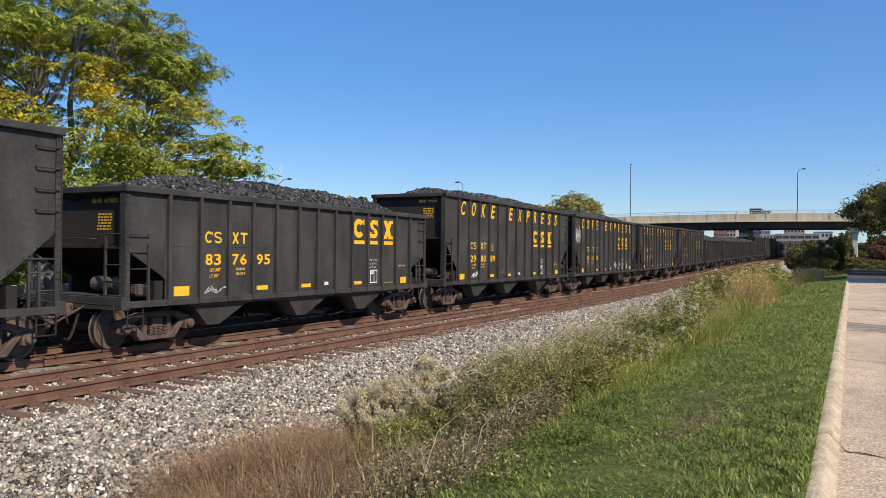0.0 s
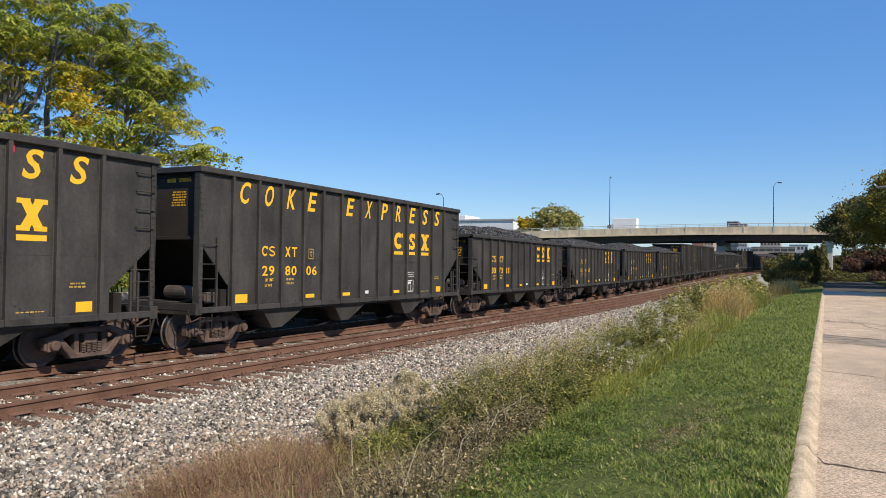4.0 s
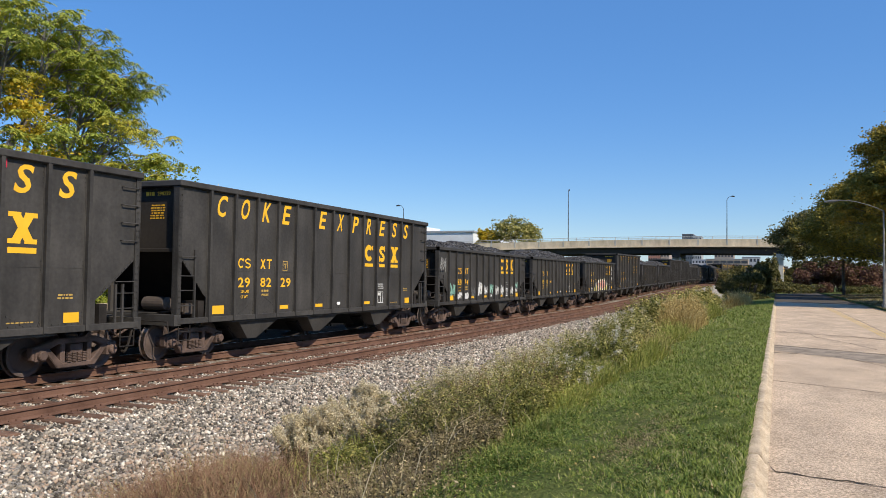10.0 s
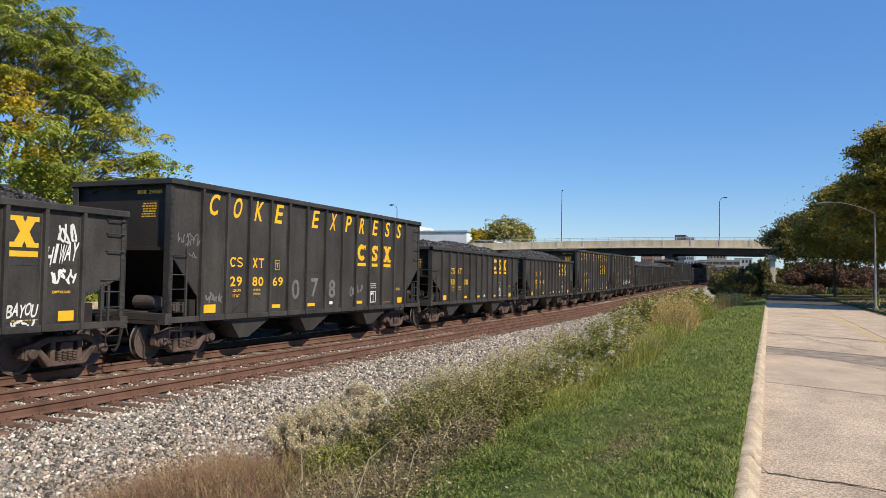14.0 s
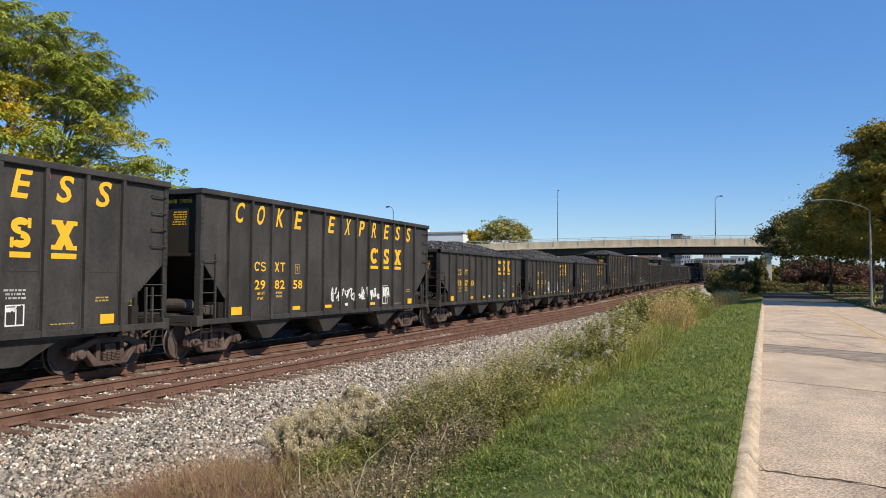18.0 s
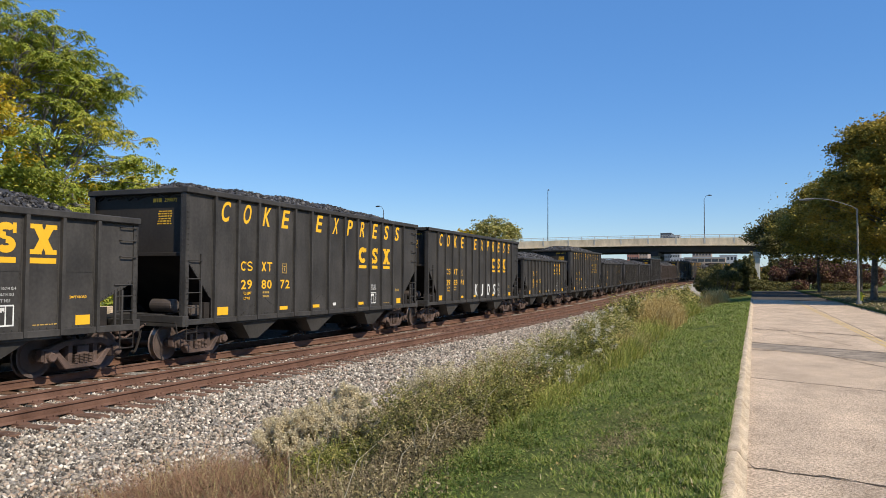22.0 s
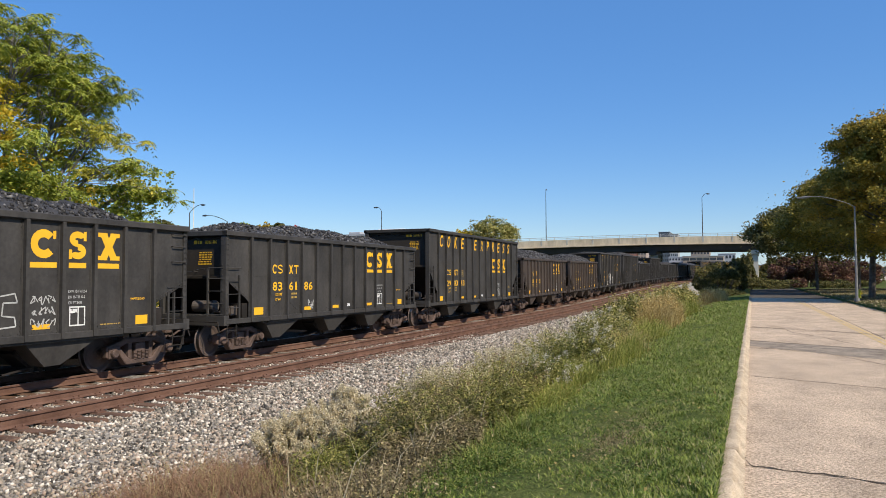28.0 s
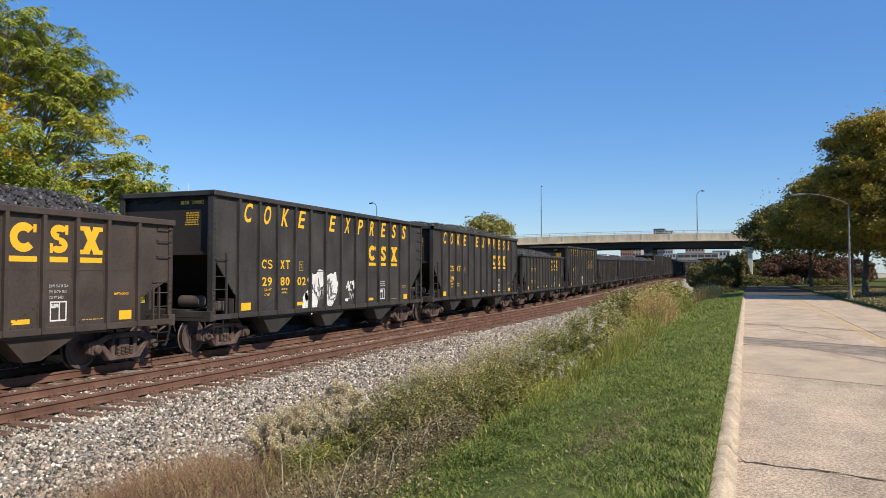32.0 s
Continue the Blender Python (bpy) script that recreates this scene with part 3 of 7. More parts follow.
crack([(0.0, 0.0), (1.2, 0.04), (2.4, -0.03), (3.9, 0.02), (5.7, 0.0)], 0.045, seed=10, joint=21.3)
crack([(0.1, -0.6), (1.2, -0.9), (2.4, -0.7), (3.6, -1.0), (5.2, -0.8)], 0.025, seed=13, joint=21.3)
crack([(1.4, 0.1), (1.3, -0.5), (1.6, -1.1), (1.5, -1.7)], 0.03, seed=11, joint=21.3)
crack([(2.8, 0.1), (2.9, -0.7), (2.7, -1.4), (2.9, -2.2)], 0.03, seed=12, joint=21.3)
crack([(0.1, 0.05), (1.3, 0.0), (2.6, 0.08), (4.4, 0.0), (5.7, -0.05)], 0.05, seed=14, joint=27.0)
for off in (-0.13, 0.03):
    bm = bmesh.new()
    for y0, y1 in zip(JOINTS + JOINTS_B, (JOINTS + JOINTS_B)[1:]):
        if y0 == 19.6:
            continue
        c = 3.17 + off
        a, b = y0 + 0.05 - skew(y0) * c, y1 - 0.05 - skew(y1) * c
        v = [bm.verts.new((c + dx + float(lean(y)) * 0.75, y, 0.004)) for dx, y in ((0, a), (0.09, a), (0.09, b), (0, b))]
        bm.faces.new(v)
    part("centre_line", bm, LINE, road, "worn double yellow centre line")

# kerbs: a step up from the gutter, with a slanted worn face


def kerb(sign, u_base, y0, y1, label, name):
    k = thing(name, label, "kerb", kind="structure")
    r = np.random.default_rng(8)
    y = y0
    first = True
    while y < y1:
        ln = 3.05 if not first else 1.0
        first = False
        bm = bmesh.new()
        nseg = 60
        rows = []
        wob = np.zeros(4)
        for q in np.linspace(y + 0.01, min(y + ln, y1) - 0.01, nseg):
            wob = 0.84 * wob + r.normal(0, 0.0062, 4) + (r.random(4) < 0.03) * r.uniform(-0.03, 0.008, 4)
            w = wob * 0.8
            base = u_base + float(lean(q))
            prof = [(0.02, -0.25), (0.02, 0.003), (-0.006 + w[0] * 0.4, 0.012), (-0.034 + w[0] * 0.6, 0.045 + w[2] * 0.3), (-0.052 + w[1], 0.080 + w[2] * 0.4), (-0.075 + w[0], 0.092 + w[3] * 0.4), (-0.125 + w[3] * 0.5, 0.093 + w[1] * 0.3), (-0.26, 0.075), (-0.26, -0.25)]
            rows.append([bm.verts.new((base + sign * px, q, pz)) for px, pz in prof])
        for a, b in zip(rows, rows[1:]):
            for i in range(len(a) - 1):
                bm.faces.new((a[i], a[i + 1], b[i + 1], b[i]))
        bm.faces.new(rows[0])
        bm.faces.new(rows[-1][::-1])
        part("kerb_stone", bm, KERB, k, smooth=True)
        y += ln
    return k


kerb(1, -0.02, -12, 67, "worn pale concrete kerb edging the lawn", "kerb")
kerb(-1, 5.77, 12, 66, "concrete kerb with fallen leaves in its gutter", "kerb")

# ---- the coal train ----
SIDE, SILL0, SILL1 = 1.6, 0.93, 1.07
RIBS_L = [1.13, 2.06, 2.99, 3.85, 4.76, 5.70, 6.54, 7.42, 8.28, 9.15, 9.99, 10.86, 11.79]
RIBS_C = [1.11, 2.10, 3.07, 4.07, 5.02, 6.01, 7.13, 8.23, 9.20, 10.21, 11.23, 12.24, 13.25]
LONG = {"L": 12.95, "C": 14.66}
TOP = {"L": 3.54, "C": 4.49}
CUT = {"L": (2.17, 1.62), "C": (2.66, 1.68)}
PITCH = {"L": 14.57, "C": 16.06}
BAYS = {"L": (2.86, 6.26, 9.26), "C": (3.35, 6.74, 10.86)}
GLYPHS = {}


def glyph(text, width, height, slant=0.0):
    """A word as a thin flat mesh of the given size, centred, reading along +y and facing +x."""
    key = (text, width, height, slant)
    if key not in GLYPHS:
        cu = bpy.data.curves.new("lettering", "FONT")
        cu.body, cu.resolution_u, cu.shear = text, 3, 0.0
        cu.offset = 0.02
        ob = new("lettering", cu)
        bpy.context.view_layer.update()
        me = bpy.data.meshes.new_from_object(ob.evaluated_get(bpy.context.evaluated_depsgraph_get()))
        bpy.data.objects.remove(ob)
        bpy.data.curves.remove(cu)
        co = np.empty(len(me.vertices) * 3, np.float32)
        me.vertices.foreach_get("co", co)
        co = co.reshape(-1, 3)
        lo, hi = co.min(0), co.max(0)
        u = ((co[:, 0] - lo[0]) / (hi[0] - lo[0]) - 0.5) * width
        w = ((co[:, 1] - lo[1]) / (hi[1] - lo[1]) - 0.5) * height
        me.vertices.foreach_set("co", np.stack([np.zeros_like(u), u + slant * w, w], -1).astype(np.float32).ravel())
        me.materials.clear()
        me.materials.append(YELLOW)
        GLYPHS[key] = me
    return GLYPHS[key]


def flat(bm, y0, y1, z0, z1, x=0.0):
    bm.faces.new([bm.verts.new((x, y, z)) for y, z in ((y0, z0), (y1, z0), (y1, z1), (y0, z1))])


def arc_shape(bm, cy, cz, ry, rz, t, a0, a1, n=14):
    p = None
    for i in range(n + 1):
        q = radians(a0 + (a1 - a0) * i / n)
        c = (bm.verts.new((0, cy + ry * math.cos(q), cz + rz * math.sin(q))), bm.verts.new((0, cy + (ry - t) * math.cos(q), cz + (rz - t) * math.sin(q))))
        if p:
            bm.faces.new((p[0], c[0], c[1], p[1]))
        p = c


def emblem(kind, w, h, t, bar):
    """Plain painted shapes: an open ring, a stack of two half rings, or crossed bars; bar adds a bar below."""
    bm = bmesh.new()
    if kind == 0:
        arc_shape(bm, 0, 0, w / 2, h / 2, t, 42, 318)
        flat(bm, w * 0.36, w * 0.48, h * 0.18, h * 0.46)
    elif kind == 1:
        arc_shape(bm, 0, h * 0.22, w / 2, h * 0.28, t * 0.85, 20, 270)
        arc_shape(bm, 0, -h * 0.22, w / 2, h * 0.28, t * 0.85, -160, 90)
        if bar:
            flat(bm, w * 0.34, w * 0.52, h * 0.16, h * 0.5, 0.0005)
            flat(bm, -w * 0.52, -w * 0.34, -h * 0.5, -h * 0.16, 0.0005)
    else:
        for s in (-1, 1):
            bm.faces.new([bm.verts.new((0.0005 * s, s * y, z)) for y, z in ((-w * 0.46, h * 0.5), (-w * 0.46 + t * 1.25, h * 0.5), (w * 0.46, -h * 0.5), (w * 0.46 - t * 1.25, -h * 0.5))])
            if bar:
                for q in (-1, 1):
                    flat(bm, q * w * 0.30 - w * 0.23, q * w * 0.30 + w * 0.23, s * h * 0.43 - h * 0.08, s * h * 0.43 + h * 0.08, 0.001)
    if bar:
        flat(bm, -w * 0.52, w * 0.52, -h * 0.82, -h * 0.63)
    return finished(bm, "emblem_shape", YELLOW)


def t_shape(w, h, t):
    bm = bmesh.new()
    flat(bm, -w / 2, w / 2, h / 2 - t, h / 2)
    flat(bm, -t / 2, t / 2, -h / 2, h / 2 - t)
    return finished(bm, "emblem_shape", YELLOW)


BIG_EMBLEM = [emblem(k, w, 0.60, 0.17, True) for k, w in ((0, 0.62), (1, 0.44), (2, 0.60))]
SMALL_EMBLEM = [emblem(k, 0.25, 0.28, 0.05, False) for k in (0, 1, 2)] + [t_shape(0.25, 0.28, 0.05)]


def small_print(rows, width, height, material, seed):
    """Writing too small to read, as short bars."""
    r = random.Random(seed)
    bm = bmesh.new()
    for k in range(rows):
        z, y = -k * height * 1.9, -width / 2 + r.uniform(0, width * 0.15)
        while y < width / 2 - 0.03:
            w = r.uniform(0.03, 0.11)
            flat(bm, y, min(y + w, width / 2), z, z + height)
            y += w + 0.025
    return finished(bm, "small_print", material)


def words(lines, height, step, material):
    """Lines of small lettering, one above the other, starting at one edge: (text, width) each."""
    v, f, n = [], [], 0
    me = bpy.data.meshes.new("stencil")
    for k, (text, width) in enumerate(lines):
        g = glyph(text, width, height)
        v += [(p.co.x, p.co.y + width / 2, p.co.z - k * step) for p in g.vertices]
        f += [[i + n for i in p.vertices] for p in g.polygons]
        n = len(v)
    me.from_pydata(v, [], f)
    me.materials.append(material)
    return me


def printed(car, mesh, at):
    tagged(part("small_print", mesh, None, car, at=at), kind="stuff")


def truck_parts(car, y, mesh):
    tr = part("truck", mesh["bolster"], None, car, "rusty cast-steel railway truck", at=pose(0, y, 0))
    for s in (1, -1):
        part("side_frame", mesh["frame"], None, tr, at=pose(s * 1.14, 0, 0))
        tagged(part("spring_nest", mesh["springs"], None, tr, at=pose(s * 1.14, 0, 0)), kind="stuff")
    for q in (-0.9, 0.9):
        part("wheelset", mesh["wheelset"], None, tr, "brown steel wheels with bright rims", at=pose(0, q, 0.457))
    return tr


def truck_meshes():
    m = {}
    bm = bmesh.new()
    box(bm, -1.22, 1.22, -0.16, 0.16, 0.44, 0.64)
    box(bm, -0.25, 0.25, -0.22, 0.22, 0.62, 0.84)
    for q in (-0.42, 0.42):
        box(bm, -0.85, 0.85, q - 0.05, q + 0.05, 0.30, 0.40)
        rod(bm, (0, q, 0.36), (0.0, q * 0.3, 0.62), 0.03)
    m["bolster"] = finished(bm, "truck", RUST, 0.015)
    bm = bmesh.new()
    # arched cast frame: top member, sloping shoulders, sagging bottom member and two columns
    prism(bm, [(-1.08, 0.36), (-1.08, 0.62), (-0.86, 0.66), (-0.52, 0.78), (0.52, 0.78), (0.86, 0.66), (1.08, 0.62), (1.08, 0.36), (0.98, 0.36), (0.90, 0.50), (0.70, 0.55), (0.46, 0.66), (-0.46, 0.66), (-0.70, 0.55), (-0.90, 0.50), (-0.98, 0.36)], -0.09, 0.09)
    prism(bm, [(-0.82, 0.56), (-0.70, 0.60), (-0.36, 0.26), (0.36, 0.26), (0.70, 0.60), (0.82, 0.56), (0.48, 0.15), (-0.48, 0.15)], -0.10, 0.10)
    for q in (-0.34, 0.34):
        box(bm, -0.08, 0.08, q - 0.06, q + 0.06, 0.24, 0.68)
    for q in (-0.9, 0.9):
        box(bm, -0.13, 0.13, q - 0.13, q + 0.13, 0.33, 0.60)
        rod(bm, (0.10, q, 0.457), (0.21, q, 0.457), 0.115, 0.10, 12)
        rod(bm, (-0.21, q, 0.457), (-0.10, q, 0.457), 0.10, 0.115, 12)
    m["frame"] = finished(bm, "side_frame", RUST, 0.018)
    bm = bmesh.new()
    for q in (-0.19, -0.065, 0.065, 0.19):
        for dx in (-0.06, 0.075):
            for k in range(6):
                z = 0.27 + k * 0.034
                rod(bm, (dx, q, z), (dx, q, z + 0.02), 0.058, 0.058, 6)
    m["springs"] = finished(bm, "spring_nest", RUST)
    bm = bmesh.new()
    prof = [(-0.835, 0.08), (-0.835, 0.13), (-0.80, 0.16), (-0.775, 0.34), (-0.815, 0.40), (-0.815, 0.455), (-0.715, 0.462), (-0.690, 0.488), (-0.672, 0.480), (-0.690, 0.40), (-0.74, 0.34), (-0.72, 0.15), (-0.66, 0.11), (-0.6, 0.085)]
    lathe_x(bm, [(-1.12, 0.07)] + [(x, r) for x, r in prof] + [(-x, r) for x, r in prof[::-1]] + [(1.12, 0.07)], 26)
    for f in bm.faces:
        c = f.calc_center_median()
        rr = math.hypot(c.y, c.z)
        f.material_index = 1 if (0.425 < rr < 0.47 and 0.7 < abs(c.x) < 0.84) else 0
    for s in (-1, 1):
        for q in range(3):
            w = 2 * math.pi * q / 3
            rod(bm, (s * 0.84, 0.045 * math.cos(w), 0.045 * math.sin(w)), (s * 0.87, 0.045 * math.cos(w), 0.045 * math.sin(w)), 0.018, n=6)
    me = finished(bm, "wheelset", WHEEL, smooth=False)
    me.materials.append(TREAD)
    m["wheelset"] = me
    return m


TRUCK = truck_meshes()


def coal_mesh(L, peak, seed, two=False, lumps=9000):
    """A heap of coal inside a body of length L, rising to peak above the rim."""
    r = np.random.default_rng(seed)

    def height(x, y):
        e = np.clip(np.minimum(y - 0.25, L - 0.25 - y) / (1.6 + 0.4 * math.sin(seed)), 0, 1) ** 0.6
        c = np.clip(1 - (np.abs(x) / 1.52) ** 2.2, 0, 1)
        wave = 0.9 + 0.10 * np.cos((y / L - 0.5) * (12 if two else 7)) + 0.05 * np.sin(y * 2.3 + seed)
        return -0.22 + (peak + 0.22) * e * c * wave

    gx, gy = np.meshgrid(np.linspace(-1.52, 1.52, 22), np.linspace(0.06, L - 0.06, 110), indexing="ij")
    z = height(gx, gy) + r.normal(0, 0.035, gx.shape)
    v = np.stack([gx, gy, z], -1).reshape(-1, 3)
    i, j = np.meshgrid(np.arange(21), np.arange(109), indexing="ij")
    k = (i * 110 + j).ravel()
    f = np.concatenate([np.stack([k, k + 110, k + 111], 1), np.stack([k, k + 111, k + 1], 1)])
    n = lumps
    px, py = r.uniform(-1.45, 1.5, n), r.uniform(0.15, L - 0.15, n)
    s = r.gamma(3.4, 0.0118, n).clip(0.02, 0.085)
    lv, lf = scattered(ROCK_V, ROCK_F, np.stack([px, py, height(px, py) + s * 0.3], 1), random_turns(r, n), np.stack([s, s * 0.8, s * 0.7], 1))
    return big("coal_load", np.concatenate([v, lv]), np.concatenate([f, lf + len(v)]), COAL)


COAL_HEAPS = {"L": [coal_mesh(LONG["L"], 0.56, 1), coal_mesh(LONG["L"], 0.48, 2, True), coal_mesh(LONG["L"], 0.64, 3)],
              "C": [coal_mesh(LONG["C"], 0.16, 4), coal_mesh(LONG["C"], 0.42, 5), coal_mesh(LONG["C"], 0.02, 6)]}
FAR_HEAPS = {"L": coal_mesh(LONG["L"], 0.52, 7, False, 500), "C": coal_mesh(LONG["C"], 0.2, 8, False, 500)}


def side_mesh(kind, paint):
    L, top, (cut0, cut1) = LONG[kind], TOP[kind], CUT[kind]
    ribs = RIBS_C if kind == "C" else RIBS_L
    a, b = ribs[0] - 0.06, L - 1.15
    out = [(0.0, top - 0.05), (0.0, cut0), (a - 0.14, cut1), (a, cut1 - 0.1), (a, SILL1 - 0.02), (b, SILL1 - 0.02), (b, cut1 - 0.1), (b + 0.14, cut1), (L, cut0 - 0.1), (L, top - 0.05)]
    bm = bmesh.new()
    prism(bm, out, -0.03, 0.0)
    # horizontal weld seam
    box(bm, 0.0, 0.006, a, b, 2.26, 2.285)
    # flanges and rivets along the slanted cuts, and rivets where the bays are hung
    for p, q in (((0.0, cut0), (a - 0.14, cut1)), ((b + 0.14, cut1), (L, cut0 - 0.1))):
        prism(bm, [p, q, (q[0], q[1] + 0.09), (p[0], p[1] + 0.09)], 0.0, 0.012)
        for k in range(12):
            f = (k + 0.5) / 12
            y, z = p[0] + (q[0] - p[0]) * f, p[1] + (q[1] - p[1]) * f + 0.045
            box(bm, 0.012, 0.028, y - 0.012, y + 0.012, z - 0.012, z + 0.012)
    for yb in BAYS[kind]:
        for k in range(9):
            for sg in (-1, 1):
                y, z = yb + sg * (0.08 + 0.1 * k), SILL1 + 0.52 - 0.055 * k
                box(bm, 0.0, 0.016, y - 0.012, y + 0.012, z - 0.012, z + 0.012)
    for k in range(int((b - a) / 0.16)):
        box(bm, 0.0, 0.014, a + 0.16 * k + 0.03, a + 0.16 * k + 0.052, SILL1 + 0.03, SILL1 + 0.052)
    return finished(bm, "side_sheet", paint)


def rib_mesh(kind, paint):
    bm = bmesh.new()
    z0, z1 = SILL0 + 0.02, TOP[kind] - 0.10
    box(bm, 0.0, 0.095, -0.042, 0.042, z0, z1)
    for s in (-1, 1):
        box(bm, 0.0, 0.008, s * 0.055 - 0.013, s * 0.055 + 0.013, z0, z1)
        for k in range(4):
            for zz in (z0 + 0.12 + 0.09 * k, 2.12 + 0.09 * k, z1 - 0.12 - 0.1 * k):
                box(bm, 0.0, 0.018, s * 0.088 - 0.010, s * 0.088 + 0.010, zz, zz + 0.02)
    return finished(bm, "rib", paint, 0.0)


def corner_post_mesh(kind, paint):
    bm = bmesh.new()
    z0, z1 = SILL0, TOP[kind] - 0.05
    box(bm, -0.01, 0.035, -0.02, 0.10, z0, z1)
    box(bm, -0.14, 0.035, -0.035, -0.01, z0, z1)
    z = z0 + 0.1
    while z < z1 - 0.1:
        for y in (0.02, 0.07):
            box(bm, 0.03, 0.05, y - 0.012, y + 0.012, z, z + 0.024)
        box(bm, -0.09, -0.066, -0.05, -0.03, z, z + 0.024)
        z += 0.14
    return finished(bm, "corner_post", paint)


def car_proto(kind, paint, label):
    L, top, (cut0, cut1) = LONG[kind], TOP[kind], CUT[kind]
    ribs = RIBS_C if kind == "C" else RIBS_L
    car = thing("hopper_car", label, "hopper car", "hopper cars of the coal train")
    S = SIDE
    side, rib, post = side_mesh(kind, paint), rib_mesh(kind, paint), corner_post_mesh(kind, paint)
    flip = Matrix.Diagonal((-1, 1, 1, 1))
    for s in (1, -1):
        part("side_sheet", side, None, car, at=pose(S, 0, 0) if s > 0 else pose(-S, 0, 0) @ flip)
        if s > 0:
            for y in ribs:
                part("rib", rib, None, car, at=pose(S, y, 0))
        else:
            bm = bmesh.new()
            for y in ribs:
                box(bm, -S - 0.085, -S, y - 0.055, y + 0.055, SILL0 + 0.02, top - 0.10)
            tagged(part("far_side_ribs", bm, paint, car), kind="stuff")
        for y, q in ((0, 1), (L, -1)):
            part("corner_post", post, None, car, at=pose(s * S, y, 0) @ Matrix.Diagonal((s, q, 1, 1)))
        bm = bmesh.new()
        box(bm, s * S - 0.10, s * S + 0.105, -0.06, L + 0.06, top - 0.15, top)
        part("top_chord", bm, paint, car, bevel=0.02)
        bm = bmesh.new()
        box(bm, s * S - 0.12, s * S + 0.07, -0.02, L + 0.02, SILL0, SILL1)
        box(bm, s * S - 0.10, s * S + 0.02, ribs[1], L - ribs[1], SILL0 - 0.05, SILL0 + 0.01)
        part("side_sill", bm, paint, car, bevel=0.008)
    end_low = 2.73 if kind == "C" else 2.22
    for y, q in ((0.0, 1), (L, -1)):
        bm = bmesh.new()
        box(bm, -S - 0.10, S + 0.10, y - 0.06, y + 0.06, top - 0.15, top)
        part("end_chord", bm, paint, car, bevel=0.02)
        bm = bmesh.new()
        box(bm, -S + 0.02, S - 0.02, min(y + q * 0.10, y + q * 0.13), max(y + q * 0.10, y + q * 0.13), end_low, top - 0.1)
        box(bm, -S + 0.02, S - 0.02, min(y + q * 0.04, y + q * 0.13), max(y + q * 0.04, y + q * 0.13), end_low - 0.02, end_low + 0.07)
        part("end_panel", bm, END_BLACK, car, bevel=0.008)
        bm = bmesh.new()
        ya, yb = y + q * 0.13, y + q * (ribs[0] + 1.25)
        prism(bm, [(ya, end_low + 0.02), (yb, SILL0), (yb + q * 0.05, SILL0), (ya + q * 0.05, end_low + 0.05)], -S + 0.03, S - 0.03)
        part("slope_sheet", bm, UNDER, car)
        bm = bmesh.new()
        box(bm, -S - 0.02, S + 0.06, min(y - q * 0.12, y + q * 0.10), max(y - q * 0.12, y + q * 0.10), SILL0 - 0.04, SILL1 + 0.10)
        box(bm, -0.8, 0.8, min(y - q * 0.10, y + q * 0.55), max(y - q * 0.10, y + q * 0.55), SILL1 + 0.1, SILL1 + 0.13)
        part("end_sill", bm, paint, car, bevel=0.01)
        # posts carrying the overhanging end
        bm = bmesh.new()
        for x in (-0.62,):
            box(bm, x - 0.05, x + 0.05, min(y, y + q * 0.1), max(y, y + q * 0.1), SILL1, end_low + 0.1)
        part("end_strut", bm, paint, car)
        bm = bmesh.new()
        box(bm, S - 0.55, S - 0.03, min(y + q * 0.8, y + q * (ribs[0] - 0.1)), max(y + q * 0.8, y + q * (ribs[0] - 0.1)), SILL1, SILL1 + 0.42)
        part("bolster_web", bm, UNDER, car)
        bm = bmesh.new()
        box(bm, -0.11, 0.11, min(y - q * 0.78, y), max(y - q * 0.78, y), 0.76, 1.0)
        box(bm, -0.19, 0.19, min(y - q * 0.74, y - q * 0.48), max(y - q * 0.74, y - q * 0.48), 0.70, 1.06)
        rod(bm, (0.45, y - q * 0.1, 0.95), (0.35, y - q * 0.72, 0.62), 0.03)
        rod(bm, (0.35, y - q * 0.72, 0.62), (0.30, y - q * 0.80, 0.66), 0.035)
        part("coupler", bm, RUST, car, bevel=0.02)
        bm = bmesh.new()
        for x0, dx in ((0.32, 0.10), (-0.35, -0.06)):
            pts = [(x0 + dx * f, y - q * (0.12 + 0.42 * f), 0.86 - 0.62 * math.sin(f * math.pi * 0.62)) for f in (0, 0.2, 0.4, 0.6, 0.8, 1.0)]
            for a0, b0 in zip(pts, pts[1:]):
                rod(bm, a0, b0, 0.032, n=6)
        rod(bm, (0.2, y - q * 0.20, 1.02), (S - 0.1, y - q * 0.20, 1.0), 0.018, n=6)
        rod(bm, (S - 0.1, y - q * 0.20, 1.0), (S - 0.02, y - q * 0.22, 0.72), 0.018, n=6)
        part("air_hose", bm, UNDER, car, "black rubber air hose and lever")
        # sill steps hanging below the corner
        bm = bmesh.new()
        for yy in (0.06, 0.46):
            rod(bm, (S + 0.02, y + q * yy, SILL0), (S + 0.02, y + q * yy, 0.52), 0.016, n=6)
        for zz in (0.53, 0.74):
            rod(bm, (S + 0.02, y + q * 0.06, zz), (S + 0.02, y + q * 0.46, zz), 0.016, n=6)
        part("stirrup_step", bm, UNDER, car)
    # left end: ladder on the side and on the end
    bm = bmesh.new()
    box(bm, S + 0.0, S + 0.05, 0.56, 0.61, SILL1, cut0 + 0.12)
    for zz in (1.38, 1.76, 2.12):
        rod(bm, (S + 0.03, 0.05, zz), (S + 0.03, 0.58, zz), 0.014, n=6)
    part("side_ladder", bm, paint, car)
    bm = bmesh.new()
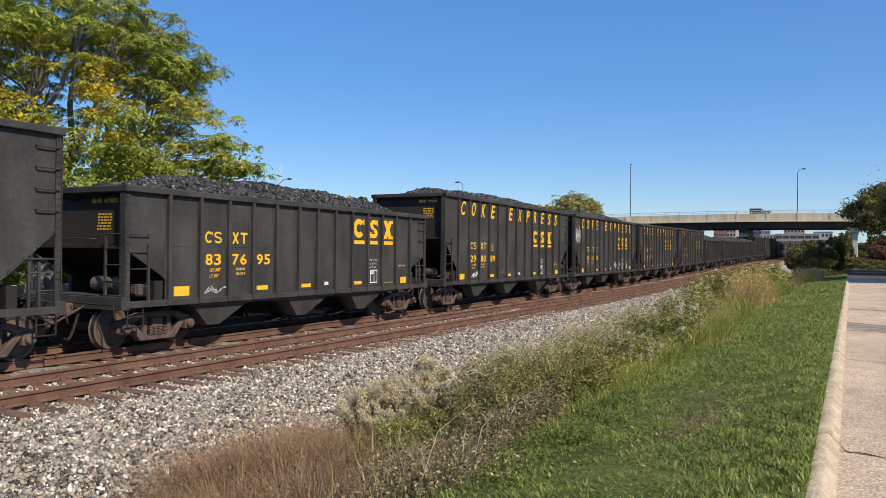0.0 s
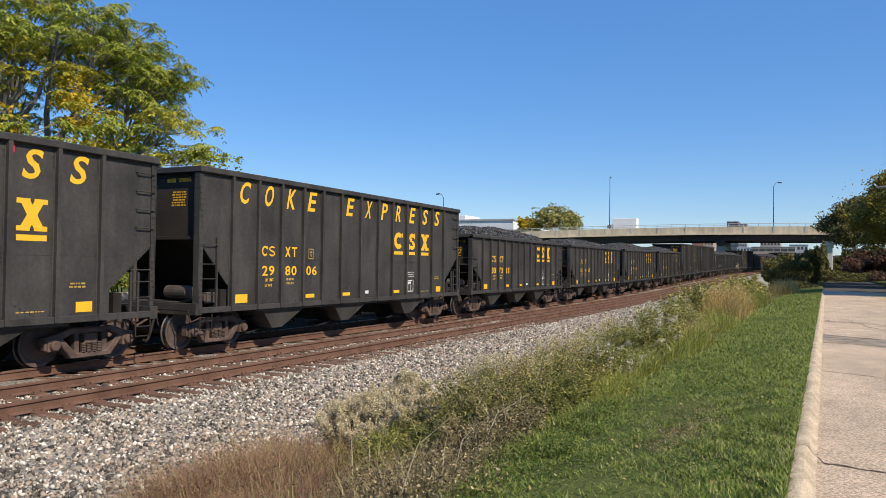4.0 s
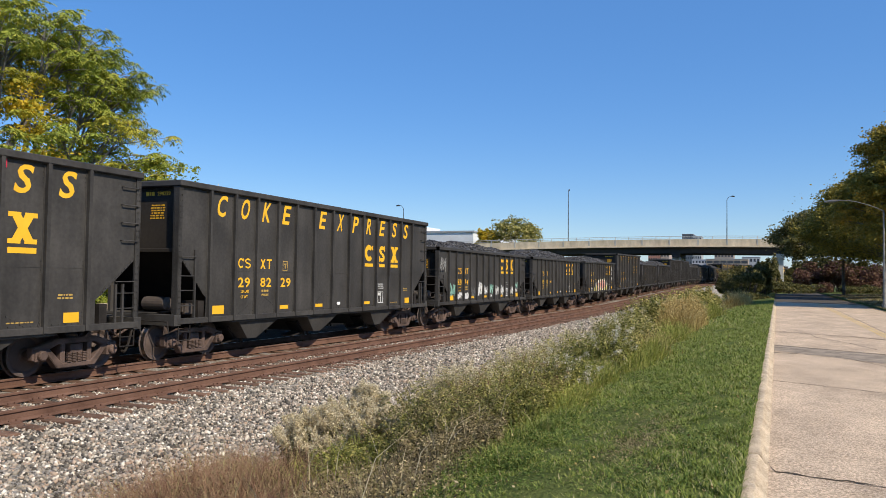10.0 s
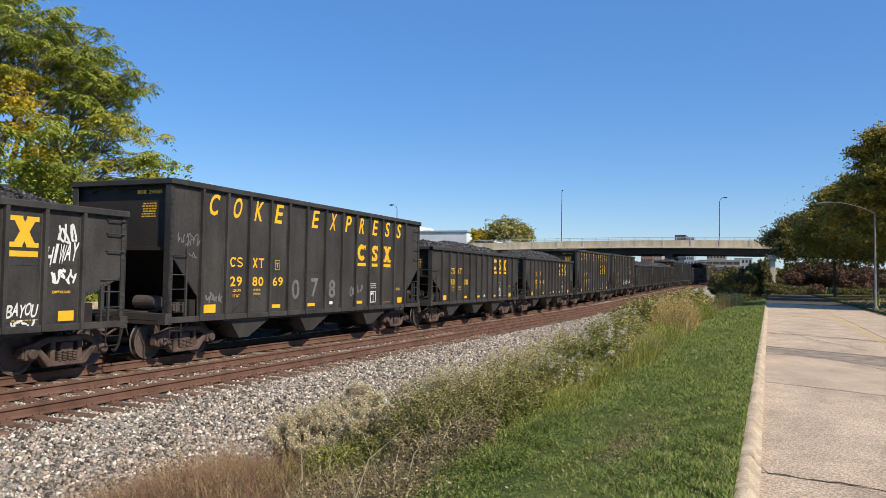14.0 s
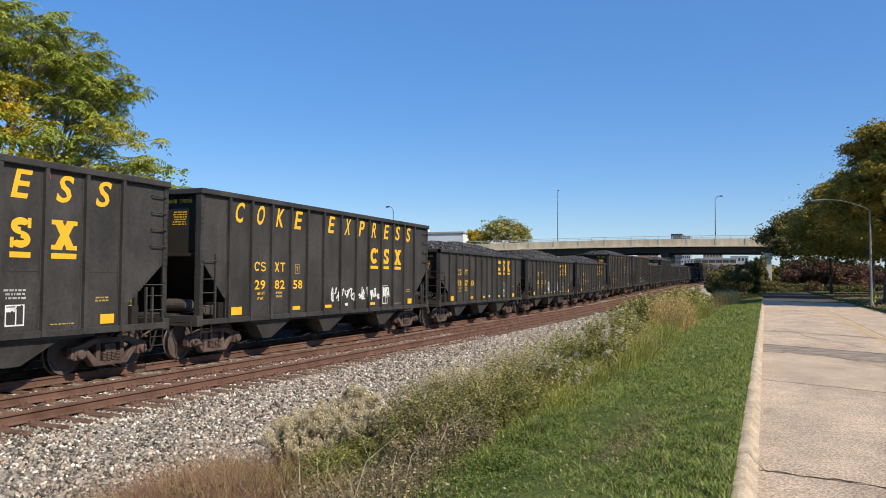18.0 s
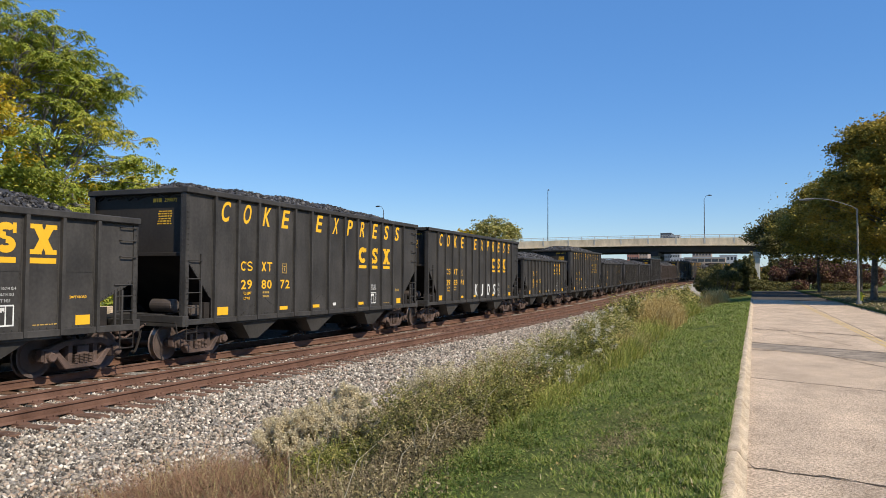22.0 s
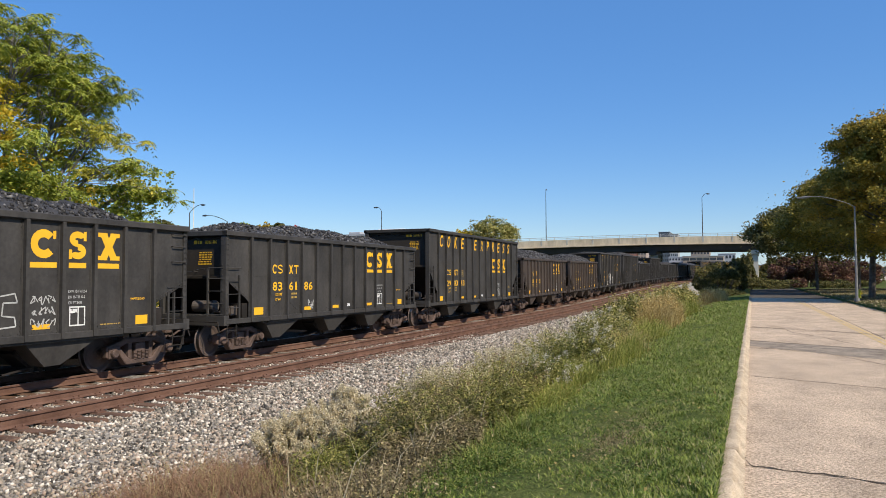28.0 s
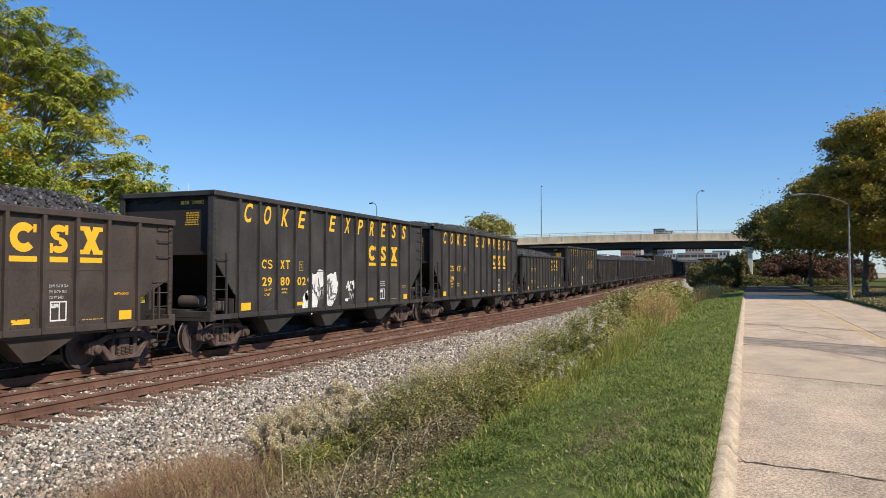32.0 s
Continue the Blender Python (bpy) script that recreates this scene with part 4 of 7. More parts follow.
    for zz in ((2.5,) if kind == "L" else (2.6,)):
        rod(bm, (S + 0.07, 0.06, zz), (S + 0.07, 0.58, zz), 0.014, n=6)
        rod(bm, (S + 0.07, 0.58, zz), (S + 0.0, 0.60, zz), 0.014, n=6)
    part("grab_iron", bm, paint, car)
    if kind == "L":
        bm = bmesh.new()
        box(bm, S - 0.60, S - 0.55, -0.05, 0.0, SILL1, 2.5)
        for zz in (1.2, 1.5, 1.85, 2.2, 2.5):
            rod(bm, (S - 0.57, -0.04, zz), (S - 0.05, -0.04, zz), 0.014, n=6)
        part("end_ladder", bm, paint, car)
        bm = bmesh.new()
        path = [(1.0, 2.48), (0.75, 2.45), (0.55, 2.40), (0.1, 2.42), (-0.5, 2.36), (-1.2, 2.40), (-1.5, 2.42)]
        for (x0, z0), (x1, z1) in zip(path, path[1:]):
            rod(bm, (x0, -0.13, z0), (x1, -0.13, z1), 0.014, n=6)
        for x, z in ((0.55, 2.4), (-1.2, 2.4)):
            rod(bm, (x, -0.13, z), (x, 0.12, z), 0.014, n=6)
        part("hand_rail", bm, paint, car)
    # right end: grab irons on the side sheet and an open ladder frame below
    bm = bmesh.new()
    rod(bm, (0.07, 0, 0), (0.07, 0.44, 0), 0.015, n=6)
    for yy in (0, 0.44):
        rod(bm, (0.07, yy, 0), (0, yy, 0.01), 0.015, n=6)
    grab = finished(bm, "grab_iron", paint)
    for zz in ((3.30, 3.0, 2.62) if kind == "L" else (4.1, 3.7, 3.3, 2.9)):
        part("grab_iron", grab, None, car, at=pose(S, L - 0.50, zz))
    bm = bmesh.new()
    for yy in (L - 0.62, L - 0.42):
        box(bm, S - 0.01, S + 0.04, yy - 0.025, yy + 0.025, SILL1, cut1 + 0.25)
    for zz in (1.38, 1.72, 1.98):
        rod(bm, (S + 0.02, L - 0.64, zz), (S + 0.02, L - 0.02, zz), 0.014, n=6)
    part("side_ladder", bm, paint, car)
    # brake gear on the left platform
    bm = bmesh.new()
    rod(bm, (0.35, 0.28, 1.42), (1.05, 0.28, 1.42), 0.17, n=16)
    rod(bm, (0.30, 0.28, 1.42), (0.35, 0.28, 1.42), 0.10, 0.17, n=16)
    rod(bm, (1.05, 0.28, 1.42), (1.10, 0.28, 1.42), 0.17, 0.10, n=16)
    part("air_cylinder", bm, PALE_TANK if kind == "L" else TANK, car, "brown air brake cylinder", smooth=False)
    bm = bmesh.new()
    box(bm, 1.18, 1.42, 0.5, 0.78, SILL1 + 0.08, 1.42)
    box(bm, 1.22, 1.38, 0.46, 0.5, 1.2, 1.36)
    rod(bm, (1.3, 0.4, 1.3), (0.9, 0.2, 1.2), 0.03)
    rod(bm, (1.35, 0.7, 1.2), (1.35, 1.0, 1.12), 0.03)
    part("brake_valve", bm, TANK, car, "greyish brake valve", bevel=0.015)
    bm = bmesh.new()
    for k in range(8):
        x = -0.1 + 0.18 * (k % 4)
        rod(bm, (x, L - 0.3 - 0.05 * k, SILL1 + 0.05), (x + 0.35, L - 0.1 - 0.08 * (k % 3), 1.32 - 0.03 * k), 0.022, n=6)
    box(bm, 0.3, 0.9, L - 0.7, L - 0.3, SILL1, SILL1 + 0.16)
    part("brake_rigging", bm, UNDER, car)
    # centre sill, bays and floor between them
    bm = bmesh.new()
    box(bm, -0.2, 0.2, -0.1, L + 0.1, 0.78, 1.12)
    part("centre_sill", bm, UNDER, car)
    bm = bmesh.new()
    box(bm, -S + 0.04, S - 0.04, ribs[0] + 0.9, L - ribs[0] - 0.9, SILL0 - 0.01, SILL0 + 0.03)
    part("floor_sheet", bm, UNDER, car)
    for yb in BAYS[kind]:
        bm = bmesh.new()
        hi = [bm.verts.new((sx * (S - 0.05), yy, SILL0 + 0.01)) for sx, yy in ((-1, yb - 0.95), (1, yb - 0.95), (1, yb + 1.05), (-1, yb + 1.05))]
        lo = [bm.verts.new((sx * (S - 0.16), yy, 0.38)) for sx, yy in ((-1, yb - 0.35), (1, yb - 0.35), (1, yb + 0.05), (-1, yb + 0.05))]
        bm.faces.new(lo)
        for i in range(4):
            bm.faces.new((hi[i], hi[(i + 1) % 4], lo[(i + 1) % 4], lo[i]))
        box(bm, S - 0.12, S - 0.06, yb - 1.0, yb + 1.1, SILL0 - 0.06, SILL0)
        bay = part("hopper_bay", bm, paint, car)
        for x0 in (S - 0.98, -S + 0.56):
            bm = bmesh.new()
            prism(bm, [(yb - 0.78, 0.66), (yb - 0.70, 0.70), (yb - 0.22, 0.34), (yb - 0.95, 0.24), (yb - 1.0, 0.27), (yb - 0.42, 0.36)], x0, x0 + 0.42)
            rod(bm, (x0 + 0.44, yb - 0.75, 0.72), (x0 + 0.44, yb - 0.2, 0.42), 0.03, n=6)
            rod(bm, (x0 + 0.44, yb - 0.2, 0.42), (x0 + 0.44, yb - 0.1, 0.25), 0.035, n=6)
            rod(bm, (x0 + 0.2, yb - 0.35, 0.30), (x0 + 0.48, yb - 0.35, 0.30), 0.05, n=8)
            part("bay_door", bm, UNDER, bay)
    for y in ((1.22, L - 1.1) if kind == "L" else (1.11, L - 1.25)):
        truck_parts(car, y, TRUCK)
    # yellow reflective plates along the sill, data box, stencils
    for k, (y, w, h) in enumerate(((ribs[0] + 0.42, 0.46, 0.22), (ribs[3] + 0.42, 0.42, 0.11), (ribs[5] + 0.40, 0.42, 0.10), (ribs[8] + 0.4, 0.42, 0.10), (ribs[12] - 0.34, 0.38, 0.21), (ribs[6] + 0.5, 0.2, 0.10))):
        bm = bmesh.new()
        box(bm, 0.0, 0.006, -w / 2, w / 2, 0, h)
        part("reflector_plate" if k < 5 else "data_plate", bm, YELLOW if k < 5 else WHITE, car, at=pose(S, y, SILL1 + (0.06 if k in (0, 4) else 0.10 if k < 5 else 0.13)))
    bm = bmesh.new()
    w, h = 0.42, 0.42
    for y0, y1, z0, z1 in ((0, w, 0, 0.03), (0, w, h - 0.03, h), (0, 0.03, 0.03, h - 0.03), (w - 0.03, w, 0.03, h - 0.03), (w * 0.52, w * 0.52 + 0.03, 0.03, h - 0.03), (0.03, w * 0.5, h * 0.66, h * 0.66 + 0.09)):
        flat(bm, y0, y1, z0, z1)
    part("stencil_box", bm, WHITE, car, at=pose(S + 0.004, ribs[9] + 0.22, SILL1 + 0.12))
    if kind == "L":
        tagged(part("stencil", words((("EXW 10-7 H 12-4", 0.48), ("EW 10-7 H 10-2", 0.44), ("CU FT 3433", 0.36)), 0.062, 0.12, DULL_WHITE), None, car, "white stencilled measures", at=pose(S + 0.016, ribs[9] + 0.18, SILL1 + 0.86)), kind="stuff")
        tagged(part("stencil", words((("EMPTY/LOAD", 0.44),), 0.055, 0.115, YELLOW), None, car, at=pose(S + 0.004, ribs[11] + 0.24, SILL1 + 0.66)), kind="stuff")
    else:
        printed(car, small_print(3, 0.5, 0.04, DULL_WHITE, 1), pose(S + 0.004, ribs[9] + 0.42, SILL1 + 0.80))
        printed(car, small_print(2, 0.45, 0.035, DULL_YELLOW, 2), pose(S + 0.004, ribs[11] + 0.5, SILL1 + 0.62))
    printed(car, small_print(1, 0.6, 0.025, DULL_YELLOW, 3), pose(S + 0.004, ribs[10] + 0.5, SILL1 + 0.10))
    tagged(part("stencil", words((("LD LMT", 0.36), ("LT WT", 0.30)), 0.078, 0.15, YELLOW), None, car, at=pose(S + 0.016, ribs[1] + 0.34, SILL1 + 0.64)), kind="stuff")
    printed(car, small_print(2, 0.36, 0.06, DULL_YELLOW, 5), pose(S + 0.004, ribs[2] + 0.45, SILL1 + 0.62))
    turn = Matrix.Rotation(radians(-90), 4, "Z")
    printed(car, small_print(6, 0.5, 0.034, YELLOW, 6), pose(0.82, 0.095, top - 0.62) @ turn)
    printed(car, small_print(1, 0.32, 0.10, YELLOW, 8), pose(0.58, 0.095, top - 0.36) @ turn)
    # emblem and reporting mark
    lz = 2.92 if kind == "L" else 3.02
    for k, i in enumerate((8, 9, 10)):
        part("emblem_shape", BIG_EMBLEM[k], None, car, at=pose(S + 0.004, (ribs[i] + ribs[i + 1]) / 2, lz))
    mz = 2.49
    for (i, d), me in zip(((1, -0.15), (1, 0.15), (2, -0.15), (2, 0.15)), SMALL_EMBLEM):
        part("emblem_shape", me, None, car, at=pose(S + 0.004, (ribs[i] + ribs[i + 1]) / 2 + d, mz))
    if kind == "C":
        for i, ch in ((0, "C"), (1, "O"), (2, "K"), (3, "E"), (5, "E"), (6, "X"), (7, "P"), (8, "R"), (9, "E"), (10, "S"), (11, "S")):
            part("letter", glyph(ch, 0.36, 0.58, 0.22), None, car, at=pose(S + 0.004, (ribs[i] + ribs[i + 1]) / 2, 3.985))
        bm = bmesh.new()
        for y0, y1, z0, z1 in ((0, 0.24, 0, 0.02), (0, 0.24, 0.28, 0.30), (0, 0.02, 0.02, 0.28), (0.22, 0.24, 0.02, 0.28), (0.06, 0.18, 0.19, 0.22), (0.10, 0.14, 0.07, 0.17)):
            flat(bm, y0, y1, z0, z1)
        part("stencil_box", bm, DULL_YELLOW, car, at=pose(S + 0.004, ribs[3] + 0.32, 2.30))
        for i in (1, 4, 7, 10):
            bm = bmesh.new()
            box(bm, 0.0, 0.007, 0, 0.05, 0, 0.17)
            part("crayon_mark", bm, MARKER, car, "red crayon mark", at=pose(S + 0.013, ribs[i] + 0.07, top - 0.34))
    return car


PROTOS = {}
TRAIN = []
# kind of each car, its number where it can be read, heap, paint (b: browner)
CARS = [("C", "", 1, ""), ("L", "837695", 0, ""), ("C", "298089", 1, ""), ("C", "298101", 1, ""), ("C", "298071", 0, ""), ("C", "298006", 0, ""),
        ("L", "837311", 0, ""), ("L", "837468", 1, ""), ("L", "835528", 0, ""), ("L", "835511", 1, ""), ("C", "298163", 2, ""), ("C", "298229", 2, ""),
        ("L", "8374", 1, ""), ("L", "837064", 0, ""), ("L", "837699", 1, ""), ("C", "298069", 2, ""), ("L", "83  10", 1, ""), ("L", "835490", 0, ""),
        ("C", "298405", 0, ""), ("C", "298258", 0, ""), ("L", "835783", 0, ""), ("L", "837321", 2, ""), ("L", "835622", 0, ""), ("C", "298072", 1, ""),
        ("C", "298371", 0, ""), ("L", "836415", 1, ""), ("C", "298179", 1, ""), ("L", "83", 1, ""), ("L", "836280", 0, ""), ("L", "836186", 1, ""),
        ("C", "298313", 2, ""), ("L", "836805", 2, "b"), ("L", "835531", 2, "b"), ("C", "298002", 0, ""), ("C", "29", 1, ""), ("L", "", 1, ""),
        ("C", "", 2, ""), ("L", "", 1, ""), ("L", "", 0, ""), ("L", "", 1, ""), ("L", "", 2, ""), ("C", "", 0, ""), ("C", "", 0, ""), ("L", "", 0, ""),
        ("L", "", 1, ""), ("L", "", 1, ""), ("C", "", 0, ""), ("L", "", 1, ""), ("L", "", 2, ""), ("C", "", 0, ""), ("L", "", 1, ""), ("L", "", 0, ""),
        ("C", "", 1, ""), ("L", "", 1, ""), ("L", "", 0, ""), ("C", "", 1, ""), ("L", "", 1, "")]
LABELS = {"L": "low black hopper car heaped with coal, yellow numbers", "Lb": "low rusty brown-black hopper car with a high heap of coal",
          "C": "tall black coke hopper car with slanted yellow lettering"}
FIRST = 10.63 - PITCH["C"]  # where the first car's rear corner stands at the start
# how far each car's slack in its couplers sets it ahead of or behind an even spacing
SLACK = [0, 0.15, 0.05, 0.0, -0.2, -0.2, -0.1, 0.0, 0.1, 0.12, -0.05, -0.15, -0.12, -0.1, 0.12, -0.1, -0.05, -0.03, -0.02, -0.17, -0.05, -0.1, -0.13, -0.08, -0.1, -0.08, -0.14, -0.12, -0.1, -0.08, -0.05, 0.0, 0.0, -0.02]
start = FIRST
for kind, number, heap, tone in CARS:
    key = kind + tone
    if key in PROTOS:
        car = copy_thing(PROTOS[key], Matrix())
    else:
        car = PROTOS[key] = car_proto(kind, BROWN_BLACK if tone else BLACK, LABELS[key])
    TRAIN.append((car, start + (0.15 if kind == "C" else 0.12) + (SLACK[len(TRAIN)] if len(TRAIN) < len(SLACK) else 0.0), LONG[kind]))
    start += PITCH[kind]
for k, ((car, _, _), (kind, number, heap, tone)) in enumerate(zip(TRAIN, CARS)):
    part("coal_load", COAL_HEAPS[kind][heap] if k < 38 else FAR_HEAPS[kind], None, car, "heaped grey-black coal", at=pose(0, 0, TOP[kind] - 0.02))
    ribs = RIBS_C if kind == "C" else RIBS_L
    if len(number) == 6 and " " not in number:
        part("end_number", glyph(number, 0.42, 0.10), None, car, at=pose(1.02, 0.094, TOP[kind] - 0.31) @ Matrix.Rotation(radians(-90), 4, "Z"))
    for k in range(0, len(number), 2):
        for q, ch in enumerate(number[k:k + 2]):
            if ch != " ":
                i = 1 + k // 2
                part("digit", glyph(ch, 0.235 if ch != "1" else 0.10, 0.27), None, car, at=pose(SIDE + 0.004, (ribs[i] + ribs[i + 1]) / 2 - 0.14 + 0.28 * q, 1.96))


# spray-painted marks on some cars


def scrawl(width, height, strokes, seed, thick=0.03):
    """Loose hand-sprayed loops: ribbons along wandering curves."""
    r = random.Random(seed)
    bm = bmesh.new()
    layer = 0.0
    for k in range(strokes):
        cy = -width / 2 + width * (k + 0.5) / strokes
        knots = [(cy + width / strokes * r.uniform(-0.75, 0.75), height * r.uniform(-0.5, 0.5)) for _ in range(7)]
        pts = []
        for a, b, c, d in zip(knots, knots[1:], knots[2:], knots[3:]):
            for i in range(6):
                f = i / 6
                w = ((-f + 2 * f * f - f ** 3) / 2, (2 - 5 * f * f + 3 * f ** 3) / 2, (f + 4 * f * f - 3 * f ** 3) / 2, (f ** 3 - f * f) / 2)
                pts.append(tuple(sum(wi * p[q] for wi, p in zip(w, (a, b, c, d))) for q in (0, 1)))
        p = None
        for (y0, z0), (y1, z1) in zip(pts, pts[1:]):
            d = math.hypot(y1 - y0, z1 - z0) or 1
            ny, nz = -(z1 - z0) / d * thick / 2, (y1 - y0) / d * thick / 2
            layer += 0.00012
            c = (bm.verts.new((layer, y0 + ny, z0 + nz)), bm.verts.new((layer, y0 - ny, z0 - nz)))
            if p:
                bm.faces.new((p[0], c[0], c[1], p[1]))
            p = c
    return bm


def blobs(width, height, count, seed, size):
    r = random.Random(seed)
    bm = bmesh.new()
    for k in range(count):
        cy, cz = r.uniform(-width / 2, width / 2), r.uniform(-height / 2, height / 2)
        ry, rz = size * r.uniform(0.5, 1.3), size * r.uniform(0.6, 1.4)
        bm.faces.new([bm.verts.new((0.0003 * k, cy + ry * math.cos(q) * r.uniform(0.75, 1.1), cz + rz * math.sin(q) * r.uniform(0.75, 1.1))) for q in [6.283 * i / 14 for i in range(14)]])
    return bm


PINK = surface("salmon_spray_paint", (0.48, 0.20, 0.16), (0.62, 0.34, 0.27), 4.0, 0.6)
CREAM = surface("cream_spray_paint", (0.55, 0.52, 0.42), (0.70, 0.68, 0.56), 4.0, 0.6)
OLIVE = surface("yellow_green_spray_paint", (0.40, 0.38, 0.10), (0.55, 0.50, 0.20), 4.0, 0.6)
MINT = surface("mint_spray_paint", (0.20, 0.42, 0.34), (0.32, 0.55, 0.46), 4.0, 0.6)
GREY_SPRAY = surface("grey_spray_paint", (0.10, 0.10, 0.10), (0.2, 0.2, 0.2), 4.0, 0.6)


def spray(i, y, z, bm, material, label="white spray-painted scrawl", x=0.005):
    tagged(part("graffiti", bm, material, TRAIN[i][0], label, at=pose(SIDE + x, y * 0.97, z)), kind="stuff")


spray(1, 2.7, 1.25, scrawl(0.7, 0.2, 4, 1, 0.02), DULL_WHITE)
spray(2, 2.95, 1.3, scrawl(0.8, 0.26, 5, 2, 0.035), WHITE)
spray(2, 6.0, 1.4, scrawl(0.7, 0.25, 4, 3, 0.015), GREY_SPRAY)
spray(3, 0.62, 3.3, scrawl(0.9, 1.0, 8, 4, 0.024), DULL_WHITE)
spray(3, 0.66, 3.25, scrawl(0.9, 0.8, 11, 14, 0.024), WHITE, x=0.014)
spray(3, 9.3, 1.45, scrawl(0.7, 0.4, 5, 5, 0.04), WHITE)
spray(3, 10.3, 1.5, scrawl(0.6, 0.4, 4, 6, 0.03), DULL_WHITE)
spray(3, 12.3, 1.45, scrawl(0.3, 0.5, 3, 7, 0.03), WHITE)
PEEL = surface("peeled_brown_paint", (0.10, 0.055, 0.036), (0.22, 0.13, 0.09), 6.0, 0.8)
spray(4, 1.72, 2.15, blobs(0.42, 1.0, 14, 97, 0.17), PEEL, "brown patch of peeled paint", 0.003)
spray(10, 7.1, 1.6, scrawl(0.7, 0.35, 5, 8, 0.03), WHITE)
for y, z, w, h, m, thick in ((1.6, 1.62, 0.72, 0.62, MINT, 0.045), (2.52, 1.32, 0.66, 0.34, WHITE, 0.05), (3.42, 1.3, 0.5, 0.34, WHITE, 0.05), (4.3, 1.5, 0.6, 0.5, GREY_SPRAY, 0.04),
                             (5.22, 1.62, 0.7, 0.72, WHITE, 0.05), (6.1, 1.55, 0.5, 0.46, WHITE, 0.045), (6.98, 1.6, 0.6, 0.6, MINT, 0.045), (7.85, 1.52, 0.6, 0.5, WHITE, 0.05),
                             (8.72, 1.52, 0.6, 0.5, WHITE, 0.05), (10.42, 1.5, 0.55, 0.42, WHITE, 0.05), (11.3, 1.78, 0.42, 0.4, MINT, 0.035), (11.3, 1.5, 0.3, 0.24, WHITE, 0.035)):
    spray(12, y / 0.97, z, scrawl(w, h, 9, int(y * 100), thick), m)
spray(12, 0.55, 2.75, scrawl(0.6, 0.8, 8, 30, 0.018), DULL_WHITE)
spray(14, 2.9, 1.25, scrawl(0.7, 0.25, 5, 32, 0.04), WHITE)
spray(14, 6.6, 1.45, blobs(5.2, 0.5, 60, 33, 0.34), CREAM, "cream, salmon and yellow mural")
spray(14, 6.6, 1.5, blobs(3.6, 0.4, 40, 34, 0.24), PINK, "cream, salmon and yellow mural", 0.018)
spray(14, 6.6, 1.25, blobs(5.6, 0.3, 22, 35, 0.18), OLIVE, "cream, salmon and yellow mural", 0.03)
spray(14, 6.6, 1.5, scrawl(4.6, 0.7, 9, 36, 0.035), WHITE, "white outline of a mural", 0.042)


def lettered(i, text, y, z, step, w, h, material, slant=0.15, climb=0.0, label="white spray-painted letter"):
    """Hand-sprayed capitals in a row."""
    for k, ch in enumerate(text):
        me = glyph(ch, w * (0.45 if ch == "I" else 1.0), h, slant).copy()
        me.materials.clear()
        me.materials.append(material)
        part("graffiti", me, None, TRAIN[i][0], label, at=pose(SIDE + 0.006, y + step * k, z + climb * k + 0.04 * (k % 2)))


lettered(14, "HIWAY", 11.0, 2.45, 0.155, 0.15, 0.40, WHITE, 0.2, 0.03)
spray(14, 11.75, 2.95, scrawl(0.5, 0.4, 5, 37, 0.05), WHITE)
spray(14, 11.7, 2.05, scrawl(0.55, 0.3, 5, 98, 0.045), WHITE)
lettered(14, "BAYOU", 10.16, 1.36, 0.135, 0.14, 0.26, WHITE, 0.2)
spray(14, 10.75, 1.14, scrawl(0.5, 0.16, 4, 38, 0.04), WHITE)
spray(15, 0.7, 3.0, scrawl(0.8, 0.36, 7, 39, 0.028), GREY_SPRAY)
spray(15, 0.8, 2.62, scrawl(0.4, 0.14, 4, 99, 0.022), GREY_SPRAY)
lettered(15, "078", 5.5, 1.72, 1.09, 0.42, 0.62, GREY_SPRAY, 0.0, 0.0, "grey spray-painted numeral")
spray(15, 1.75, 1.5, scrawl(0.6, 0.3, 6, 100, 0.05), GREY_SPRAY)
spray(15, 9.6, 1.7, scrawl(0.9, 0.45, 5, 42, 0.06), GREY_SPRAY)
for k in range(5):
    spray(19, 7.2 + 0.95 * k, 1.6, scrawl(0.75, 0.5, 5, 50 + k, 0.06), WHITE)
spray(21, 5.3, 1.6, scrawl(0.62, 0.95, 10, 60, 0.05), WHITE)
spray(21, 7.95, 1.6, scrawl(0.6, 0.75, 8, 61, 0.035), WHITE)
for k, ch in enumerate("KIDS"):
    part("graffiti", glyph(ch, 0.42 if ch != "I" else 0.2, 0.62, 0.1), None, TRAIN[24][0], "white spray-painted letter", at=pose(SIDE + 0.005, 6.74 + 1.05 * k, 1.55)).data.materials[0] = WHITE
for k in range(5):
    spray(26, 6.6 + 1.05 * k, 1.55, scrawl(0.5, 0.5, 3, 70 + k, 0.04), DULL_WHITE)


def strokes(polys, w, h, thick):
    """Angular sprayed letters: ribbons along straight strokes in a box of one by one."""
    bm = bmesh.new()
    for n, pts in enumerate(polys):
        for (y0, z0), (y1, z1) in zip(pts, pts[1:]):
            y0, y1, z0, z1 = (y0 - 0.5) * w, (y1 - 0.5) * w, (z0 - 0.5) * h, (z1 - 0.5) * h
            d = math.hypot(y1 - y0, z1 - z0)
            a, b = -(z1 - z0) / d * thick / 2, (y1 - y0) / d * thick / 2
            bm.faces.new([bm.verts.new((0.0004 * n, y, z)) for y, z in ((y0 + a, z0 + b), (y0 - a, z0 - b), (y1 - a, z1 - b), (y1 + a, z1 + b))])
    return bm


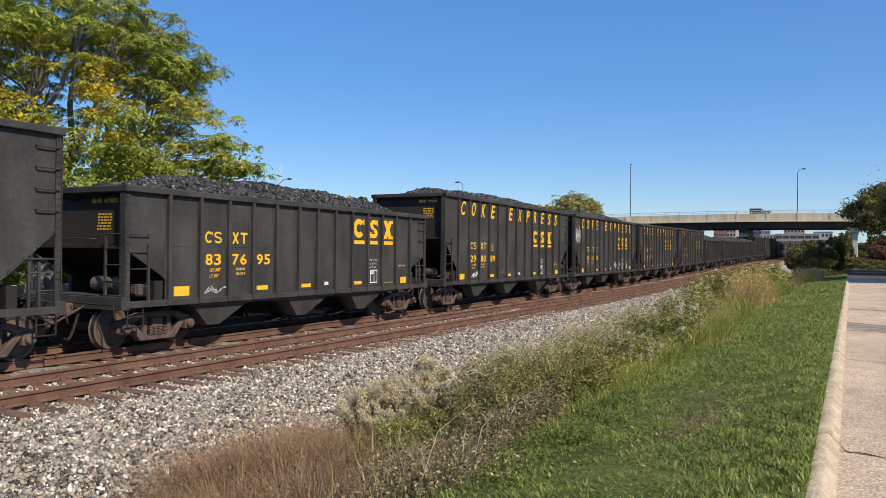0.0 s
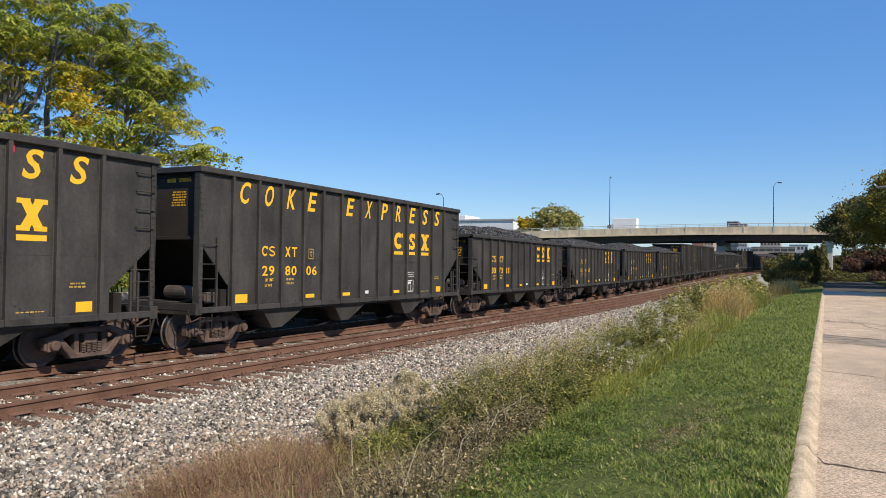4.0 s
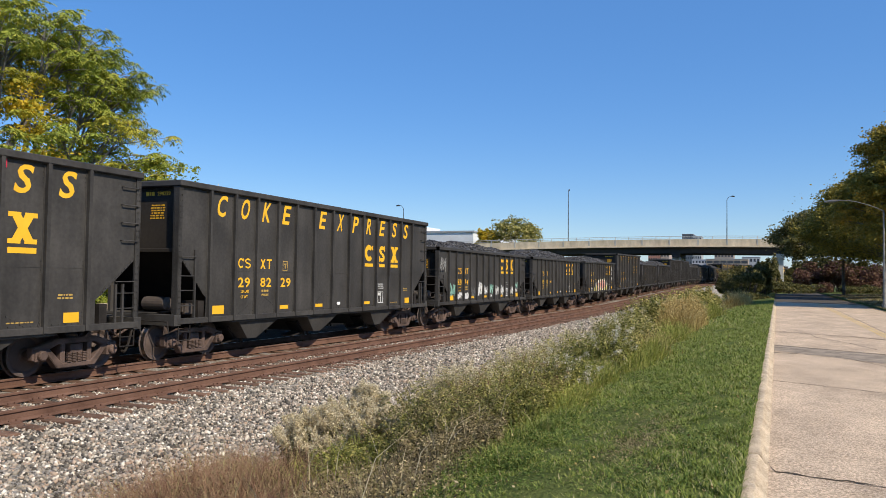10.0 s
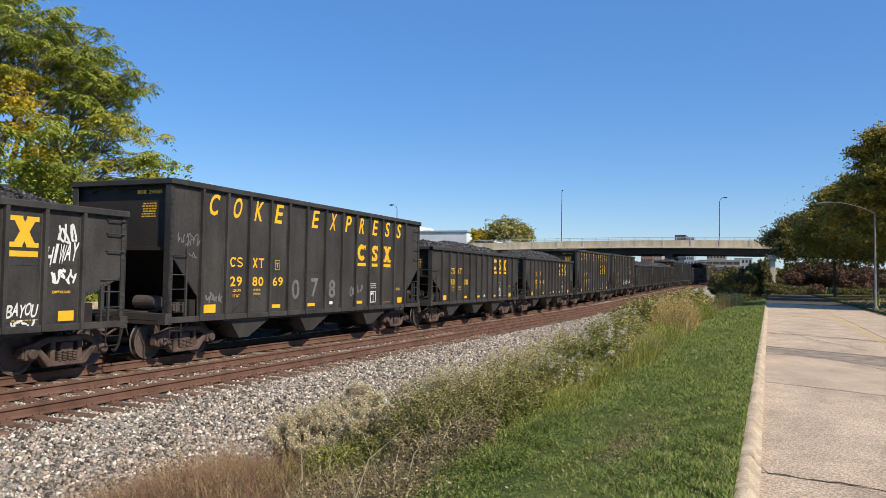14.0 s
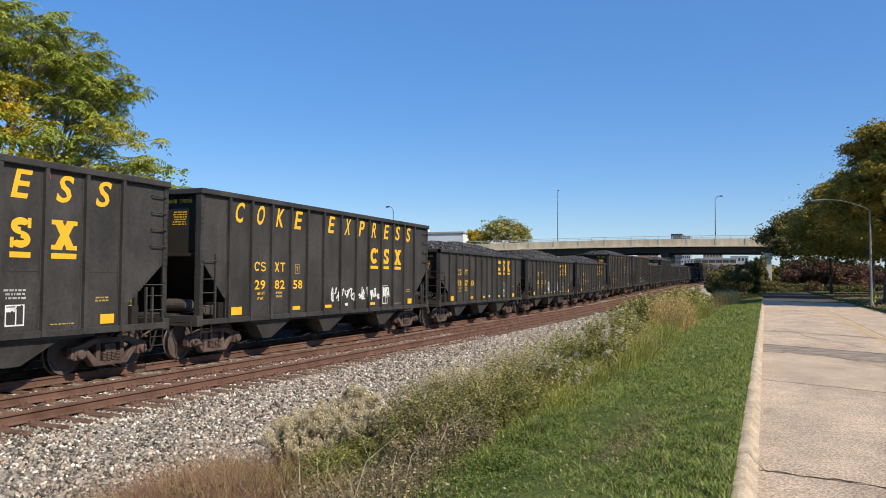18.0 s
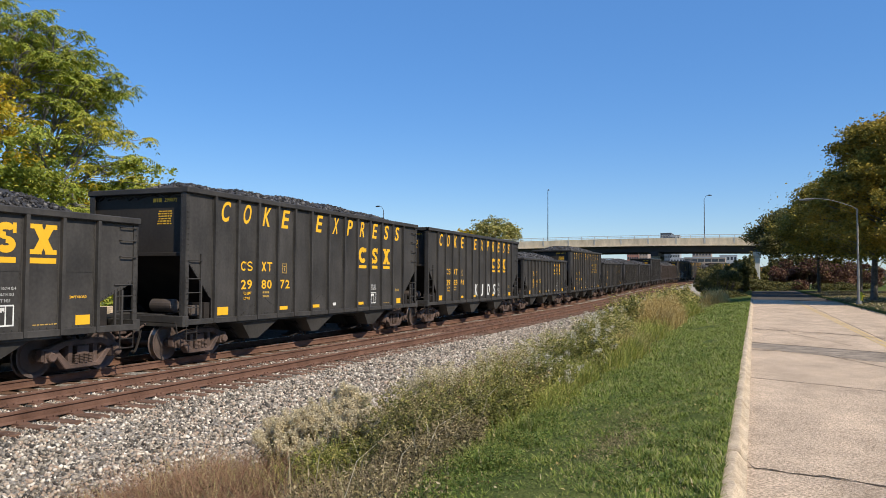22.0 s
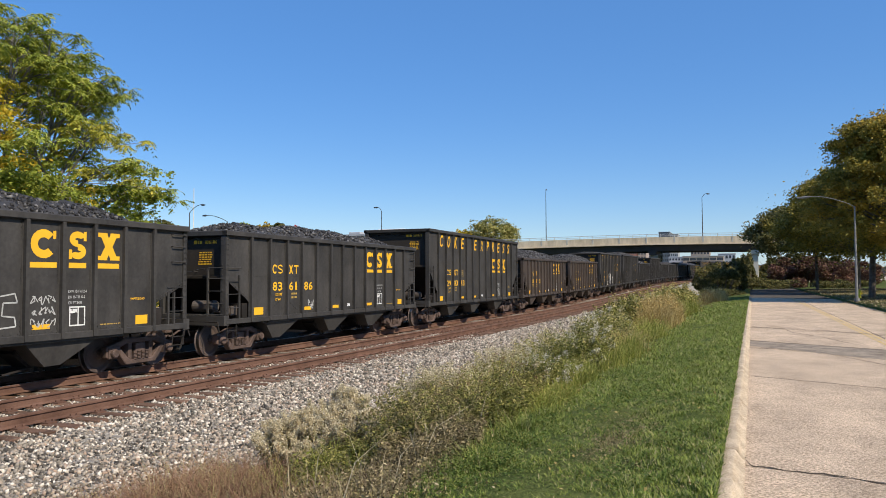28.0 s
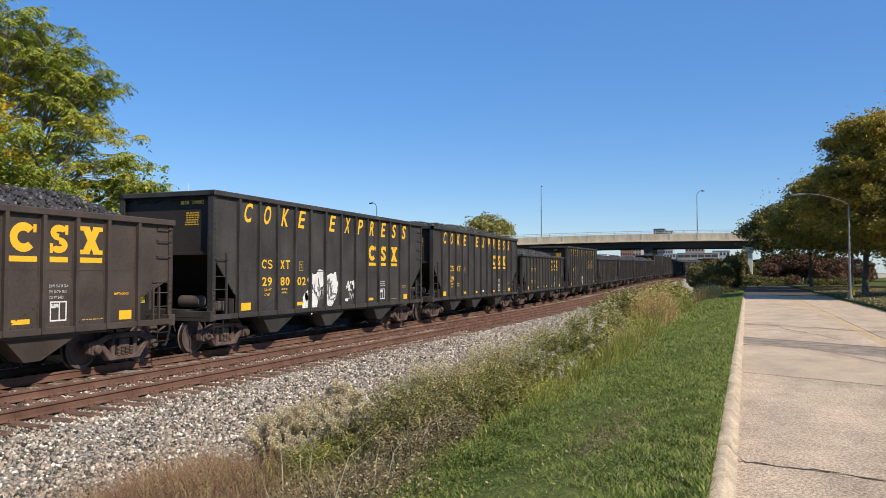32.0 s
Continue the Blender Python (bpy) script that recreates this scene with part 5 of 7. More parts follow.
SUEC = ([(0.95, 0.95), (0.3, 0.9), (0.6, 0.5), (0.05, 0.1), (0.85, 0.0), (1.0, 0.3)], [(0.2, 1.0), (0.05, 0.1), (0.6, 0.0), (0.75, 1.0), (0.95, 0.95)],
        [(0.9, 1.0), (0.15, 0.9), (0.1, 0.05), (0.9, 0.15), (0.75, 0.4), (0.35, 0.45), (0.85, 0.7), (0.9, 1.0)], [(1.0, 0.75), (0.9, 1.0), (0.1, 0.9), (0.05, 0.05), (0.95, 0.1), (0.9, 0.35), (0.4, 0.4), (0.45, 0.75), (1.0, 0.75)])
for k, poly in enumerate(SUEC):
    spray(28, (5.23, 6.12, 6.98, 7.85)[k] / 0.97, 1.55, strokes([poly], 0.56, 0.72, 0.03), DULL_WHITE)
for k in range(3):
    spray(28, 8.72 / 0.97, 1.78 - 0.24 * k, scrawl(0.55, 0.18, 7, 86 + k, 0.022), DULL_WHITE)
spray(28, 3.4, 1.3, scrawl(0.35, 0.24, 4, 85, 0.02), DULL_WHITE)
spray(29, 4.6, 1.35, scrawl(0.3, 0.3, 4, 88, 0.03), DULL_WHITE)
spray(33, 5.6, 1.65, blobs(0.7, 1.0, 9, 90, 0.28), WHITE, "white rounded spray-painted shapes")
spray(33, 6.75, 1.65, blobs(0.8, 0.9, 9, 91, 0.28), WHITE, "white rounded spray-painted shapes")
spray(33, 4.95, 1.3, blobs(0.25, 0.4, 5, 92, 0.2), WHITE, "white rounded spray-painted shapes")
spray(33, 6.1, 1.7, scrawl(1.7, 0.8, 6, 93, 0.04), GREY_SPRAY, "grey outline on white spray paint", 0.012)
spray(33, 8.2, 1.75, scrawl(0.7, 0.4, 5, 94, 0.05), WHITE)
spray(33, 8.2, 1.4, scrawl(0.4, 0.3, 4, 95, 0.03), DULL_WHITE)
spray(36, 7.0, 1.5, blobs(0.9, 0.5, 6, 96, 0.25), WHITE, "white rounded spray-painted shapes")

# ---- bridges over the tracks ----
BY = 168.0


def crest(x):
    return 9.25 - 2.6 * (1 - math.exp(-((x + 17) / 85.0) ** 2))


def span_mesh(z0, z1, y0, y1, x0=-560, x1=130, n=90):
    bm = bmesh.new()
    rows = []
    for k in range(n + 1):
        x = x0 + (x1 - x0) * (k / n)
        c = crest(x)
        rows.append([bm.verts.new((x, y, c + z)) for y, z in ((y0, z0), (y1, z0), (y1, z1), (y0, z1))])
    for a, b in zip(rows, rows[1:]):
        for i in range(4):
            j = (i + 1) % 4
            bm.faces.new((a[i], a[j], b[j], b[i]))
    bm.faces.new(rows[0])
    bm.faces.new(rows[-1][::-1])
    return bm


def build_bridge():
    bridge = thing("road_bridge", "long beige concrete and dark steel road bridge over the tracks", "bridge", at=pose(0, BY, 0))
    part("deck", span_mesh(-0.35, 0.0, 0.3, 15.0), BEIGE, bridge)
    for y in (-0.1, 14.8):
        part("parapet", span_mesh(-0.28, 1.25, y, y + 0.4), BEIGE, bridge)
    part("cornice", span_mesh(-0.45, -0.26, -0.45, 0.3), BEIGE, bridge)
    for y in (0.9, 4.6, 8.6, 12.6):
        part("girder", span_mesh(-1.75, -0.36, y, y + 0.35), GIRDER, bridge)
    part("hand_rail", span_mesh(1.82, 1.92, 0.04, 0.14), POLE, bridge)
    part("hand_rail", span_mesh(1.48, 1.54, 0.04, 0.12), POLE, bridge)
    bm = bmesh.new()
    box(bm, -0.06, 0.06, -0.05, 0.05, 0, 0.66)
    post = finished(bm, "rail_post", POLE)
    bm = bmesh.new()
    box(bm, -0.16, 0.16, -0.05, 0.02, 0, 1.2)
    panel = finished(bm, "panel_joint", PIER)
    for k in range(64):
        x = -100 + k * 2.9
        part("rail_post", post, None, bridge, at=pose(x, 0.06, crest(x) + 1.24))
        if k % 2 == 0:
            part("panel_joint", panel, None, bridge, at=pose(x, -0.11, crest(x)))
    for x in (-130, -75, -17.6, 2.95, 60, -250, -400):
        low = float(ground_z(x, BY)) - 0.3
        for y in ((2.5, 7.5, 12.5) if x != 2.95 else (1.6, 13.0)):
            bm = bmesh.new()
            if x == 2.95:
                box(bm, x - 0.55, x + 0.55, y - 0.55, y + 0.55, low, crest(x) - 2.55)
            else:
                box(bm, x - 0.95, x + 0.95, y - 0.5, y + 0.5, low, crest(x) - 2.55)
            part("pier", bm, PIER, bridge, "pale concrete pier", bevel=0.12)
        bm = bmesh.new()
        box(bm, x - 0.8, x + 0.8, 0.6, 14.4, crest(x) - 2.6, crest(x) - 1.74)
        part("pier_cap", bm, GIRDER if x == -17.6 else PIER, bridge, bevel=0.05)
    return bridge


bridge = build_bridge()


def tube(bm, pts, r, n=6):
    """One round bent bar through the given points."""
    rings = []
    for k, p in enumerate(pts):
        a, b = Vector(pts[max(k - 1, 0)]), Vector(pts[min(k + 1, len(pts) - 1)])
        m = (b - a).to_track_quat("Z", "Y").to_matrix()
        rings.append([bm.verts.new(Vector(p) + m @ Vector((r * math.cos(6.2832 * i / n), r * math.sin(6.2832 * i / n), 0))) for i in range(n)])
    for a, b in zip(rings, rings[1:]):
        for i in range(n):
            j = (i + 1) % n
            bm.faces.new((a[i], a[j], b[j], b[i]))
    bm.faces.new(rings[0][::-1])
    bm.faces.new(rings[-1])


def street_light(x, y, z, h, arm, material, label, arm_dir=(1, 0), lift=0.65, r=0.11):
    lamp = thing("street_lamp", label, "street lamp", at=pose(x, y, z))
    bm = bmesh.new()
    rod(bm, (0, 0, 0), (0, 0, h), r, r * 0.55, 10)
    rod(bm, (0, 0, 0), (0, 0, 0.25), r * 1.8, r * 1.8, 10)
    part("pole", bm, material, lamp)
    bm = bmesh.new()
    bend_pts = [(0, 0, h - 0.05)] + [(arm_dir[0] * arm * k / 8, arm_dir[1] * arm * k / 8, h + lift * math.sin(k / 8 * math.pi / 2)) for k in range(1, 9)]
    tube(bm, bend_pts, 0.045 if r > 0.1 else 0.026)
    p = bend_pts[-1]
    part("arm", bm, material, lamp)
    bm = bmesh.new()
    k = 1.0 if r > 0.1 else 0.6
    e = [tuple(p[i] + (arm_dir[i] if i < 2 else -0.06) * d for i in range(3)) for d in (0.35, 0.8)]
    rod(bm, p, e[0], 0.08 * k, 0.15 * k, 10)
    rod(bm, e[0], e[1], 0.15 * k, 0.09 * k, 10)
    part("lamp_head", bm, material, lamp)
    return lamp


street_light(-41.1, BY + 0.5, crest(-41) - 0.1, 13.0, 0.25, DARK_POLE, "tall dark street lamp on the bridge", (0, 1), 0.1)
street_light(-7.3, BY + 0.5, crest(-7.3) - 0.1, 9.6, 0.75, DARK_POLE, "dark street lamp with a curved top on the bridge", (1, 0), 0.75)
street_light(-59.0, 120, -0.2, 13.9, 0.7, DARK_POLE, "dark street lamp behind the train", (-1, 0), 0.7)
street_light(-75.9, 90, -0.2, 11.8, 2.0, DARK_POLE, "dark street lamp with a long arm behind the train", (1, 0), 1.1)
street_light(-69.1, 90, -0.2, 10.3, 3.6, DARK_POLE, "dark street lamp with a long arm behind the train", (-1, 0), 1.0)
street_light(6.72, 53.2, 0.1, 6.0, 2.4, DULL_STEEL, "grey roadside street lamp with a long arm", (-1, 0.25), 0.75, 0.085)
mast = thing("radio_mast", "thin white radio mast", "mast", at=pose(-150.3, 180, -0.2))
bm = bmesh.new()
rod(bm, (0, 0, 0), (0, 0, 29.0), 0.2, 0.1, 8)
part("mast_tube", bm, WHITE, mast)

# vehicles that cross the bridge
box_truck = thing("box_truck", "white box truck driving over the bridge", "truck")
bm = bmesh.new()
box(bm, -2.7, 2.7, -1.15, 1.15, 0.95, 3.7)
part("cargo_box", bm, WALL_WHITE, box_truck, bevel=0.06)
bm = bmesh.new()
prism(bm, [(-1.0, 0.6), (1.0, 0.6), (1.0, 2.4), (-1.0, 2.4)], -4.0, -2.75)
prism(bm, [(-0.95, 0.6), (0.95, 0.6), (0.95, 1.5), (-0.95, 1.5)], -4.9, -4.0)
part("cab", bm, WALL_WHITE, box_truck, bevel=0.1)
bm = bmesh.new()
box(bm, -4.03, -3.9, -0.9, 0.9, 1.55, 2.25)
box(bm, -3.85, -3.1, -1.02, -0.98, 1.55, 2.2)
part("window", bm, GLASS, box_truck)
for x in (-4.2, 1.6):
    for y in (-0.95, 0.95):
        bm = bmesh.new()
        rod(bm, (x, y - 0.14, 0.45), (x, y + 0.14, 0.45), 0.45, n=16)
        part("wheel", bm, UNDER, box_truck)
dark_car = thing("car", "dark car driving over the bridge", "car")
bm = bmesh.new()
prism(bm, [(-0.85, 0.3), (0.85, 0.3), (0.9, 0.85), (-0.9, 0.85)], -2.2, 2.2)
part("body", bm, UNDER, dark_car, bevel=0.12)
bm = bmesh.new()
v = [bm.verts.new(p) for p in ((-1.7, -0.8, 0.85), (1.3, -0.8, 0.85), (1.3, 0.8, 0.85), (-1.7, 0.8, 0.85), (-1.0, -0.68, 1.5), (0.5, -0.68, 1.5), (0.5, 0.68, 1.5), (-1.0, 0.68, 1.5))]
for f in ((0, 1, 5, 4), (1, 2, 6, 5), (2, 3, 7, 6), (3, 0, 4, 7), (4, 5, 6, 7)):
    bm.faces.new([v[i] for i in f])
part("cabin", bm, GLASS, dark_car, bevel=0.05)
for x in (-1.35, 1.35):
    for y in (-0.8, 0.8):
        bm = bmesh.new()
        rod(bm, (x, y - 0.1, 0.32), (x, y + 0.1, 0.32), 0.32, n=14)
        part("wheel", bm, UNDER, dark_car)

# ---- trees ----
LEAF_QUAD = np.array([(-0.5, 0, 0), (0, -0.30, 0.05), (0.5, 0, -0.04), (0, 0.30, 0.05)])
QUAD_F = np.array([(0, 1, 2, 3)])


def leaf_turns(r, n, tilt=0.6):
    """Leaves that mostly lie flat: any heading, with a tilt."""
    h, t1, t2 = r.uniform(0, 2 * math.pi, n), r.normal(0, tilt, n), r.normal(0, tilt, n)
    c, s = np.cos(h), np.sin(h)
    z = np.zeros(n)
    o = np.ones(n)
    rz = np.stack([np.stack([c, -s, z], -1), np.stack([s, c, z], -1), np.stack([z, z, o], -1)], 1)
    c, s = np.cos(t1), np.sin(t1)
    rx = np.stack([np.stack([o, z, z], -1), np.stack([z, c, -s], -1), np.stack([z, s, c], -1)], 1)
    c, s = np.cos(t2), np.sin(t2)
    ry = np.stack([np.stack([c, z, s], -1), np.stack([z, o, z], -1), np.stack([-s, z, c], -1)], 1)
    return rz @ rx @ ry


def tree(name, label, x, y, z, height, radius, leaves, leaf_size, material, trunk_r, seed, low=0.25, clusters=120, gold=None, share=0.14, flat=0.5, spray=0.13, taper=0.55, tilt=0.6, category="tree", sprays=7, shell=0.45, gather=0.75, fill=0.0):
    """A tapered trunk, limbs that fork towards the crown's skin, and leaves in loose sprays at their ends."""
    r = np.random.default_rng(seed)
    t = thing(name, label, category, at=pose(x, y, z))
    bm = bmesh.new()
    top = height * 0.7
    off = r.normal(0, 0.02, 2) * height
    pts = [Vector((0, 0, -0.3)), Vector((off[0] * 0.3, off[1] * 0.3, height * low * 0.8)), Vector((off[0] * 0.7, off[1] * 0.7, height * 0.45)), Vector((off[0], off[1], top))]
    rad = [trunk_r * 1.3, trunk_r, trunk_r * 0.65, trunk_r * 0.25]
    for a, b, ra, rb in zip(pts, pts[1:], rad, rad[1:]):
        rod(bm, a, b, ra, rb, 9, False)
    centres = []
    for k in range(clusters):
        h = r.random() ** 0.85
        q = r.uniform(0, 2 * math.pi)
        skin = radius * (1 - taper * h ** 1.6) * (1 - 0.35 * max(0.25 - h, 0) / 0.25) * math.sqrt(max(1 - max(h - 0.75, 0) ** 2 * 9, 0.05))
        d = skin * (0.52 + 0.48 * math.sqrt(r.random())) * r.uniform(0.86, 1.0)
        c = np.array([math.cos(q) * d, math.sin(q) * d, height * (low + (1 - low) * h)])
        centres.append(c)
    centres = np.array(centres)
    for k, c in enumerate(centres):
        if k % 2:
            continue
        f = float(np.clip((c[2] / height - low) / (1 - low), 0, 1))
        base = pts[1].lerp(pts[3], f * 0.75)
        mid = base.lerp(Vector(c), 0.5) + Vector((0, 0, height * 0.025))
        rod(bm, base, mid, trunk_r * 0.22, trunk_r * 0.13, 5, False)
        rod(bm, mid, Vector(c), trunk_r * 0.13, trunk_r * 0.04, 5, False)
        for _ in range(4):
            rod(bm, mid.lerp(Vector(c), r.uniform(0.4, 0.9)), Vector(c) + Vector(r.normal(0, radius * spray * 0.45, 3)), trunk_r * 0.05, trunk_r * 0.015, 4, False)
    part("trunk", bm, BARK, t)
    # each cluster holds a few flat sprays
    sc = np.repeat(centres, sprays, 0) + r.normal(0, radius * spray * gather, (len(centres) * sprays, 3)).clip(-1.5 * radius * spray * gather, 1.5 * radius * spray * gather) * (1, 1, 0.75)
    ss = r.uniform(0.45, 1.0, len(sc)) * radius * spray
    which = r.integers(0, len(sc), leaves)
    o = r.normal(0, 1, (leaves, 3))
    o /= np.linalg.norm(o, axis=1, keepdims=True)
    o *= r.uniform(0, 1, (leaves, 1)) ** shell
    pos = sc[which] + o * ss[which, None] * (1.2, 1.2, flat)
    pos[:, 2] -= 0.18 * (o[:, 0] ** 2 + o[:, 1] ** 2) * ss[which]
    deep = r.random(leaves) < fill
    pos[deep] = centres[which[deep] // sprays] * np.stack([r.uniform(0.35, 0.95, deep.sum())] * 2 + [r.uniform(0.9, 1.0, deep.sum())], -1) + r.normal(0, radius * 0.09, (deep.sum(), 3))
    s = leaf_size * r.uniform(0.6, 1.3, leaves)
    groups = [(material, np.ones(leaves, bool), "crown")]
    if gold is not None:
        lucky = r.random(len(centres)) < share
        g = lucky[which // sprays] & (r.random(leaves) < 0.95)
        groups = [(material, ~g, "crown"), (gold, g, "turning_leaves")]
    for m, sel, nm in groups:
        n = int(sel.sum())
        if n:
            v, f = scattered(LEAF_QUAD, QUAD_F, pos[sel], leaf_turns(r, n, tilt), s[sel])
            part(nm, big(nm, v, f, m), None, t)
    return t


GREY_BARK = surface("pale_grey_bark", (0.11, 0.10, 0.095), (0.26, 0.245, 0.235), 4.0, 0.9, bump=0.6, bump_scale=25, depth=0.03)
LEAF_LIME = islands("yellowing_feather_leaves", ((0.0, (0.26, 0.27, 0.035)), (0.5, (0.42, 0.40, 0.052)), (1.0, (0.60, 0.50, 0.07))), 0.5, 0.36, patch=0.7)


def feathers(r, tips, length, pairs=6, per=10, leaflet=0.15, wide=0.06):
    """Rosettes of long drooping compound leaves at the twigs' tips: rows of leaflets on both sides of each leaf stalk."""
    n = len(tips) * per
    p0 = np.repeat(tips, per, 0)
    h = r.uniform(0, 2 * math.pi, n)
    L = length * r.uniform(0.65, 1.2, n)
    up, sag = r.uniform(0.0, 0.45, n), r.uniform(0.35, 0.85, n)
    out, side = np.stack([np.cos(h), np.sin(h), 0 * h], -1), np.stack([-np.sin(h), np.cos(h), 0 * h], -1)
    quads = []
    for k in range(pairs):
        f = 0.22 + 0.78 * k / (pairs - 1)
        p = p0 + out * (L * f * 0.92)[:, None]
        p[:, 2] += L * (up * f - sag * f * f)
        tangent = out.copy()
        tangent[:, 2] = up - 2 * sag * f
        tangent /= np.linalg.norm(tangent, axis=1, keepdims=True)
        for sg in (-1, 1):
            d = side * sg * 0.85 + tangent * r.uniform(0.2, 0.6, (n, 1))
            d[:, 2] -= r.uniform(0.1, 0.6, n)
            d /= np.linalg.norm(d, axis=1, keepdims=True)
            ll = (leaflet * (1.15 - 0.5 * abs(f - 0.55)) * r.uniform(0.75, 1.2, n))[:, None]
            roll = tangent * wide / 2
            roll[:, 2] += r.normal(0, wide * 0.25, n)
            quads.append(np.stack([p, p + d * ll * 0.45 + roll, p + d * ll, p + d * ll * 0.45 - roll], 1))
    v = np.concatenate(quads).reshape(-1, 3)
    return v, np.arange(len(v)).reshape(-1, 4)


def gathered(points, k, r, rounds=6):
    """Which of k groups of near neighbours each point belongs to."""
    c = points[r.choice(len(points), k, replace=False)]
    for _ in range(rounds):
        w = np.argmin(((points[:, None] - c[None]) ** 2).sum(-1), 1)
        c = np.array([points[w == i].mean(0) if (w == i).any() else c[i] for i in range(k)])
    return w, c


def limb(bm, a, b, ra, rb, r, sag=0.0, n=5):
    """A crooked branch of three stretches."""
    a, b = Vector(a), Vector(b)
    d = (b - a).length
    p = [a] + [a.lerp(b, f) + Vector(r.normal(0, 0.035 * d, 3)) + Vector((0, 0, sag * d * math.sin(f * math.pi))) for f in (0.36, 0.7)] + [b]
    for i in range(3):
        rod(bm, p[i], p[i + 1], ra + (rb - ra) * i / 3, ra + (rb - ra) * (i + 1) / 3, n, False)


def feather_tree(x, y, z, seed):
    """A spreading tree of heaven: forking grey limbs under an umbrella of feathery boughs, overgrown with yellow vines."""
    r = np.random.default_rng(seed)
    t = thing("broadleaf_tree", "large spreading green tree with yellowing feathery leaves and golden vines", "tree", at=pose(x, y, z))
    levels, radii = (3.0, 6.4, 9.0, 10.2, 11.2, 12.0, 12.5), (7.7, 7.4, 6.5, 5.8, 5.0, 3.9, 0.6)
    boughs = []
    for k in range(170):
        f = (k + 0.5) / 170
        zz = 3.0 + 9.3 * (1 - (1 - f) ** 1.25)
        q = k * 2.39996 + r.normal(0, 0.12)
        d = float(np.interp(zz, levels, radii)) * (1.02 - 0.34 * r.random() ** 1.6) * (1 + 0.07 * math.sin(3 * q + zz) + 0.05 * math.sin(7 * q - 2 * zz))
        boughs.append((math.cos(q) * d, math.sin(q) * d, zz + r.normal(0, 0.2)))
    for k in range(46):
        q, d = r.uniform(0, 6.28), 6.0 * math.sqrt(r.random())
        boughs.append((math.cos(q) * d, math.sin(q) * d, float(np.interp(d, radii[::-1], levels[::-1])) - r.uniform(0.0, 1.2)))
    boughs = np.array(boughs)
    w, c1 = gathered(boughs, 30, r)
    w0, c0 = gathered(c1, 7, r)
    bm = bmesh.new()
    fork = np.array([0.0, 0.0, 2.2])
    rod(bm, (0, 0, -0.4), fork, 0.62, 0.46, 10, False)
    hub = []
    for i in range(7):
        h = fork + (c0[i] - fork) * (0.46, 0.46, 0.42)
        hub.append(h)
        limb(bm, fork, h, 0.26, 0.17, r, 0.05, 7)
    node = []
    for i in range(30):
        a = hub[w0[i]]
        b = a + (c1[i] - a) * (0.62, 0.62, 0.66)
        node.append(b)
        limb(bm, a, b, 0.13, 0.075, r, 0.04, 6)
    part("trunk", bm, GREY_BARK, t)
    bm = bmesh.new()
    tips, owner = [], []
    for k, b in enumerate(boughs):
        a = node[w[k]]
        limb(bm, a, b, 0.055, 0.03, r, 0.08, 4)
        out = b[:2] / (np.linalg.norm(b[:2]) + 0.01)
        for _ in range(8):
            o = r.normal(0, 1, 3) * (0.58, 0.58, 0.17)
            o[2] -= 0.28 * max(0.0, float(o[:2] @ out))
            e = b + o
            rod(bm, Vector(a).lerp(Vector(b), r.uniform(0.6, 1.0)), e, 0.02, 0.008, 3, False)
            tips.append(e)
            owner.append(k)
    tagged(part("twig_work", bm, GREY_BARK, t), kind="stuff")
    tips, owner = np.array(tips), np.array(owner)
    tone = np.sin(boughs[:, 0] * 0.9 + 1.3) * np.sin(boughs[:, 1] * 0.8) + 0.8 * np.sin(boughs[:, 2] * 1.1 + boughs[:, 1]) + r.normal(0, 0.5, len(boughs))
    for nm, m, sel in (("crown", LEAF_LEFT, tone < 0.95), ("yellowing_crown", LEAF_LIME, tone >= 0.95)):
        v, f = feathers(r, tips[sel[owner]], 0.52)
        part(nm, big(nm, v, f, m), None, t)
    # vines of broad leaves climb the side towards the tracks
    for nm, m, n, spots in (("golden_vine", LEAF_GOLD, 3000, ((5.3, -2.0, 8.3, 0.5), (5.5, -1.8, 7.8, 0.6), (5.3, -1.3, 7.3, 0.7), (5.7, -1.4, 6.7, 0.7), (5.3, -0.9, 6.2, 0.5), (5.0, -4.9, 7.0, 0.7), (5.2, -4.2, 6.6, 0.6), (6.2, 1.0, 5.4, 0.4), (4.4, 5.0, 7.0, 0.45))),
                            ("green_vine", LEAF_LEFT, 24000, tuple((5.6 + 1.4 * math.cos(i * 1.9), -3.6 + 0.46 * i, 3.8 + 2.6 * ((i * 0.618) % 1), 0.85) for i in range(17)))):
        sp = np.array(spots)
        k = r.integers(0, len(sp), n)
        o = r.normal(0, 1, (n, 3))
        o *= (r.random((n, 1)) ** 0.45) / np.linalg.norm(o, axis=1, keepdims=True)
        p = sp[k, :3] + o * sp[k, 3:] * (1.15, 1.15, 1.3) + 0.3 * np.sin(sp[k, 2:3] * 9 + o * 7)
        v, f = scattered(LEAF_QUAD, QUAD_F, p, leaf_turns(r, n, 0.8), 0.135 * r.uniform(0.6, 1.4, n))
        part(nm, big(nm, v, f, m), None, t)
    return t


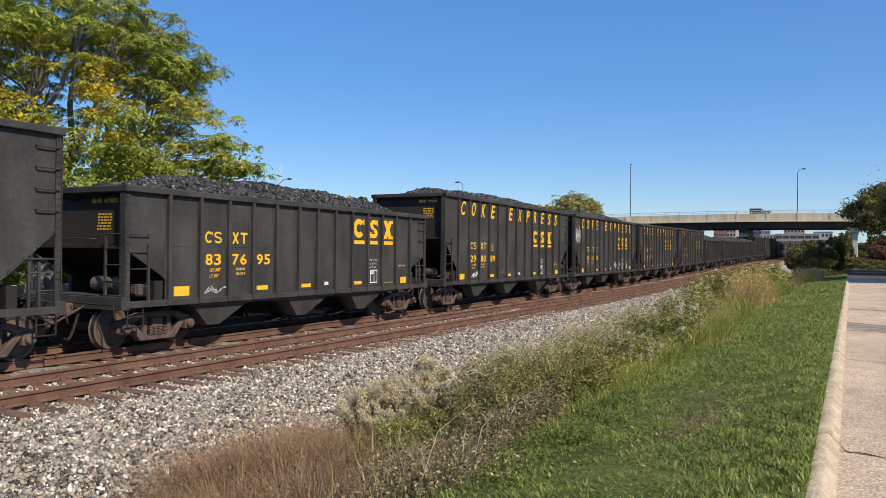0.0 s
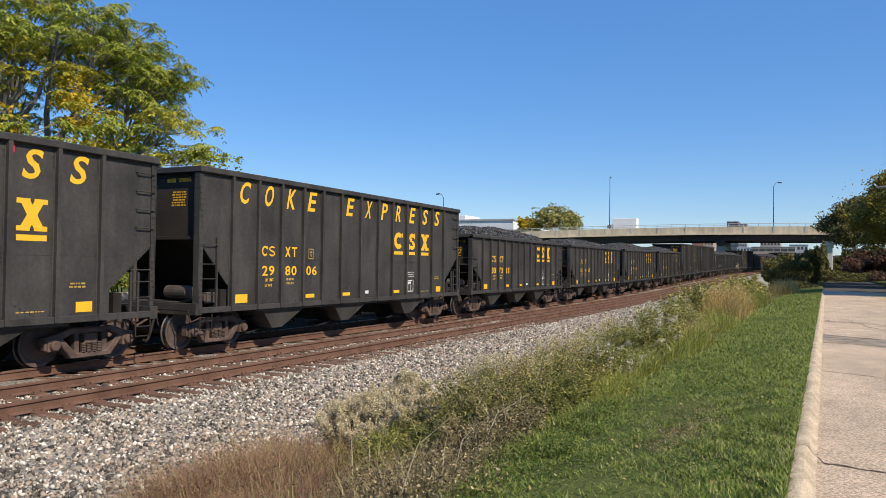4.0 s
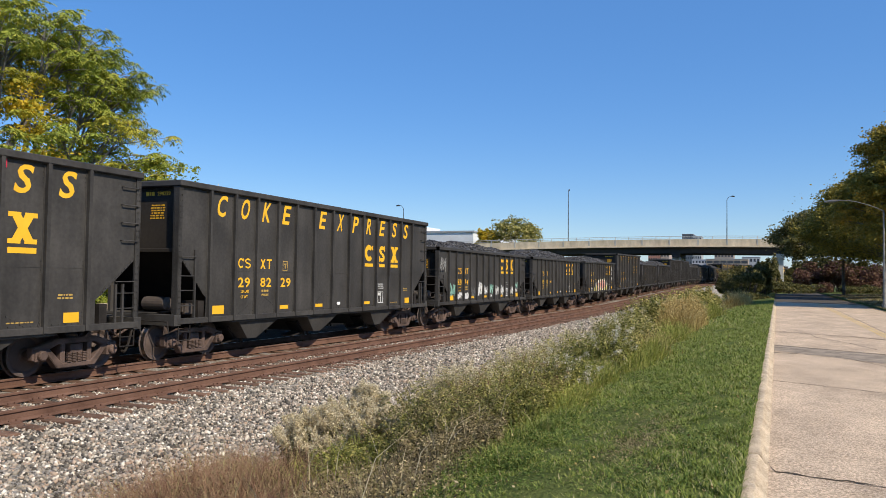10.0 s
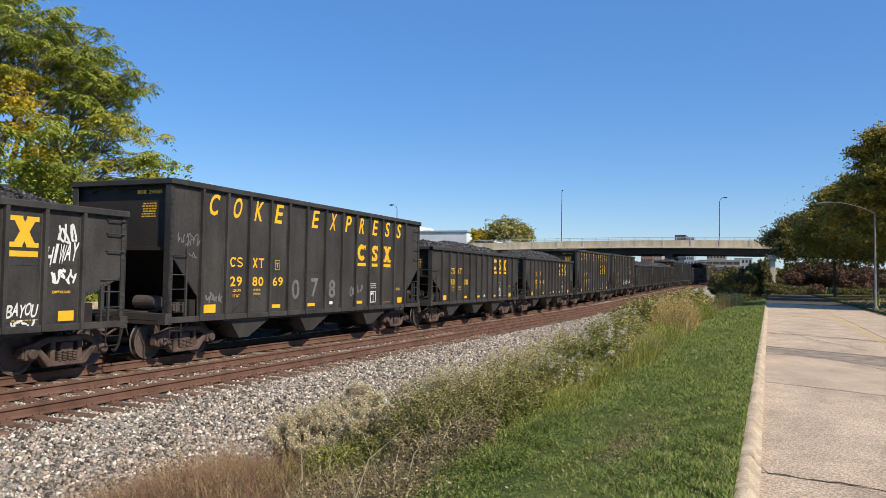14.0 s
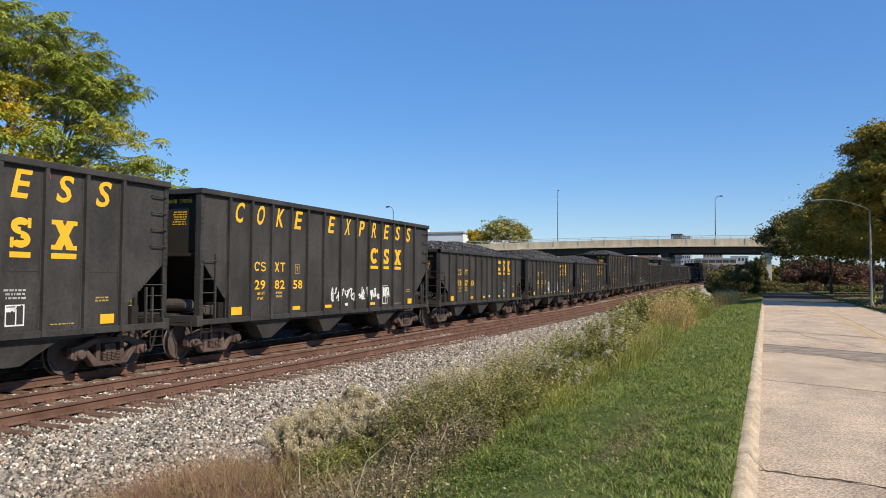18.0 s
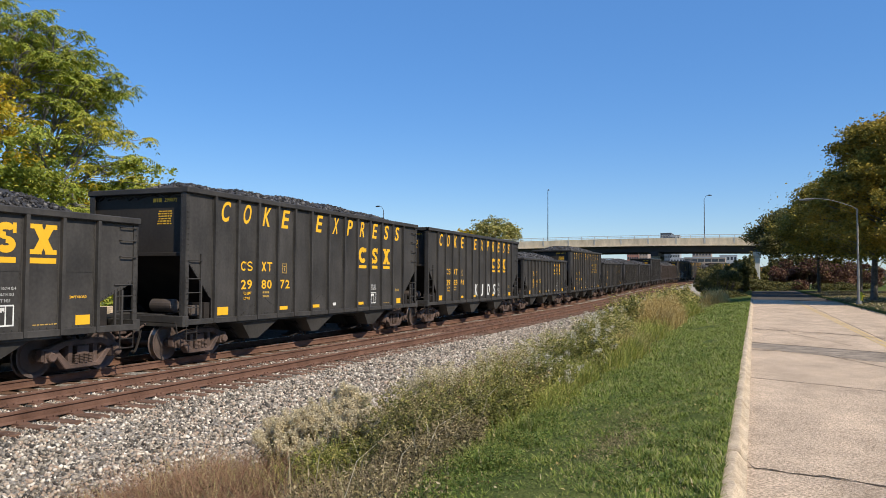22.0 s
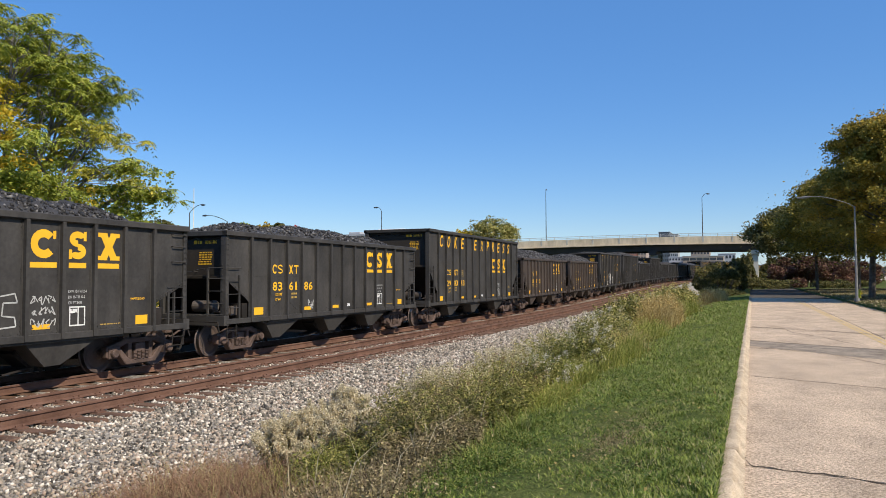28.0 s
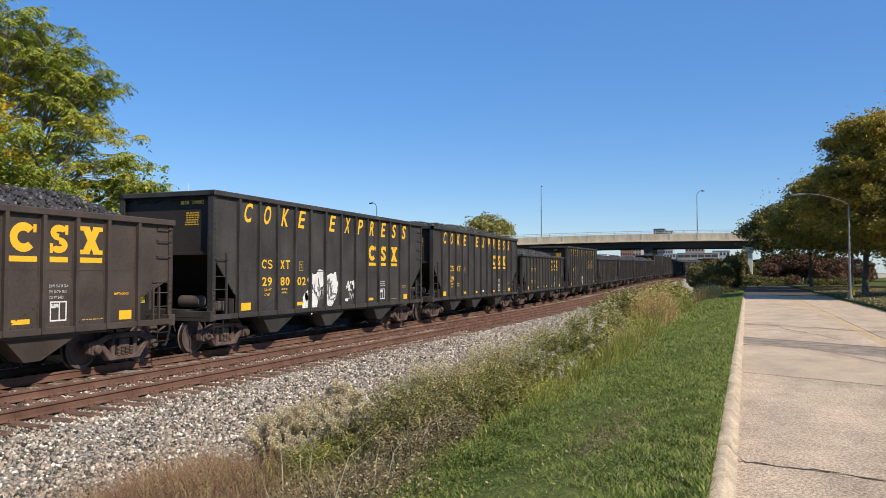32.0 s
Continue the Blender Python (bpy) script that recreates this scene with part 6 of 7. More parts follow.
feather_tree(-27.6, 18.9, -1.1, 31)
tree("broadleaf_tree", "green tree with yellow leaves behind the tracks", -45.0, 22.0, -0.3, 15.5, 8.5, 22000, 0.32, LEAF_LEFT, 0.32, 32, 0.12, 90, LEAF_GOLD, 0.2, 0.4, 0.12)
tree("street_tree", "olive-green street maple turning yellow beside the road", 10.2, 58.0, 0.1, 12.4, 6.7, 125000, 0.19, LEAF_RIGHT, 0.44, 33, 0.31, 200, LEAF_TURN, 0.38, 0.6, 0.115, 0.5, 0.7, shell=0.5, gather=0.36, fill=0.2)
tree("street_tree", "olive-green street maple beside the road", 10.6, 83.0, 0.2, 11.6, 9.0, 90000, 0.23, LEAF_RIGHT, 0.22, 34, 0.38, 170, None, 0, 0.6, 0.11, 0.55, 0.8, gather=0.5, fill=0.3)
# This maple's shaded side is put into its leaf colour.
tree("street_tree", "street maple beyond the bend, leaves coloured dark for shade", 8.6, 101.0, 0.2, 10.4, 10.0, 60000, 0.28, LEAF_DARK, 0.15, 35, 0.46, 130, None, 0, 0.6, 0.11, 0.6, 0.8, gather=0.5, fill=0.3)
tree("street_tree", "slender street maple with yellowing leaves beside the road", 8.8, 62.0, 0.1, 11.0, 3.2, 16000, 0.2, LEAF_RIGHT, 0.2, 38, 0.3, 60, LEAF_TURN, 0.3, 0.7, 0.14, 0.5, 0.8)
tree("street_tree", "olive street tree beside the road", 21.0, 96.0, 0.2, 13.0, 7.5, 20000, 0.40, LEAF_RIGHT, 0.34, 36, 0.24, 80, None, 0, 0.7, 0.13)
tree("street_tree", "olive street tree beside the road", 22.0, 62.0, 0.2, 14.0, 7.0, 16000, 0.42, LEAF_RIGHT, 0.34, 37, 0.24, 80, None, 0, 0.7, 0.13)
for i, (x, y, h, rd, m, lab) in enumerate(((-60.5, 190, 17.2, 9.0, WEED, "round yellow-green tree beside the bridge"), (-68.2, 189, 14.6, 4.0, LEAF_GOLD, "small yellow tree beside the bridge"),
                                           (-110.5, 150, 14.9, 5.5, LEAF_LEFT, "green and orange tree behind the train"), (-105.5, 150, 14.8, 4.5, LEAF_TURN, "orange autumn tree behind the train"),
                                           (-100.6, 150, 14.7, 3.2, LEAF_DARK, "dark conifer behind the train"), (-96.2, 150, 13.8, 3.6, LEAF_SCARLET, "scarlet autumn tree behind the train"),
                                           (-86.0, 95, 10.5, 5.0, LEAF_DARK, "dark green tree behind the train"), (-58.0, 60, 7.0, 5.0, LEAF_DARK, "dark green tree behind the train"))):
    tree("distant_tree", lab, x, y, -0.3, h, rd, 16000, 0.55, m, 0.25, 50 + i, 0.1, 100, None, 0, 0.8, 0.16, 0.5, 0.8)


def bush(name, label, x, y, z, rx, ry, h, n, size, material, seed, stems=30):
    """A thicket: stems from the ground, and leaves in uneven lobes."""
    r = np.random.default_rng(seed)
    t = thing(name, label, "bush", at=pose(x, y, z))
    bm = bmesh.new()
    for _ in range(stems):
        q, d = r.uniform(0, 6.28), math.sqrt(r.random())
        c = Vector((math.cos(q) * rx * d, math.sin(q) * ry * d, h * r.uniform(0.5, 0.95) * (1 - 0.5 * d)))
        rod(bm, (c.x * 0.6, c.y * 0.6, -0.1), c, 0.03 * h / 2, 0.01, 5, False)
    tagged(part("stems", bm, BARK, t), kind="stuff")
    k = 46
    q, d = r.uniform(0, 6.28, k), np.sqrt(r.random(k))
    c = np.stack([np.cos(q) * rx * d, np.sin(q) * ry * d, h * (0.15 + 0.72 * r.random(k)) * (1 - 0.35 * d)], -1)
    s = r.uniform(0.14, 0.30, k)
    w = r.integers(0, k, n)
    o = r.normal(0, 1, (n, 3))
    o /= np.linalg.norm(o, axis=1, keepdims=True)
    o *= r.uniform(0.3, 1.1, (n, 1)) ** 0.6
    p = c[w] + o * s[w, None] * (min(rx, ry * 1.5), min(ry, rx * 1.5), h * 0.55)
    p[:, 2] = np.abs(p[:, 2])
    v, f = scattered(LEAF_QUAD, QUAD_F, p, leaf_turns(r, n, 0.9), size * r.uniform(0.6, 1.4, n))
    tagged(part("leaves", big("leaves", v, f, material), None, t), kind="stuff")
    return t


bush("bush", "dark purple-red leafy thicket beyond the road bend", 9.6, 128.0, 0.1, 5.6, 3.0, 6.2, 24000, 0.30, LEAF_RED, 71)
bush("bush", "dark purple-red leafy thicket beyond the road bend", 15.5, 131.0, 0.1, 4.6, 3.0, 5.2, 14000, 0.30, LEAF_RED, 72)
bush("bush", "dark green thicket in front of the bridge pier", -0.7, 104.0, -0.2, 1.3, 3.0, 6.0, 10000, 0.24, LEAF_DARK, 73)
bush("bush", "dark brownish thicket beside the tracks", -2.6, 92.0, -0.3, 2.3, 5.0, 4.5, 14000, 0.20, LEAF_DARK, 74)
bush("bush", "reddish-brown thicket beside the tracks", -3.9, 104.0, -0.4, 1.6, 6.0, 4.6, 9000, 0.20, LEAF_RED, 75)
bush("bush", "dark green wood beyond the bridge", 13.0, 196.0, -0.3, 16.0, 4.0, 10.0, 20000, 0.5, LEAF_DARK, 79)
bush("bush", "dark green thicket beside the bridge pier", 0.9, 121.0, -0.2, 1.2, 3.0, 6.6, 9000, 0.24, LEAF_DARK, 70)
bush("bush", "low green shrubs at the end of the lawn", 2.0, 118.0, 0.0, 5.0, 3.0, 2.0, 7000, 0.22, LEAF_DARK, 76)
bush("bush", "low green shrubs at the end of the lawn", -1.8, 78.0, -0.1, 2.0, 3.0, 0.9, 5000, 0.14, LEAF_DARK, 77)
bush("bush", "low yellow-green shrubs beyond the road bend", 13.0, 116.0, 0.1, 3.5, 2.0, 1.6, 5000, 0.2, LEAF_DARK, 78)
for i in range(9):
    bush("hedge_bush", "green and yellow hedge behind the tracks", -36.0 + (i % 3) * 0.5, -2.0 + i * 6.5, -0.3, 2.0, 4.0, 3.0 + (i % 4) * 0.35, 6500, 0.22, LEAF_LEFT if i % 3 else LEAF_GOLD, 80 + i, 20)
low_wall = thing("low_wall", "low pale concrete wall behind the tracks", "wall", kind="structure")
for k in range(12):
    bm = bmesh.new()
    box(bm, -33.0, -32.7, -14 + k * 6.0, -8.03 + k * 6.0, -1.2, 0.0)
    part("wall_panel", bm, KERB, low_wall, bevel=0.03)

# ---- buildings ----


def block(label, x0, x1, y0, y1, h, material, floors, cols, win_w=0.6, win_h=0.5, name="building", glass=GLASS, rows_from=0.1):
    b = thing(name, label, "building", at=pose(x0, y0, -0.3))
    w, d = x1 - x0, y1 - y0
    bm = bmesh.new()
    box(bm, 0, w, 0, d, 0, h)
    part("wall", bm, material, b)
    bm = bmesh.new()
    box(bm, -0.3, w + 0.3, -0.3, d + 0.3, h, h + 0.5)
    part("roof", bm, WALL_GREY, b)
    if floors * cols:
        pw, ph = w / cols * win_w, h * (1 - rows_from) / floors * win_h
        bm = bmesh.new()
        box(bm, -pw / 2, pw / 2, -0.06, 0.15, -ph / 2, ph / 2)
        me = finished(bm, "window", glass)
        for i in range(cols):
            for j in range(floors):
                part("window", me, None, b, at=pose((i + 0.5) * w / cols, 0, h * rows_from + (j + 0.5) * h * (1 - rows_from) / floors))
    return b


mall = block("large white flat-roofed building behind the train", -119, -80, 210, 250, 15.6, WALL_WHITE, 0, 0)
for x0, x1, z1 in ((11.5, 20.5, 17.9), (22.0, 24.5, 16.6), (1.0, 5.0, 17.2)):
    bm = bmesh.new()
    box(bm, x0, x1, 6, 18, 15.4, z1)
    part("roof_house", bm, WALL_WHITE if z1 > 17.5 else WALL_GREY, mall, bevel=0.1)
bm = bmesh.new()
box(bm, 0.0, 39.0, -0.25, -0.02, 9.0, 10.6)
part("sign_band", bm, WALL_GREY, mall)
block("red brick office block beyond the bridge", -97, -87, 700, 730, 27.0, WALL_BRICK, 6, 5)
block("tan office block beyond the bridge", -86.5, -79, 702, 730, 26.5, WALL_TAN, 6, 3)
block("dark blue tower seen over the bridge", -87, -75, 900, 940, 55.0, surface("blue_grey_cladding", (0.06, 0.075, 0.10), (0.10, 0.12, 0.15), 0.1, 0.5), 10, 6)
block("pale tower seen over the bridge", -76, -66, 900, 930, 52.0, WALL_GREY, 9, 5)
block("tan low building beyond the bridge", -73, -56, 690, 720, 15.0, WALL_TAN, 3, 6)
block("grey office block beyond the bridge", -61, -45, 720, 750, 21.0, WALL_GREY, 5, 6)
block("tan parking deck with open storeys beyond the bridge", -46, -13, 680, 720, 20.5, WALL_TAN, 4, 6, 0.9, 0.5)
block("grey building beyond the bridge", -19, -4, 740, 770, 24.0, WALL_GREY, 4, 5)
block("white building beyond the bridge", -125, -100, 640, 680, 19.0, WALL_WHITE, 3, 8)
block("tan building beyond the bridge", -44, -27, 760, 790, 28.0, WALL_TAN, 6, 6)
block("brick building beyond the bridge", -160, -130, 640, 680, 17.0, WALL_BRICK, 3, 8)
shelter = block("dark roadside building behind the street trees", 24.0, 40.0, 92.0, 104.0, 5.5, GIRDER, 1, 5, 0.5, 0.4)

# hydrant
hyd = thing("fire_hydrant", "yellow fire hydrant beside the road", "fire hydrant", at=Matrix.Translation((7.75, 60.0, 0.14)) @ Matrix.Scale(0.8, 4))
bm = bmesh.new()
rod(bm, (0, 0, 0), (0, 0, 0.08), 0.19, n=14)
rod(bm, (0, 0, 0.08), (0, 0, 0.62), 0.13, n=14)
part("barrel", bm, HYDRANT, hyd)
bm = bmesh.new()
rod(bm, (0, 0, 0.62), (0, 0, 0.70), 0.17, 0.15, n=14)
rod(bm, (0, 0, 0.70), (0, 0, 0.84), 0.14, 0.04, n=14)
part("cap", bm, HYDRANT, hyd)
for s in (-1, 1):
    bm = bmesh.new()
    rod(bm, (s * 0.1, 0, 0.46), (s * 0.23, 0, 0.46), 0.07, n=12)
    part("outlet", bm, HYDRANT, hyd)

# ---- grass and weeds ----


def blade_arrays(r, base, height, width, bend_by, heading=None, droop=0.0):
    """Narrow blades of two quads each, bending over towards their tips."""
    n = len(base)
    h = r.uniform(0, 2 * math.pi, n) if heading is None else heading
    d = np.stack([np.cos(h), np.sin(h), np.zeros(n)], -1)
    side = np.stack([-np.sin(h), np.cos(h), np.zeros(n)], -1)
    b = bend_by * height
    w = np.broadcast_to(width, (n,))[:, None]
    mid = base + d * (b * 0.35)[:, None]
    mid[:, 2] += height * 0.6
    tip = base + d * b[:, None]
    tip[:, 2] += height * (1 - droop)
    v = np.stack([base - side * w / 2, base + side * w / 2, mid - side * w * 0.4, mid + side * w * 0.4, tip - side * w * 0.06, tip + side * w * 0.06], 1)
    f = np.array([(0, 1, 3, 2), (2, 3, 5, 4)])[None] + (np.arange(n) * 6)[:, None, None]
    return v.reshape(-1, 3), f.reshape(-1, 4)


lawn = thing("lawn", "mown green grass verge along the kerb", "lawn", kind="stuff")
r = np.random.default_rng(90)
for y0, y1, per, wd, hh in ((2.5, 9.0, 7600, 0.0085, 0.040), (9.0, 16.0, 4400, 0.010, 0.042), (16.0, 30.0, 1800, 0.014, 0.045), (30.0, 68.0, 400, 0.025, 0.055)):
    n = int(2.9 * (y1 - y0) * per)
    u, y = r.uniform(-2.95, -0.05, n), r.uniform(y0, y1, n)
    edge = -2.45 - 0.3 * np.sin(y * 1.3) - 0.2 * np.sin(y * 3.7 + 1)
    keep = (u > edge - 0.35 * r.random(n)) & (u < -0.085 + 0.09 * r.random(n) ** 2 + 0.03 * np.sin(y * 3.1) + 0.03 * np.sin(y * 11.3) + 0.025 * np.sin(y * 29.0 + 2 * np.sin(y * 5)))
    u, y = u[keep], y[keep]
    x = u + lean(y)
    patch = np.exp(-((u + 1.25) / 0.28) ** 2 - ((y - 7.9) / 1.3) ** 2)
    clump = 0.5 * np.sin(x * 7.1 + 2 * np.sin(y * 1.7)) * np.sin(y * 5.3 + 1.5 * np.sin(x * 2.2)) + 0.5 * np.sin(x * 31 + 3 * np.sin(y * 7)) * np.sin(y * 27 + 2 * np.sin(x * 9))
    keep = (r.random(len(u)) > patch * 0.8) & (r.random(len(u)) < 0.62 + 0.75 * clump)
    x, y, clump = x[keep], y[keep], clump[keep]
    h = hh * r.uniform(0.45, 1.35, len(x)) * (1.0 + 0.85 * clump) * np.where(x - lean(y) > -0.2, 1.15, 1.0)
    base = np.stack([x, y, ground_z(x, y) - 0.008], -1)
    v, f = blade_arrays(r, base, h, wd * r.uniform(0.7, 1.4, len(x)), r.uniform(0.3, 1.5, len(x)))
    tagged(part("grass_blades", big("grass_blades", v, f, GRASS), None, lawn), kind="stuff")
# clover and plantain in patches
cx, cy = r.uniform(-2.5, -0.4, 46), 3.5 + 15 * r.random(46) ** 1.3
k = r.integers(0, 46, 15000)
x, y = cx[k] + r.normal(0, 0.16, len(k)), cy[k] + r.normal(0, 0.3, len(k))
keep = (x - lean(y) < -0.16) & (x > -2.9)
x, y = x[keep], y[keep]
v, f = scattered(LEAF_QUAD, QUAD_F, np.stack([x, y, ground_z(x, y) + r.uniform(0.01, 0.055, len(x))], -1), leaf_turns(r, len(x), 0.45), r.uniform(0.015, 0.035, len(x)))
tagged(part("clover", big("clover", v, f, CLOVER), None, lawn), kind="stuff")
# dead grass on the worn patch and strewn thinly over the rest
n = 6200
x, y = -1.22 + r.normal(0, 0.24, n), 7.9 + r.normal(0, 1.0, n)
x[5000:], y[5000:] = r.uniform(-2.4, -0.2, 1200), r.uniform(3.5, 14, 1200)
v, f = blade_arrays(r, np.stack([x, y, ground_z(x, y) + 0.0], -1), r.uniform(0.02, 0.06, n), 0.007, r.uniform(0.8, 2.2, n), droop=0.6)
tagged(part("dead_grass", big("dead_grass", v, f, BRUSH), None, lawn), kind="stuff")
n = 260
x, y = r.uniform(-2.4, -0.2, n), r.uniform(3.5, 26, n)
v, f = scattered(LEAF_QUAD, QUAD_F, np.stack([x + lean(y), y, ground_z(x, y) + 0.05], -1), leaf_turns(r, n, 0.5), r.uniform(0.02, 0.05, n))
tagged(part("fallen_leaves", big("fallen_leaves", v, f, STRAW), None, lawn), kind="stuff")
far_verge = thing("verge_grass", "dry leaf-strewn grass under the street trees", "grass", kind="stuff")
n = 26000
x, y = r.uniform(6.2, 20, n), r.uniform(28, 110, n)
x = x + lean(y)
v, f = blade_arrays(r, np.stack([x, y, ground_z(x, y) - 0.01], -1), r.uniform(0.04, 0.12, n), 0.03, r.uniform(0.3, 1.2, n))
tagged(part("grass_blades", big("grass_blades", v, f, DRY), None, far_verge), kind="stuff")
n = 16000
x, y = r.uniform(5.5, 16, n), r.uniform(28, 105, n)
x = x + lean(y)
v, f = scattered(LEAF_QUAD, QUAD_F, np.stack([x, y, ground_z(x, y) + 0.03 + 0.3 * (x - lean(y) < 5.78)], -1), leaf_turns(r, n, 0.3), r.uniform(0.08, 0.16, n))
tagged(part("fallen_leaves", big("fallen_leaves", v, f, BRUSH), None, far_verge), kind="stuff")


def weeds(label, cx, cy, rx, ry, h, stems, leaves, heads, stem_mat, leaf_mat, head_mat, seed, leaf=0.06, head=0.03, width=0.006, bend_by=0.35, lumps=9, name="weed_clump", dome=0.4, loose=0.3, head_low=0.62):
    """Wild plants in tufts: thin stems leaning out of each tuft, small leaves up them, and flower or seed heads in plumes near the tips."""
    r = np.random.default_rng(seed)
    t = thing(name, label, "weeds", kind="stuff")
    lq, ld = r.uniform(0, 2 * math.pi, lumps), np.sqrt(r.random(lumps)) * 0.85
    lx, ly, lh = cx + np.cos(lq) * ld * rx, cy + np.sin(lq) * ld * ry, r.uniform(0.6, 1.15, lumps) * (1 - dome * ld ** 2)
    k = r.integers(0, lumps, stems)
    near = min(rx, ry)
    ox, oy = r.normal(0, loose * near, stems), r.normal(0, loose * near * (1 + 0.5 * (ry > 2 * rx)), stems)
    x, y = lx[k] + ox, ly[k] + oy
    off = np.hypot(ox, oy) / (loose * near)
    hh = h * lh[k] * r.uniform(0.6, 1.1, stems) * np.exp(-0.10 * off ** 2)
    gz = np.maximum(ground_z(x, y), np.where(x < -6.3, bed_z(x), -9))
    base = np.stack([x, y, gz - 0.02], -1)
    head_dir = np.arctan2(oy, ox) + r.normal(0, 0.9, stems)
    bb = bend_by * r.uniform(0.2, 1.7, stems)
    v, f = blade_arrays(r, base, hh, width * r.uniform(0.6, 1.4, stems), bb, head_dir)
    tagged(part("stems", big("stems", v, f, stem_mat), None, t), kind="stuff")

    def along(i, g):
        b = (bb * hh)[i] * g ** 1.6
        return np.stack([x[i] + np.cos(head_dir[i]) * b, y[i] + np.sin(head_dir[i]) * b, gz[i] + hh[i] * g], -1)

    if leaves:
        i = r.integers(0, stems, leaves)
        p = along(i, r.uniform(0.06, 0.95, leaves)) + r.normal(0, leaf * 0.8, (leaves, 3)) * (1, 1, 0.6)
        v, f = scattered(LEAF_QUAD, QUAD_F, p, leaf_turns(r, leaves, 0.8), (leaf * r.uniform(0.4, 1.4, leaves))[:, None] * np.array([(1.0, 0.7, 1.0)]))
        tagged(part("leaves", big("leaves", v, f, leaf_mat), None, t), kind="stuff")
    if heads:
        # plumes: each sits near the tip of a stem
        plumes = max(heads // 26, 4)
        i = r.integers(0, stems, plumes)
        c = along(i, r.uniform(head_low, 1.0, plumes))
        w = r.integers(0, plumes, heads)
        p = c[w] + r.normal(0, head * 1.15, (heads, 3)) * (1, 1, 1.3)
        v, f = scattered(LEAF_QUAD, QUAD_F, p, random_turns(r, heads), head * 0.55 * r.uniform(0.4, 1.5, heads))
        tagged(part("seed_heads", big("seed_heads", v, f, head_mat), None, t), kind="stuff")
    return t


def shoots(label, cx, cy, rx, ry, h, count, leaf_mat, per, leaf, seed, head_mat=None, plume=0.12, grains=46, grain=0.02, share=0.8, stem_mat=None, slim=0.34, lean_out=0.45, low=0.2, name="wild_shrub", flat=1.0, ragged=1.0):
    """A stand of leafy shoots that arch outwards from their roots; on most of them a drooping plume or a flat tuft of flowers or seed."""
    r = np.random.default_rng(seed)
    t = thing(name, label, "weeds", kind="stuff")
    q, d = r.uniform(0, 2 * math.pi, count), np.sqrt(r.random(count))
    x, y = cx + np.cos(q) * d * rx * 0.8, cy + np.sin(q) * d * ry * 0.8
    lump = 0.86 + 0.2 * np.sin(x * 5.1 + seed) * np.sin(y * 4.3 + 2 * seed)
    hh = h * lump * (1 - 0.42 * d ** 2.2) * r.uniform(1.0 - 0.32 * ragged, 1.0 + 0.1 * ragged, count)
    gz = np.maximum(ground_z(x, y), np.where(x < -6.3, bed_z(x), -9)) - 0.02
    head_dir = q + r.normal(0, 0.8, count)
    bb = lean_out * r.uniform(0.2, 1.3, count) * (0.4 + 0.8 * d)
    base = np.stack([x, y, gz], -1)
    v, f = blade_arrays(r, base, hh, 0.007 * r.uniform(0.7, 1.4, count), bb, head_dir)
    tagged(part("stems", big("stems", v, f, stem_mat or DRY), None, t), kind="stuff")

    def along(i, g):
        b = (bb * hh)[i] * g ** 1.6
        return np.stack([x[i] + np.cos(head_dir[i]) * b, y[i] + np.sin(head_dir[i]) * b, gz[i] + hh[i] * g], -1)

    n = count * per
    i = np.repeat(np.arange(count), per)
    g = low + (1 - low) * r.random(n) ** 0.8
    p0, a = along(i, g), r.uniform(0, 2 * math.pi, n)
    L = leaf * r.uniform(0.5, 1.35, n) * (1.25 - 0.6 * g)
    out = np.stack([np.cos(a), np.sin(a), r.uniform(-0.55, 0.75, n)], -1)
    out /= np.linalg.norm(out, axis=1, keepdims=True)
    side = np.stack([-np.sin(a), np.cos(a), r.normal(0, 0.5, n)], -1) * (L * slim / 2)[:, None]
    p0 += out * (0.3 * L)[:, None]
    mid = p0 + out * (L * 0.5)[:, None]
    tip = p0 + out * L[:, None]
    tip[:, 2] -= 0.25 * L
    v = np.stack([p0, mid + side, tip, mid - side], 1).reshape(-1, 3)
    tagged(part("leaves", big("leaves", v, np.arange(len(v)).reshape(-1, 4), leaf_mat), None, t), kind="stuff")
    if head_mat is not None:
        tops = np.flatnonzero(r.random(count) < share)
        i = np.repeat(tops, grains)
        g = 1.0 - np.abs(r.normal(0, 0.5, len(i))) * np.clip(plume / hh[i], 0, 0.5)
        p = along(i, g) + r.normal(0, plume * 0.30, (len(i), 3)) * (1, 1, flat) * (0.45 + 2.2 * (1 - g))[:, None] ** 0.5
        v, f = scattered(LEAF_QUAD, QUAD_F, p, random_turns(r, len(i)), grain * r.uniform(0.5, 1.4, len(i)))
        tagged(part("seed_heads", big("seed_heads", v, f, head_mat), None, t), kind="stuff")
    return t


# beside the ballast, from the nearest on
shoots("goldenrod gone to cream seed beside the ballast", -5.1, 8.75, 0.95, 1.0, 1.02, 340, BRUSH, 24, 0.07, 401, SEED, 0.105, 330, 0.020, 1.0, LIME, lean_out=0.3, ragged=0.5)
shoots("dark green leafy shoots under the goldenrod", -4.75, 7.8, 0.85, 0.5, 0.46, 170, DEEP_WEED, 34, 0.075, 421, stem_mat=LIME, low=0.05)
shoots("dark green and brown brush beside the lawn", -3.75, 8.5, 0.85, 1.2, 0.92, 330, DEEP_WEED, 48, 0.06, 402, BRUSH, 0.12, 46, 0.02, 0.6, BRUSH)
shoots("grey-brown withered brush beside the lawn", -3.05, 7.4, 0.6, 0.9, 0.58, 240, BRUSH, 46, 0.05, 403, DRY, 0.08, 26, 0.016, 0.35, BRUSH)
